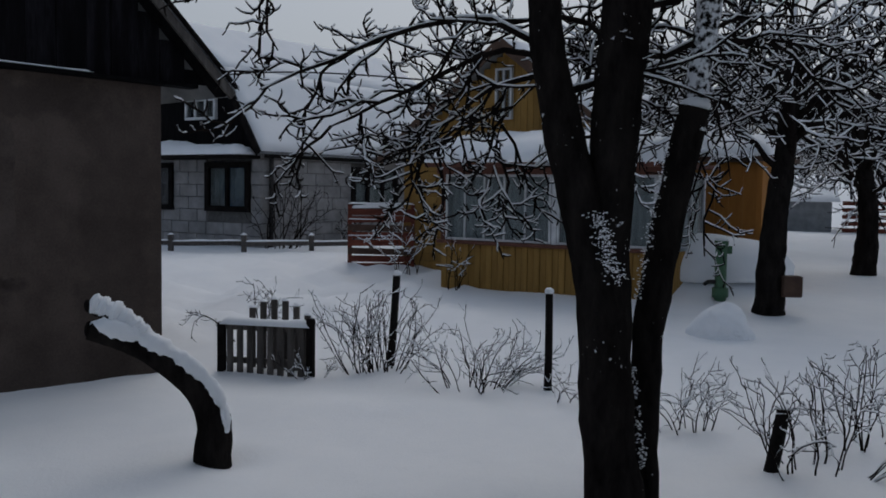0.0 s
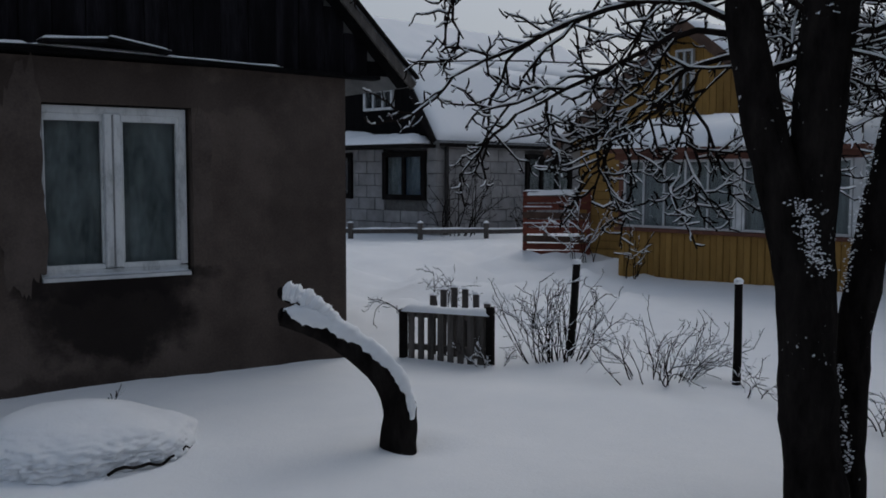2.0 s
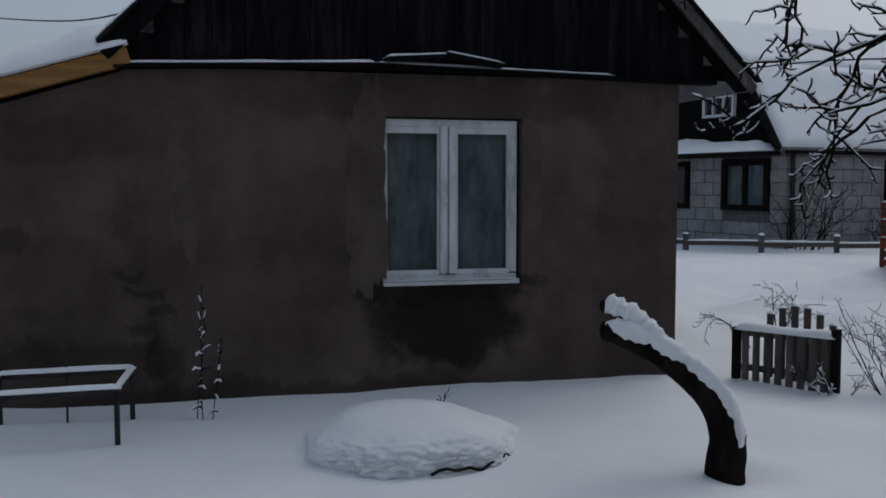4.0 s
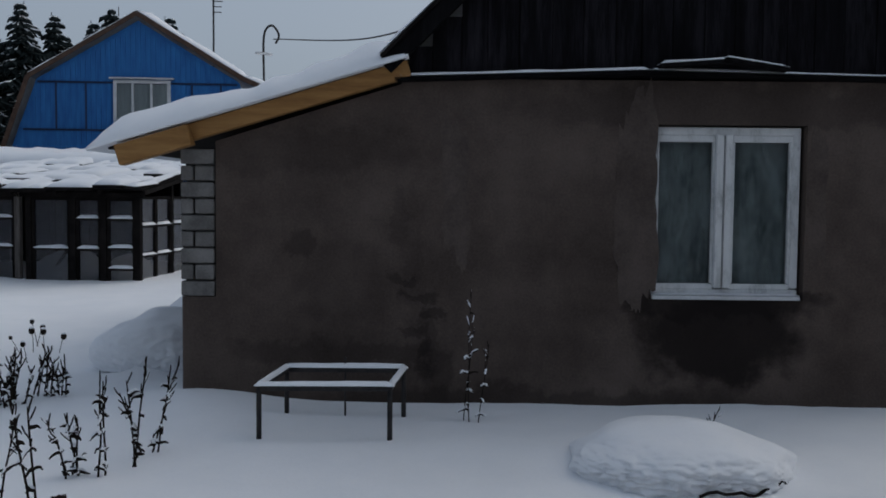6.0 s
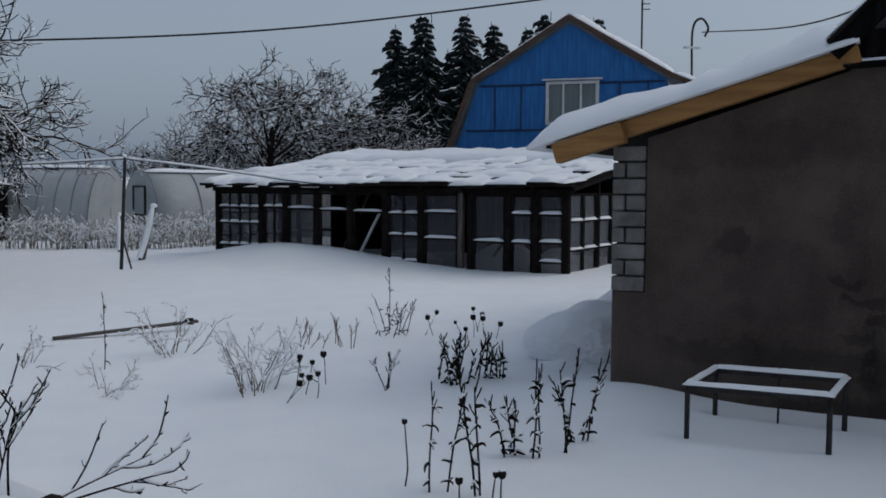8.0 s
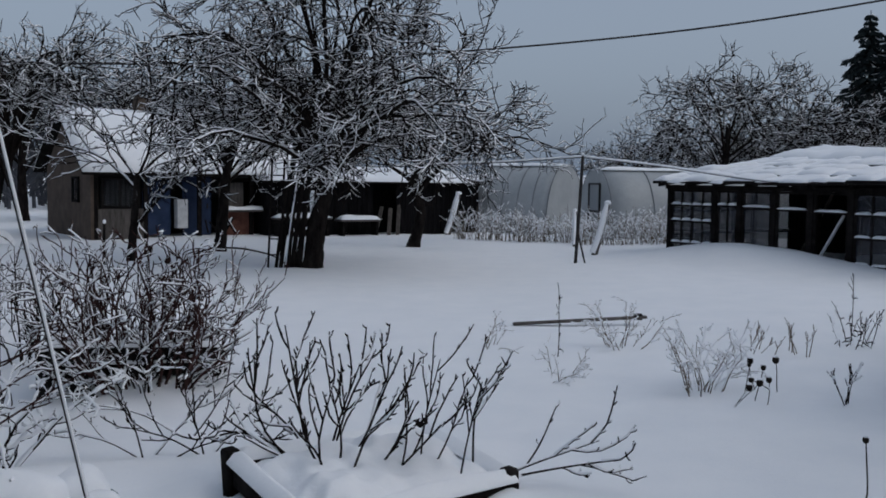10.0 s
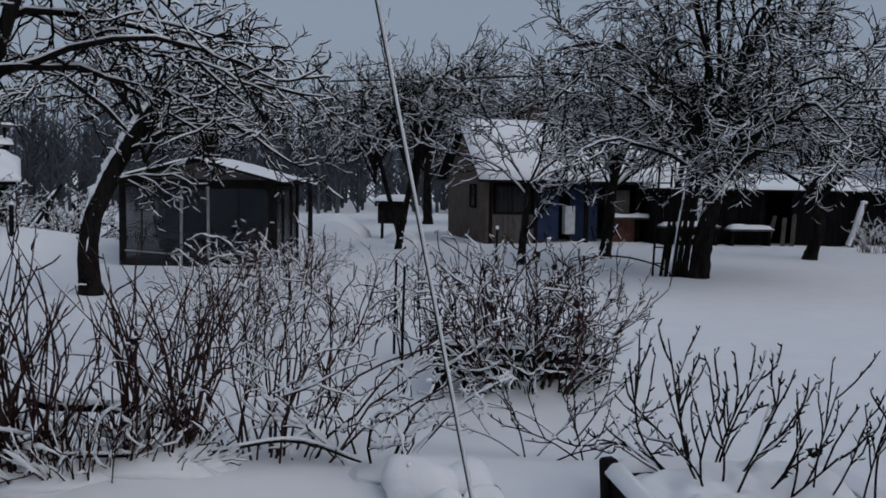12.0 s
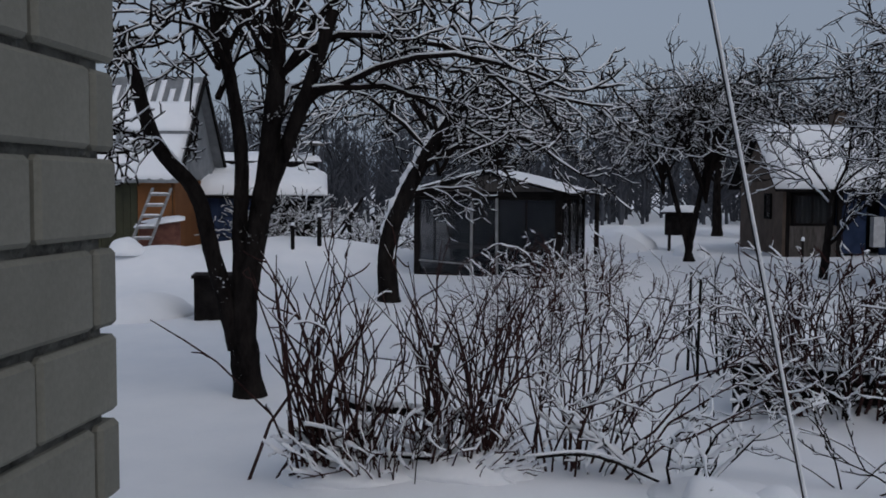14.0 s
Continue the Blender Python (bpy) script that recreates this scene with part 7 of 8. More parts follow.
def build_glass_hut():
    h = thing("glass_hut", pose(-12.9, -14.08, -0.1, 0, 0, 117), "small glazed garden hut with dim panes and snowy roof", "greenhouse")
    L, D, ev = 2.92, 2.4, 1.72
    for x in (0.03, L - 0.03):
        for y in (0.03, D - 0.03):
            part("post", boxes(((x, y, ev / 2), (0.08, 0.08, ev))), BLACKWOOD, h)
    for z in (0.06, ev):
        part("rail", boxes(((L / 2, 0, z), (L, 0.07, 0.1))), BLACKWOOD, h)
    wf = window(h, 0.06, L - 0.06, 0.12, ev - 0.06, 0.02, BLACKWOOD, (2.25,), (), 0.05, 0.06, HUTGLASS, None)
    for q, tilt in ((1.17, 0.01), (1.69, -0.012)):
        part("mullion", beams(((q, -0.015, 0.12), (q + tilt, -0.015, ev - 0.08), 0.05, 0.045)), WEATHERED, wf, "flaked white glazing post")
    part("glazing_bar", beams(((0.1, -0.012, 0.42), (1.17, -0.012, 0.36), 0.03, 0.03)), WEATHERED, wf)
    m1 = Matrix.Translation((L, 0, 0)) @ pose(0, 0, 0, 0, 0, 90)
    window(h, 0.08, D - 0.08, 0.1, ev - 0.05, 0.0, BLACKWOOD, (0.8, 1.6), (), 0.05, 0.06, DIRTYGLASS, None, m=m1)
    m0 = Matrix.Translation((0, 0, 0)) @ pose(0, 0, 0, 0, 0, 90)
    window(h, 0.08, D - 0.08, 0.1, ev - 0.05, 0.0, GREYWOOD, (1.2,), (), 0.05, 0.06, DIRTYGLASS, None, m=m0)
    part("wall", boxes(((L / 2, D, ev / 2), (L, 0.05, ev))), BLACKWOOD, h)
    # black floor added over the snow to keep the hut's inside dim
    part("floor", boxes(((L / 2, D / 2, 0.22), (L - 0.1, D - 0.1, 0.1))), BLACKWOOD, h)
    part("bench", boxes(((L / 2, D - 0.5, 0.6), (L - 0.2, 0.7, 0.08))), GREYWOOD, h)
    bm = bmesh.new()
    prism(bm, [(0, ev), (L, ev), (L / 2, ev + 0.36)], "y", 0.0, 0.05)
    part("gable", bm, GREYWOOD, h)
    for sgn in (-1, 1):
        e, t = (L / 2 + sgn * (L / 2 + 0.2), ev - 0.02), (L / 2, ev + 0.4)
        bm = bmesh.new()
        prism(bm, [e, t, (t[0], t[1] + 0.04), (e[0], e[1] + 0.04)], "y", -0.2, D + 0.2)
        part("roof", bm, BLACKWOOD, h)
        bm = bmesh.new()
        snow_slab(bm, (e[0], -0.2, e[1] + 0.045), (t[0], -0.2, t[1] + 0.045), (t[0], D + 0.2, t[1] + 0.045), (e[0], D + 0.2, e[1] + 0.045), 0.05, sgn, 16, 14)
        part("snow", bm, SNOW, h, "snow on the hut roof")


build_glass_hut()
post(-15.5, -11.6, 1.7, 0.05, "dark post beside the glass hut", (0, 0), BLACKWOOD, 0.06, group="garden posts")


def build_olive_house():
    h = thing("olive_house", pose(-9.5, -20.0, 0, 0, 0, 134), "dark olive and orange house with a corrugated snowy roof", "house")
    x1, D, ev, rz = 1.3, 3.4, 2.0, 4.25
    part("wall", boxes(((-1.6, D / 2, 0.9), (5.8, D, 2.1)), bevel=0), DARKGREEN, h)
    dark_boards(h, -3.6, 0.55, 0, 1.9, -0.03, DARKGREEN)
    part("panel", boxes(((0.93, -0.03, 0.95), (0.74, 0.05, 1.85))), DULLORANGE, h, "orange boarded corner")
    part("panel", boxes(((1.33, D / 2, 0.95), (0.05, D, 1.85))), DULLORANGE, h, "orange boarded end wall")
    bm = bmesh.new()
    prism(bm, [(-0.15, ev - 0.1), (D + 0.15, ev - 0.1), (D / 2, rz - 0.05)], "x", x1 - 0.05, x1 + 0.04)
    part("gable", bm, ROOFTIN, h, "grey sheet-clad gable")
    for sgn in (0, 1):
        e, t = ((-0.35, ev - 0.15), (D / 2, rz)) if not sgn else ((D + 0.35, ev - 0.15), (D / 2, rz))
        bm = bmesh.new()
        k = 46
        xs = [x1 + 0.25 - 5.9 * i / k for i in range(k + 1)]
        rows = []
        for i, x in enumerate(xs):
            o = 0.025 * (i % 2)
            rows.append([bm.verts.new((x, e[0], e[1] + o)), bm.verts.new((x, t[0], t[1] + o)), bm.verts.new((x, t[0], t[1] - 0.04)), bm.verts.new((x, e[0], e[1] - 0.04))])
        for a, b in zip(rows, rows[1:]):
            for q in range(4):
                bm.faces.new((a[q], a[(q + 1) % 4], b[(q + 1) % 4], b[q]))
        part("roof", bm, ROOFTIN, h, "corrugated sheet roof")
        bm = bmesh.new()
        at = lambda g: (e[0] + 0.02 + (t[0] - e[0] - 0.02) * g, e[1] + 0.03 + (t[1] - e[1]) * g)
        for ga, gb in ((0.0, 0.42), (0.45, 0.74)):
            (ya, za), (yb, zb) = at(ga), at(gb)
            snow_slab(bm, (x1 + 0.2, ya, za), (-4.6, ya, za), (-4.6, yb, zb), (x1 + 0.2, yb, zb), 0.045, sgn + ga, 40, 8)
        for i in range(22):
            x, (ya, za), (yb, zb) = x1 + 0.18 - 0.257 * i, at(0.7), at(0.93 + 0.06 * math.sin(i * 2.3))
            snow_slab(bm, (x, ya, za), (x - 0.13, ya, za), (x - 0.13, yb, zb), (x, yb, zb), 0.03, i, 3, 8)
        part("snow", bm, SNOW, h, "thin snow on the corrugations")
        part("barge_board", beams(((x1 + 0.27, e[0], e[1]), (x1 + 0.27, t[0], t[1]), 0.04, 0.14)), BLACKWOOD, h)


build_olive_house()
lad = thing("ladder", Matrix.Translation((-9.0, -17.9, 0.35)) @ pose(0, 0, 0, 0, 0, 152), "white ladder leaning by the orange wall", "ladder")
for x in (0, 0.36):
    part("rail", beams(((x - 0.22, 0, 0), (x + 0.3, 0.45, 1.35), 0.045, 0.045)), WEATHERED, lad)
for k in range(6):
    f = 0.1 + 0.16 * k
    a = Vector((-0.22 + 0.52 * f, 0.45 * f - 0.03, 1.35 * f))
    part("rung", beams((a, a + Vector((0.36, 0, 0)), 0.05, 0.045)), WEATHERED, lad)
    bm = bmesh.new()
    q, o, u = a + Vector((0.36, 0, 0)), Vector((0, 0.035, 0)), Vector((0, 0, 0.024))
    snow_slab(bm, a - o + u, q - o + u, q + o + u, a + o + u, 0.035, k, 8, 3)
    part("snow", bm, SNOW, lad)
bx = thing("roofed_box", Matrix.Translation((-9.7, -18.3, 0.3)) @ pose(0, 0, 0, 0, 0, 150), "low brown hutch with a snowy lid", "hutch")
part("body", boxes(((0, 0, 0.3), (0.8, 0.6, 0.8))), RUST, bx)
bm = bmesh.new()
snow_slab(bm, (-0.5, -0.4, 0.6), (0.5, -0.4, 0.75), (0.5, 0.4, 0.8), (-0.5, 0.4, 0.65), 0.07, 2, 8, 6)
part("snow", bm, SNOW, bx)
snow_heap(-8.4, -17.2, 0.33, 0.3, 0.25, 0, "snow-capped dark bush stump", 12, True)


def build_low_shed():
    h = thing("low_shed", pose(-11.9, -20.6, 0, 0, 0, 145), "low dark blue lean-to with overhanging snow", "shed")
    part("wall", boxes(((0.85, 0.9, 0.75), (1.7, 1.8, 1.6)), bevel=0), NAVY, h)
    dark_boards(h, 0.0, 1.3, 0, 1.5, -0.04, NAVY)
    dark_boards(h, 1.3, 2.75, 0, 1.4, -0.06, DARKWOOD, 0.12)
    part("wall", boxes(((2.1, 0.9, 0.7), (1.3, 1.7, 1.4)), bevel=0), DARKWOOD, h)
    part("roof", beams(((1.4, -0.3, 1.5), (1.4, 2.2, 2.15), 3.2, 0.06)), BLACKWOOD, h)
    bm = bmesh.new()
    snow_slab(bm, (-0.25, -0.35, 1.54), (3.05, -0.35, 1.54), (3.15, 2.2, 2.05), (-0.25, 2.2, 2.2), 0.3, 5, 40, 20)
    part("snow", bm, SNOW, h, "deep snow on the lean-to")
    part("roof", boxes(((1.3, 3.0, 2.35), (3.2, 1.6, 0.12))), BLACKWOOD, h, "dark scalloped roof edge behind")
    bm = bmesh.new()
    snow_slab(bm, (-0.4, 2.1, 2.42), (3.0, 2.1, 2.42), (3.0, 3.8, 2.6), (-0.4, 3.8, 2.6), 0.12, 6, 16, 6)
    part("snow", bm, SNOW, h)


build_low_shed()
pm = thing("feeder_pole", Matrix.Translation((-15.6, -21.0, 0)), "thin pole with a flat snowy feeder board", "pole")
rod("shaft", [(0, 0, 0), (0, 0, 2.85)], 0.035, BLACKWOOD, pm, 6)
part("board", boxes(((0.05, -0.05, 2.88), (0.6, 0.4, 0.05))), GREYWOOD, pm)
bm = bmesh.new()
snow_slab(bm, (-0.25, -0.25, 2.91), (0.35, -0.25, 2.91), (0.35, 0.15, 2.91), (-0.25, 0.15, 2.91), 0.06, 1, 6, 5)
part("snow", bm, SNOW, pm)
for i, (x, y, h, w) in enumerate(((-13.2, -18.2, 1.5, 2.2), (-14.6, -17.4, 1.3, 2.2), (-12.3, -18.8, 1.2, 1.4), (-16.5, -16.5, 1.1, 2.0))):
    bush(x, y, "snow-laden tangle of bare branches", 30, h, w, 130 + i, spread=0.7, arch=-0.14, r=0.016, twig_len=0.45, thick=0.007, share=0.7, wiggle=0.2, group="snowy thickets")
post(-12.55, -16.7, 0.62, 0.05, "short black post capped with snow", cap=0.08, group="short posts")
post(-12.0, -16.9, 0.5, 0.045, "short black post capped with snow", cap=0.08, group="short posts")
ch = thing("crate", Matrix.Translation(on(-6.75, -11.25, -0.1)) @ pose(0, 0, 0, 0, 0, 145), "dark crate topped with snow behind the tree", "crate")
part("body", boxes(((0, 0, 0.33), (0.52, 0.5, 0.66)), bevel=0.015), BLACKWOOD, ch)
part("lid", boxes(((0, 0, 0.67), (0.58, 0.56, 0.04))), BLACKWOOD, ch)
snow_heap(-6.1, -12.1, 0.8, 0.5, 0.32, 20, "snow heap beside the crate", 15)
fs = thing("grey_shed", pose(11.2, 32.0, 0.3, 0, 0, -18), "far grey shed with a snowy roof", "shed")
part("wall", boxes(((0.8, 1.0, 0.5), (1.7, 2.0, 1.3)), bevel=0), ROOFTIN, fs)
bm = bmesh.new()
snow_slab(bm, (-0.2, -0.2, 1.16), (1.9, -0.2, 1.16), (1.9, 2.2, 1.7), (-0.2, 2.2, 1.7), 0.14, 5, 10, 8)
part("snow", bm, SNOW, fs)
wpile = thing("wood_stack", pose(13.1, 31.3, 0.4, 0, 0, -18), "far stack of reddish boards", "wood stack")
for k in range(5):
    part("plank", boxes(((0.6, 0, 0.15 + 0.22 * k), (1.3, 0.4, 0.13))), REDWOOD, wpile)


# ---- beds and shrubs by the house ----
def build_bed():
    t = thing("raised_bed", Matrix(), "raised bed of blackened timbers heaped with snow", "raised bed")
    c = [Vector((-4.69, -1.55, 0.17)), Vector((-4.07, -1.0, 0.07)), Vector((-4.88, -0.14, 0.08)), Vector((-5.5, -0.69, 0.15))]
    for i, (p, q) in enumerate(zip(c, c[1:] + c[:1])):
        part("timber", beams((p + Vector((0, 0, 0.03)), q + Vector((0, 0, 0.03)), 0.06, 0.14, 0.01)), BLACKWOOD, t)
        d = (q - p).normalized()
        n, up = Vector((-d.y, d.x, 0)) * 0.062, Vector((0, 0, 0.085))
        bm = bmesh.new()
        snow_slab(bm, p - n + up, q - n + up, q + n + up, p + n + up, 0.1, i * 3, 60, 12)
        part("snow", bm, SNOW, t, "round roll of snow on the timber")
    mid = sum(c, Vector()) / 4
    f = [p.lerp(mid, 0.06) + Vector((0, 0, 0.02)) for p in c]
    bm = bmesh.new()
    snow_slab(bm, f[0], f[1], f[2], f[3], 0.13, 77, 60, 60)
    for v in bm.verts:
        if v.co.z > 0.1:
            v.co.z += 0.12 * max(0.0, noise.noise((v.co.x * 3.1, v.co.y * 3.1, 4.0))) + 0.05 * noise.noise((v.co.x * 8, v.co.y * 8, 2.0))
    part("snow", bm, SNOW, t, "snow filling the bed")
    for p in c:
        part("post", beams(((p.x, p.y, p.z - 0.3), (p.x + 0.02, p.y - 0.02, p.z + 0.15), 0.085, 0.08, 0.012)), BLACKWOOD, t)


build_bed()


def shoots(x, y, label, stems, seed, r=0.008, dz=0.1):
    """A pruned shrub: few crooked stems with upright shoots."""
    t = thing("pruned_shrub", Matrix.Translation(on(x, y, -0.05)), label, "bush", "pruned shrubs")
    br = Branches(seed)
    for pts in stems:
        p = smooth_line(pts, 8)
        br.add(p, r, r * 0.6)
        br.sprout(p[2:], r, r * 0.6, 0, [(4, 0.3, 0.55, 0.13, (0, 0, 0.25), r * 0.6), (4, 0.035, 0.9, 0.15, (0, 0, 0.3), r * 0.55)])
    part("crown", br.bark("crown", 5), TWIG, t)
    tagged(part("snow", br.snow("snow", 0.004, 0.6, 0.6), SNOW, t, "snow caught on the shoots"), kind="stuff")


shoots(-4.9, -1.15, "pruned bare shrub with budded upright shoots", [
    [(0, 0, 0), (-0.05, -0.15, 0.25), (-0.1, -0.4, 0.45)], [(0, 0, 0), (0.05, -0.1, 0.4), (0.0, -0.2, 0.85)], [(0, 0, 0), (0.05, 0.1, 0.35), (0.0, 0.2, 0.65)],
    [(0, 0.05, 0), (0.05, 0.25, 0.3), (0.05, 0.35, 0.6)], [(0.02, 0, 0), (0.1, -0.25, 0.25), (0.1, -0.5, 0.3)], [(0.1, 0, 0), (0.1, -0.3, 0.35), (0.05, -0.35, 0.7)], [(0.1, 0.1, 0), (0.2, 0.15, 0.3), (0.2, 0.1, 0.55)],
    [(-0.1, 0, 0), (-0.2, 0.1, 0.4), (-0.2, 0.25, 0.7)], [(0.1, 0.2, 0), (0.15, 0.4, 0.25), (0.1, 0.5, 0.5)]], 140, 0.0075)
shoots(-4.65, -0.98, "crooked budded stems in the snowy bed", [
    [(0, 0, 0), (-0.05, -0.2, 0.3), (-0.2, -0.3, 0.6)], [(0, 0, 0), (0.0, 0.12, 0.35), (-0.05, 0.3, 0.55)], [(0.05, 0, 0), (0.1, -0.1, 0.3), (0.0, -0.05, 0.62)], [(-0.05, 0.1, 0), (-0.1, 0.3, 0.2), (-0.1, 0.5, 0.42)], [(0, -0.1, 0), (-0.1, -0.35, 0.2), (-0.15, -0.6, 0.34)]], 144, 0.0075)
shoots(-4.85, -0.62, "bare shrub shoots rising from the bed", [
    [(0, 0, 0), (0.05, 0.15, 0.3), (0.05, 0.25, 0.62)], [(0, 0, 0), (0.0, 0.02, 0.35), (0.0, 0.1, 0.7)], [(0.05, 0.2, 0), (0.05, 0.25, 0.3), (0.05, 0.32, 0.6)]], 141, 0.006)
shoots(-4.95, -0.25, "low bare branch arching over the bed", [
    [(0, 0, 0.05), (0.0, 0.2, 0.15), (-0.05, 0.55, 0.28)], [(0, 0.1, 0.08), (0, 0.35, 0.14), (0, 0.65, 0.2)], [(0, -0.1, 0), (0, -0.1, 0.35), (0, -0.06, 0.55)]], 142, 0.007)
shoots(-6.0, -2.3, "low bare twigs in the snow", [[(0, 0, 0), (0.1, -0.3, 0.2), (0.2, -0.6, 0.25)], [(0, 0, 0), (0.1, 0.2, 0.25), (0.1, 0.3, 0.45)]], 143, 0.006)

shoots(-5.48, -1.98, "low bare twigs by the bed edge, tipped with snow", [[(0, 0, 0), (0.1, -0.2, 0.15), (0.15, -0.45, 0.22)], [(0, 0, 0), (-0.1, 0.15, 0.2), (-0.1, 0.3, 0.36)], [(0.05, 0, 0), (0.05, -0.05, 0.2), (0.1, -0.1, 0.4)], [(0, 0.1, 0), (0.05, 0.3, 0.12), (0.1, 0.5, 0.2)]], 146, 0.006)
shoots(-5.46, -2.35, "low bare twigs by the bed edge, tipped with snow", [[(0, 0, 0), (0.1, -0.2, 0.15), (0.15, -0.45, 0.22)], [(0, 0, 0), (-0.1, 0.15, 0.2), (-0.1, 0.3, 0.36)], [(0.05, 0, 0), (0.05, -0.05, 0.2), (0.1, -0.1, 0.4)], [(0, 0.1, 0), (0.05, 0.3, 0.12), (0.1, 0.5, 0.2)]], 148, 0.006)


def build_bed_rails(name, label, rails, posts, tk=0.06):
    t = thing(name, Matrix(), label, "raised bed")
    for p, q in rails:
        p, q = Vector(p), Vector(q)
        part("timber", beams((p, q, tk * 0.8, tk, 0.01)), BLACKWOOD, t)
        d = (q - p).normalized()
        n, up = Vector((-d.y, d.x, 0)) * tk * 0.5, Vector((0, 0, tk * 0.51))
        bm = bmesh.new()
        snow_slab(bm, p - n + up, q - n + up, q + n + up, p + n + up, 0.05, p.x * 3, 24, 4)
        part("snow", bm, SNOW, t)
    for x, y, z in posts:
        part("post", boxes(((x, y, z / 2 - 0.05), (0.1, 0.1, z + 0.1))), BLACKWOOD, t)


build_bed_rails("raised_bed", "low timber bed edge under the currant bush", [((-6.75, -3.65, 0.36), (-7.35, -2.6, 0.3)), ((-6.77, -3.66, 0.22), (-7.37, -2.6, 0.18)), ((-6.75, -3.65, 0.36), (-7.7, -4.1, 0.34)), ((-7.35, -2.6, 0.28), (-8.1, -3.0, 0.28))], [(-6.73, -3.7, 0.42), (-6.82, -3.48, 0.36), (-7.1, -3.06, 0.32), (-7.36, -2.58, 0.34)], 0.1)
build_bed_rails("raised_bed", "dark timber edge hidden among the raspberry canes", [((-3.61, -4.45, 0.42), (-4.12, -4.0, 0.36)), ((-3.61, -4.45, 0.42), (-3.63, -4.69, 0.43))], [(-3.61, -4.45, 0.3), (-4.12, -4.00, 0.3)], 0.04)
ep = thing("bed_pole", Matrix(), "bent pole edging the raspberry bed, lined with snow", "pole")
rod("pole", [(-3.15, -4.5, 0.1), (-3.5, -4.2, 0.2), (-3.95, -3.75, 0.17), (-4.35, -3.35, 0.22), (-4.7, -3.1, 0.05)], 0.008, BARK, ep, 6, 20)
rod("snow", [(-3.2, -4.45, 0.13), (-3.5, -4.2, 0.22), (-3.95, -3.75, 0.19), (-4.35, -3.35, 0.24), (-4.65, -3.15, 0.1)], 0.009, SNOW, ep, 6, 30)
for i, (x, y, n, w, d, hh) in enumerate(((-3.4, -4.4, 40, 0.9, 0.6, 1.4), (-3.95, -3.95, 44, 0.9, 0.6, 1.42), (-3.68, -4.17, 120, 1.9, 0.9, 0.45))):
    bush(x, y, "dense brown raspberry canes in the snowy bed", n, hh, w, 150 + i, STEM, depth=d, spread=0.14 if hh > 1 else 0.35, arch=0.0, twigs=2, r=0.0095 if hh > 1 else 0.008, twig_len=0.22, thick=0.004 if hh > 1 else 0.008, turn=2.4, share=0.3 if hh > 1 else 0.75, name="raspberry_canes", group="raspberry canes", wiggle=0.15, third=False)
bush(-4.6, -3.75, "big snowy currant bush with fanning stems", 32, 1.4, 1.6, 160, STEM, depth=1.2, spread=0.7, twigs=5, r=0.0092, twig_len=0.32, thick=0.004, turn=2.3, share=0.65, group="currant bushes", wiggle=0.15)
lc = thing("leaning_canes", Matrix.Translation(on(-3.2, -4.75, -0.05)), "long crossed dead canes leaning over the raspberry bed", "bush")
lb = Branches(190)
for x0, y0, dx, dy, zz in ((0.1, -0.1, -0.25, 0.25, 1.35), (-0.1, 0.1, 0.12, -0.15, 1.3), (0.0, 0.0, -0.35, 0.35, 1.1), (-0.3, 0.25, 0.1, -0.05, 1.45)):
    q = lb.stroke((x0, y0, 0), (dx, dy, zz), (dx * dx + dy * dy + zz * zz) ** 0.5, 8, 0.08, (0, 0, -0.05))
    lb.add(q, 0.011, 0.006)
    lb.sprout(q[3:], 0.008, 0.005, 0, [(4, 0.16, 0.7, 0.15, (0, 0, 0.1), 0.0045)])
part("cane", lb.bark("cane", 5), STEM, lc)
tagged(part("snow", lb.snow("snow", 0.003, 0.5, 0.6), SNOW, lc, "snow caught on the stems"), kind="stuff")
bush(-4.9, -3.1, "low snow-laden bush stems by the path", 9, 0.8, 1.2, 161, TWIG, spread=0.9, arch=-0.12, twigs=5, r=0.011, twig_len=0.25, thick=0.009, share=0.95, group="currant bushes", wiggle=0.16)
bush(-7.0, -3.05, "low twigs matted with snow over the bed edge", 46, 0.55, 1.9, 164, TWIG, depth=0.9, spread=0.5, arch=-0.1, twigs=5, r=0.008, twig_len=0.22, thick=0.006, turn=2.1, share=0.9, group="currant bushes", wiggle=0.2, third=False)
bush(-7.1, -3.05, "currant bush in a timber bed, furred with snow", 62, 1.2, 1.6, 162, STEM, depth=1.2, spread=0.5, twigs=6, r=0.0105, twig_len=0.28, thick=0.0045, turn=2.0, share=0.65, group="currant bushes", wiggle=0.16)
bush(-8.2, -4.6, "bare currant stems behind the bed", 22, 1.1, 1.5, 163, TWIG, spread=0.35, twigs=5, r=0.01, twig_len=0.25, thick=0.004, share=0.7, group="currant bushes", wiggle=0.15)
for i, (x, y) in enumerate(((-6.6, -5.9), (-8.0, -7.0), (-9.6, -8.0), (-11.4, -9.0), (-13.0, -9.8), (-9.2, -6.2))):
    bush(x, y, "row of bare bushes powdered with snow", 20, 1.0, 2.0, 170 + i, STEM, depth=1.3, spread=0.45, twigs=4, r=0.0085, twig_len=0.32, thick=0.005, turn=2.4, share=0.65, group="bush row", wiggle=0.15)
for x, y, h in ((-7.6, -4.6, 0.95), (-8.1, -5.0, 0.95), (-8.7, -4.2, 1.25)):
    post(x, y, h, 0.014, "thin dark stake among the bushes", (0.02, 0.03), BLACKWOOD, 0.04, "stake", "stakes")
ar = thing("arched_cane", Matrix(), "long bramble cane arching over the snow", "bush")
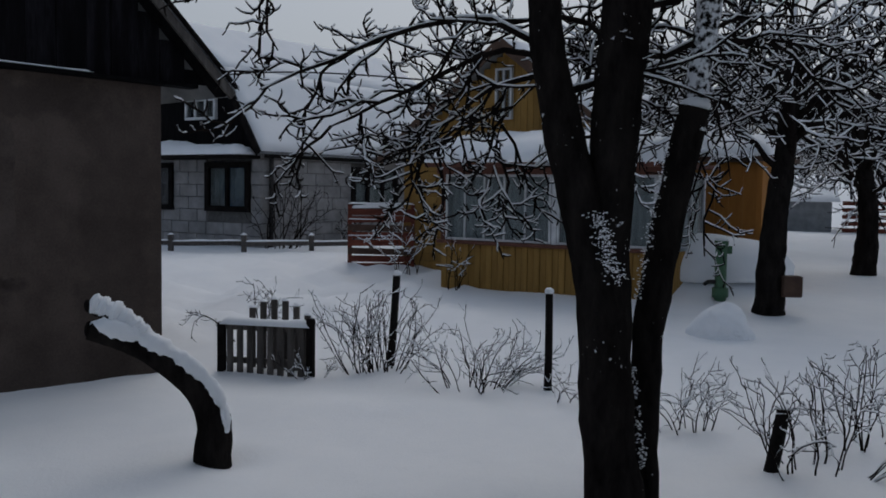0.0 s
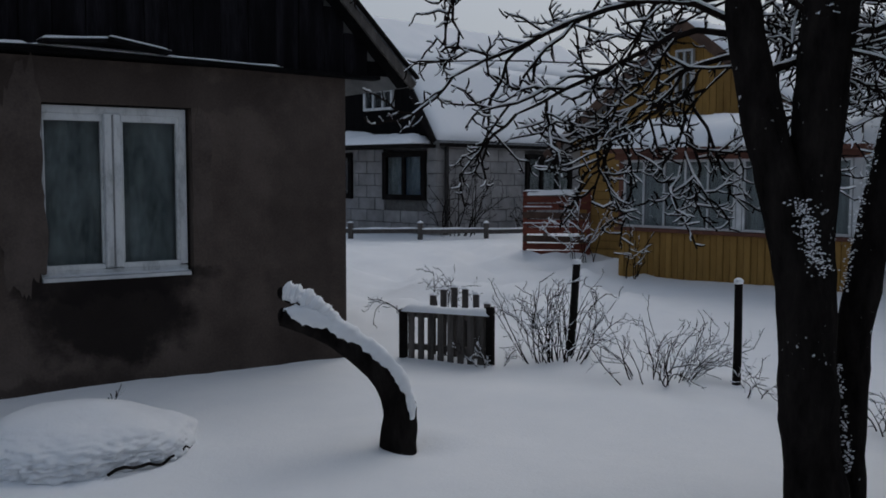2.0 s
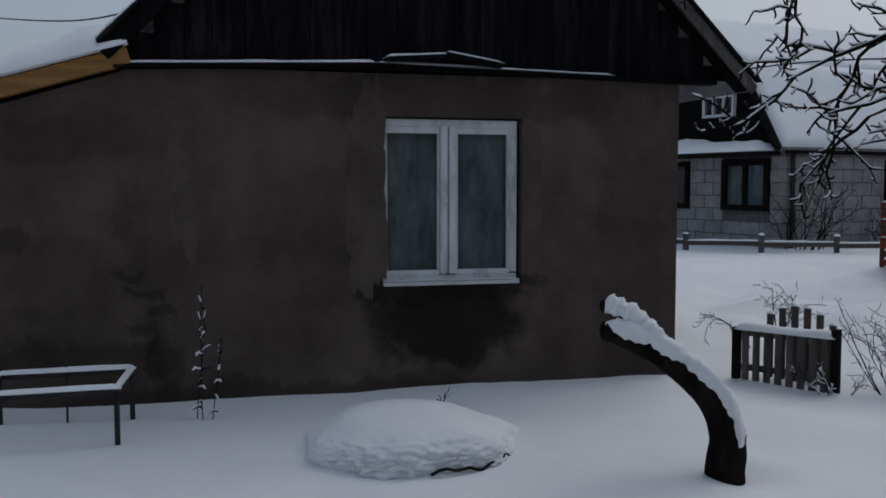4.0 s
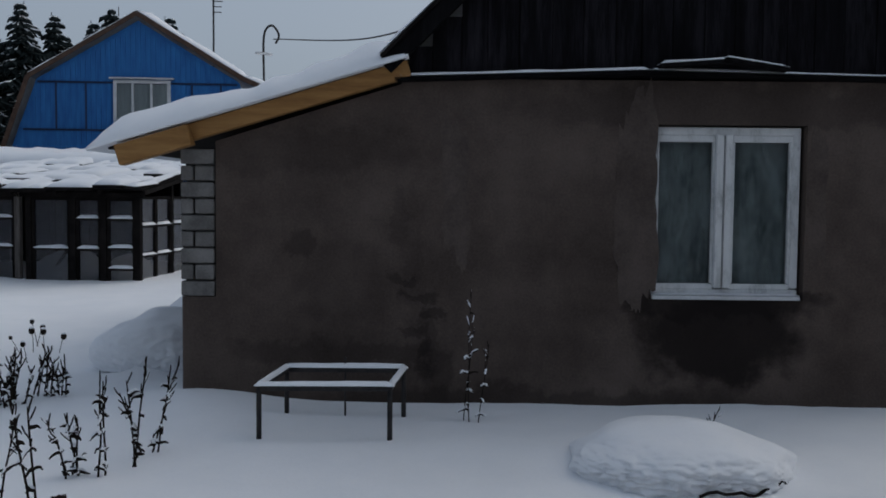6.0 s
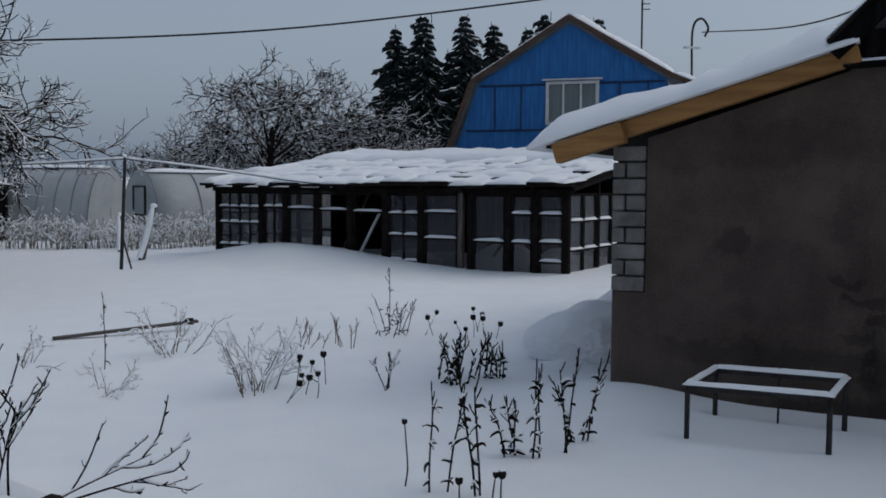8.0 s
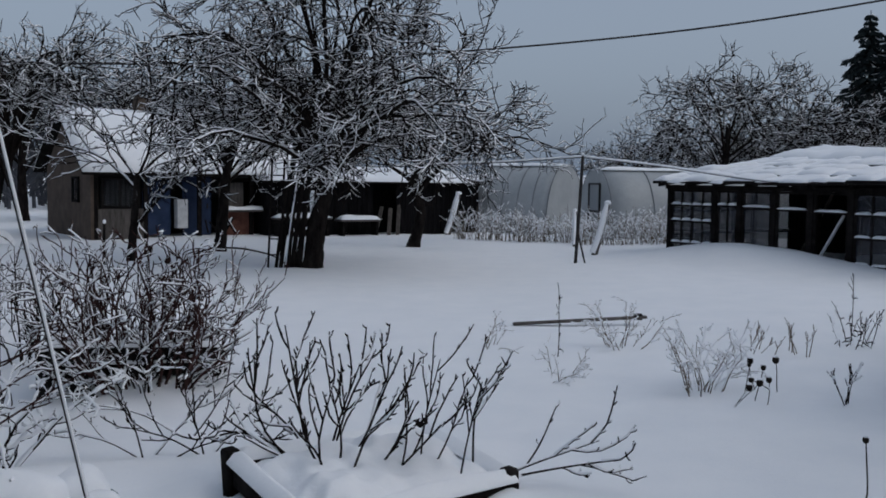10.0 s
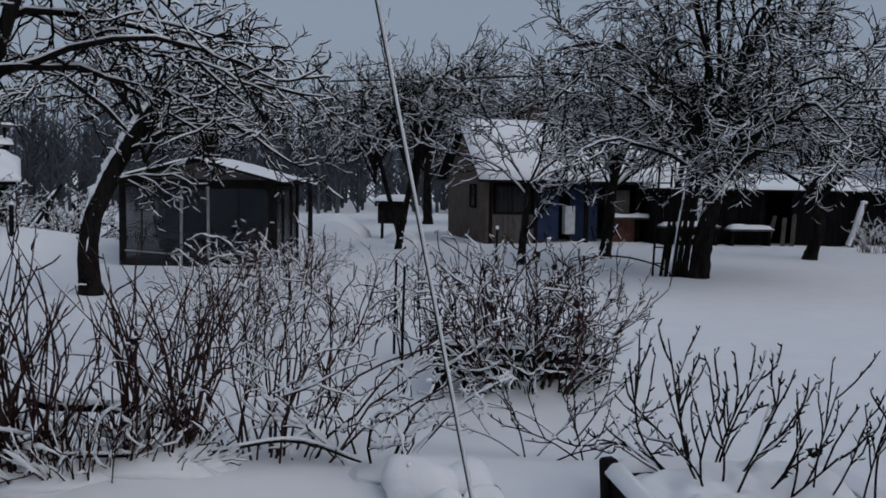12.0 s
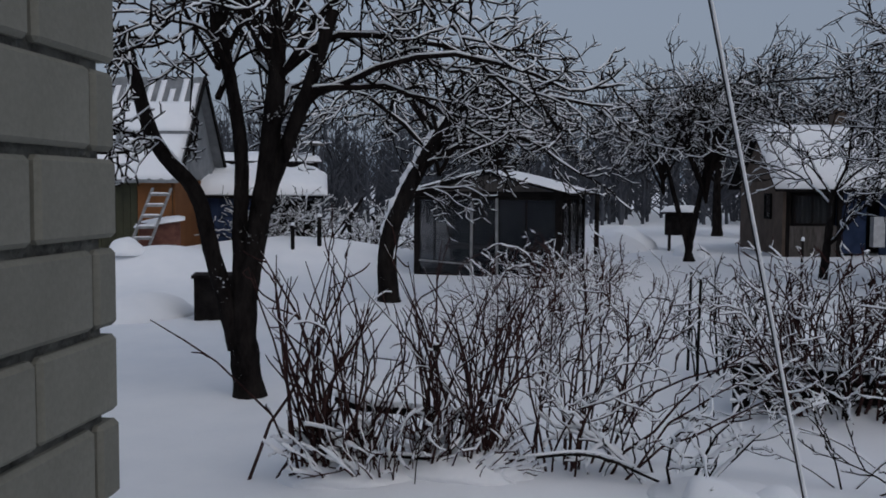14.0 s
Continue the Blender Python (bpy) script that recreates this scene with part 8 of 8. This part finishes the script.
rod("cane", [(-7.688, -3.183, 0.456), (-7.715, -3.118, 0.849), (-7.795, -2.916, 1.061), (-7.893, -2.641, 1.098), (-7.982, -2.362, 1.043), (-8.021, -2.230, 0.967)], (0.011, 0.006), TWIG, ar, 5, 24)
stalks(-8.2, -3.6, "tall dead stalks with dark rounded pods", [(0, 0, 1.05, 0.02, 0.05), (0.05, 0.12, 1.1, 0.0, 0.08), (0.0, 0.2, 1.0, 0.0, 0.1)], 180, head=0.035, r=0.005)
stalks(-3.55, -3.9, "dead stem with one curled dark leaf", [(0, 0, 0.8, -0.05, 0.1)], 181, head=0.025, r=0.005, thick=0)


for i, (x, y, rx, h) in enumerate(((-3.5, -4.35, 0.42, 0.14), (-3.95, -3.95, 0.42, 0.16), (-4.75, -2.75, 0.35, 0.08))):
    snow_heap(x, y, rx, rx * 0.75, h, 130, "soft hump of snow among the bush stems", 50 + i, False, 0.25)
for i, (x, y, rx, h) in enumerate(((-22.5, -16.3, 1.0, 0.55), (-20.5, -15.6, 0.9, 0.45), (-24.0, -17.0, 1.1, 0.6), (-22.2, -13.6, 0.5, 0.35), (-18.0, -14.6, 0.9, 0.3))):
    snow_heap(x, y, rx, rx * 0.7, h, 30 * i, "snowed-over garden clutter near the hive box", 60 + i, True, 0.6)

def board_pile(x, y, turn, seed, label, size=1.0):
    """Old boards and poles thrown down against a shed, with snow on them."""
    t = thing("board_pile", Matrix.Translation(on(x, y, 0.0)) @ pose(0, 0, 0, 0, 0, turn), label, "board pile", "board piles")
    rng = random.Random(seed)
    for k in range(7):
        a = Vector((rng.uniform(-0.8, 0.5), rng.uniform(-0.35, 0.1), rng.uniform(-0.05, 0.2))) * size
        b = a + Vector((rng.uniform(-0.5, 0.7), rng.uniform(0.05, 0.5), rng.uniform(0.15, 0.8))) * size
        pl = part("plank", beams((a, b, rng.uniform(0.06, 0.14), 0.035)), rng.choice((BLACKWOOD, DARKWOOD, BLACKWOOD)), t)
        if k % 3 == 0:
            o = Vector((0, 0.05, 0))
            up = Vector((0, -0.01, 0.03))
            bm = bmesh.new()
            snow_slab(bm, a - o + up, b - o + up, b + o + up, a + o + up, 0.035 * size, k + seed, 14, 4)
            part("snow", bm, SNOW, pl)


for i, (x, y) in enumerate(((-27.0, -6.9), (-26.0, -9.0))):
    board_pile(x, y, 126, 60 + i, "jumble of old boards leaning by the long shed, dusted with snow", 0.75)
for i, (x, y, q) in enumerate(((-13.4, -19.4, 1.8), (-14.6, -18.6, 1.7), (-15.8, -17.8, 1.5))):
    board_pile(x, y, 145, 70 + i, "heap of broken frames and poles under snow behind the trees", q)


def build_barrel():
    t = thing("barrel", Matrix.Translation(on(-4.5, -2.35, -0.38)), "teal plastic barrel buried and capped with snow", "barrel")
    rod("body", [(0, 0, 0), (0, 0, 0.25), (0, 0, 0.42)], 0.24, TEAL, t, 20)
    bm = bmesh.new()
    for cx, cy, rx, rz in ((0.08, -0.16, 0.2, 0.15), (-0.1, 0.02, 0.15, 0.12), (0.1, 0.2, 0.1, 0.09), (0.22, 0.06, 0.09, 0.08)):
        bmesh.ops.create_icosphere(bm, subdivisions=4, radius=1, matrix=Matrix.Translation((cx, cy, 0.42)) @ Matrix.Diagonal((rx, rx, rz, 1)))
    for v in bm.verts:
        v.co += Vector((v.co.x, v.co.y, (v.co.z - 0.4) * 1.4)) * (0.3 * noise.noise(v.co * 5) + 0.03 * noise.noise(v.co * 19))
    for f in bm.faces:
        f.smooth = True
    part("snow_cap", bm, SNOW, t)


build_barrel()
gw = thing("guy_rope", Matrix.Translation((0, 0, 0)), "taut slanting rope furred with snow", "rope")
ROPE_A, ROPE_B = np.array((-2.014, -0.990, 0.978)), np.array((-1.899, -1.192, 2.112))
rope = lambda f, o=0.0: tuple(ROPE_A + (ROPE_B - ROPE_A) * f + np.array([o, o, 0.0]))
rod("strand", [rope(-1.05), rope(0.5), rope(2.4)], 0.0062, IRON, gw, 6, 12)
rod("snow", [rope(-1.0, 0.005), rope(0.5, 0.005), rope(2.4, 0.005)], 0.004, SNOW, gw, 6, 60)


# ---- white brick house at the camera's side ----
def build_brick_house():
    ang = math.degrees(math.atan2(0.641, 0.768))
    h = thing("brick_house", pose(-0.565, -1.173, 0, 0, 0, ang), "house of white silicate bricks with grey joints", "house")
    L, D, H = 7.5, 6.0, 3.0
    part("wall", boxes(((L / 2 + 0.012, -0.067, H / 2 - 0.1), (L - 0.024, 0.12, H + 0.2)), bevel=0), JOINT, h)
    part("wall", boxes(((0.072, -D / 2 - 0.066, H / 2 - 0.1), (0.12, D, H + 0.2)), bevel=0), JOINT, h)
    part("wall", boxes(((L - 0.06, -D / 2 - 0.13, H / 2 - 0.1), (0.12, D - 0.12, H + 0.2)), bevel=0), SILICATE, h)
    part("wall", boxes(((L / 2, -D, H / 2 - 0.1), (L - 0.26, 0.12, H + 0.2)), bevel=0), SILICATE, h)
    part("ceiling", boxes(((L / 2, -D / 2, H + 0.05), (L - 0.02, D - 0.02, 0.1)), bevel=0), GREYWOOD, h)
    # unseen pitched roof and gables, added to block sky light from the foreground
    for sgn in (-1, 1):
        ya, yb = -D / 2 + sgn * (D / 2 + 0.2), -D / 2
        bm = bmesh.new()
        prism(bm, [(ya, H + 0.02), (yb, H + 2.3), (yb, H + 2.38), (ya, H + 0.1)], "x", -0.25, L + 0.25)
        part("roof", bm, ROOFTIN, h)
        bm = bmesh.new()
        snow_slab(bm, (-0.25, ya, H + 0.11), (L + 0.25, ya, H + 0.11), (L + 0.25, yb, H + 2.39), (-0.25, yb, H + 2.39), 0.12, sgn, 20, 12)
        part("snow", bm, SNOW, h, "snow on the roof")
    for x in (0.06, L - 0.06):
        bm = bmesh.new()
        prism(bm, [(-D - 0.05, H + 0.1), (0.0, H + 0.1), (-D / 2, H + 2.25)], "x", x - 0.05, x + 0.05)
        part("gable", bm, GREYWOOD, h)
    shared = {}
    rng = random.Random(6)

    def brick(cx, cy, cz, sx, sy, sz):
        key = (round(sx, 3), round(sy, 3))
        if key not in shared:
            bm = bmesh.new()
            box(bm, (0, 0, 0), (sx, sy, sz), 0.0055)
            me = bpy.data.meshes.new("brick")
            bmesh.ops.recalc_face_normals(bm, faces=bm.faces)
            bm.to_mesh(me)
            bm.free()
            me.materials.append(SILICATE)
            shared[key] = me
        b = new("brick", shared[key])
        b.parent = h
        b.location = (cx, cy + rng.uniform(-0.0015, 0.0015), cz + rng.uniform(-0.001, 0.001))
        b.rotation_euler = (0, 0, rng.uniform(-0.004, 0.004))

    z0 = 1.634 - 0.1 * 17
    rest = bmesh.new()
    for k in range(30):
        z = z0 + 0.1 * k + 0.05
        x = 0.0
        w = 0.185 if k % 2 else 0.06
        while x < L - 0.3:
            if x < 1.9:
                brick(x + (w - 0.01) / 2, -0.056, z, w - 0.01, 0.12, 0.0895)
            elif x < 3.5:
                box(rest, (x + (w - 0.01) / 2, -0.056, z), (w - 0.01, 0.12, 0.088))
            x += w
            w = 0.25
    tagged(part("brickwork", rest, SILICATE, h), "white brick courses", kind="stuff")


build_brick_house()
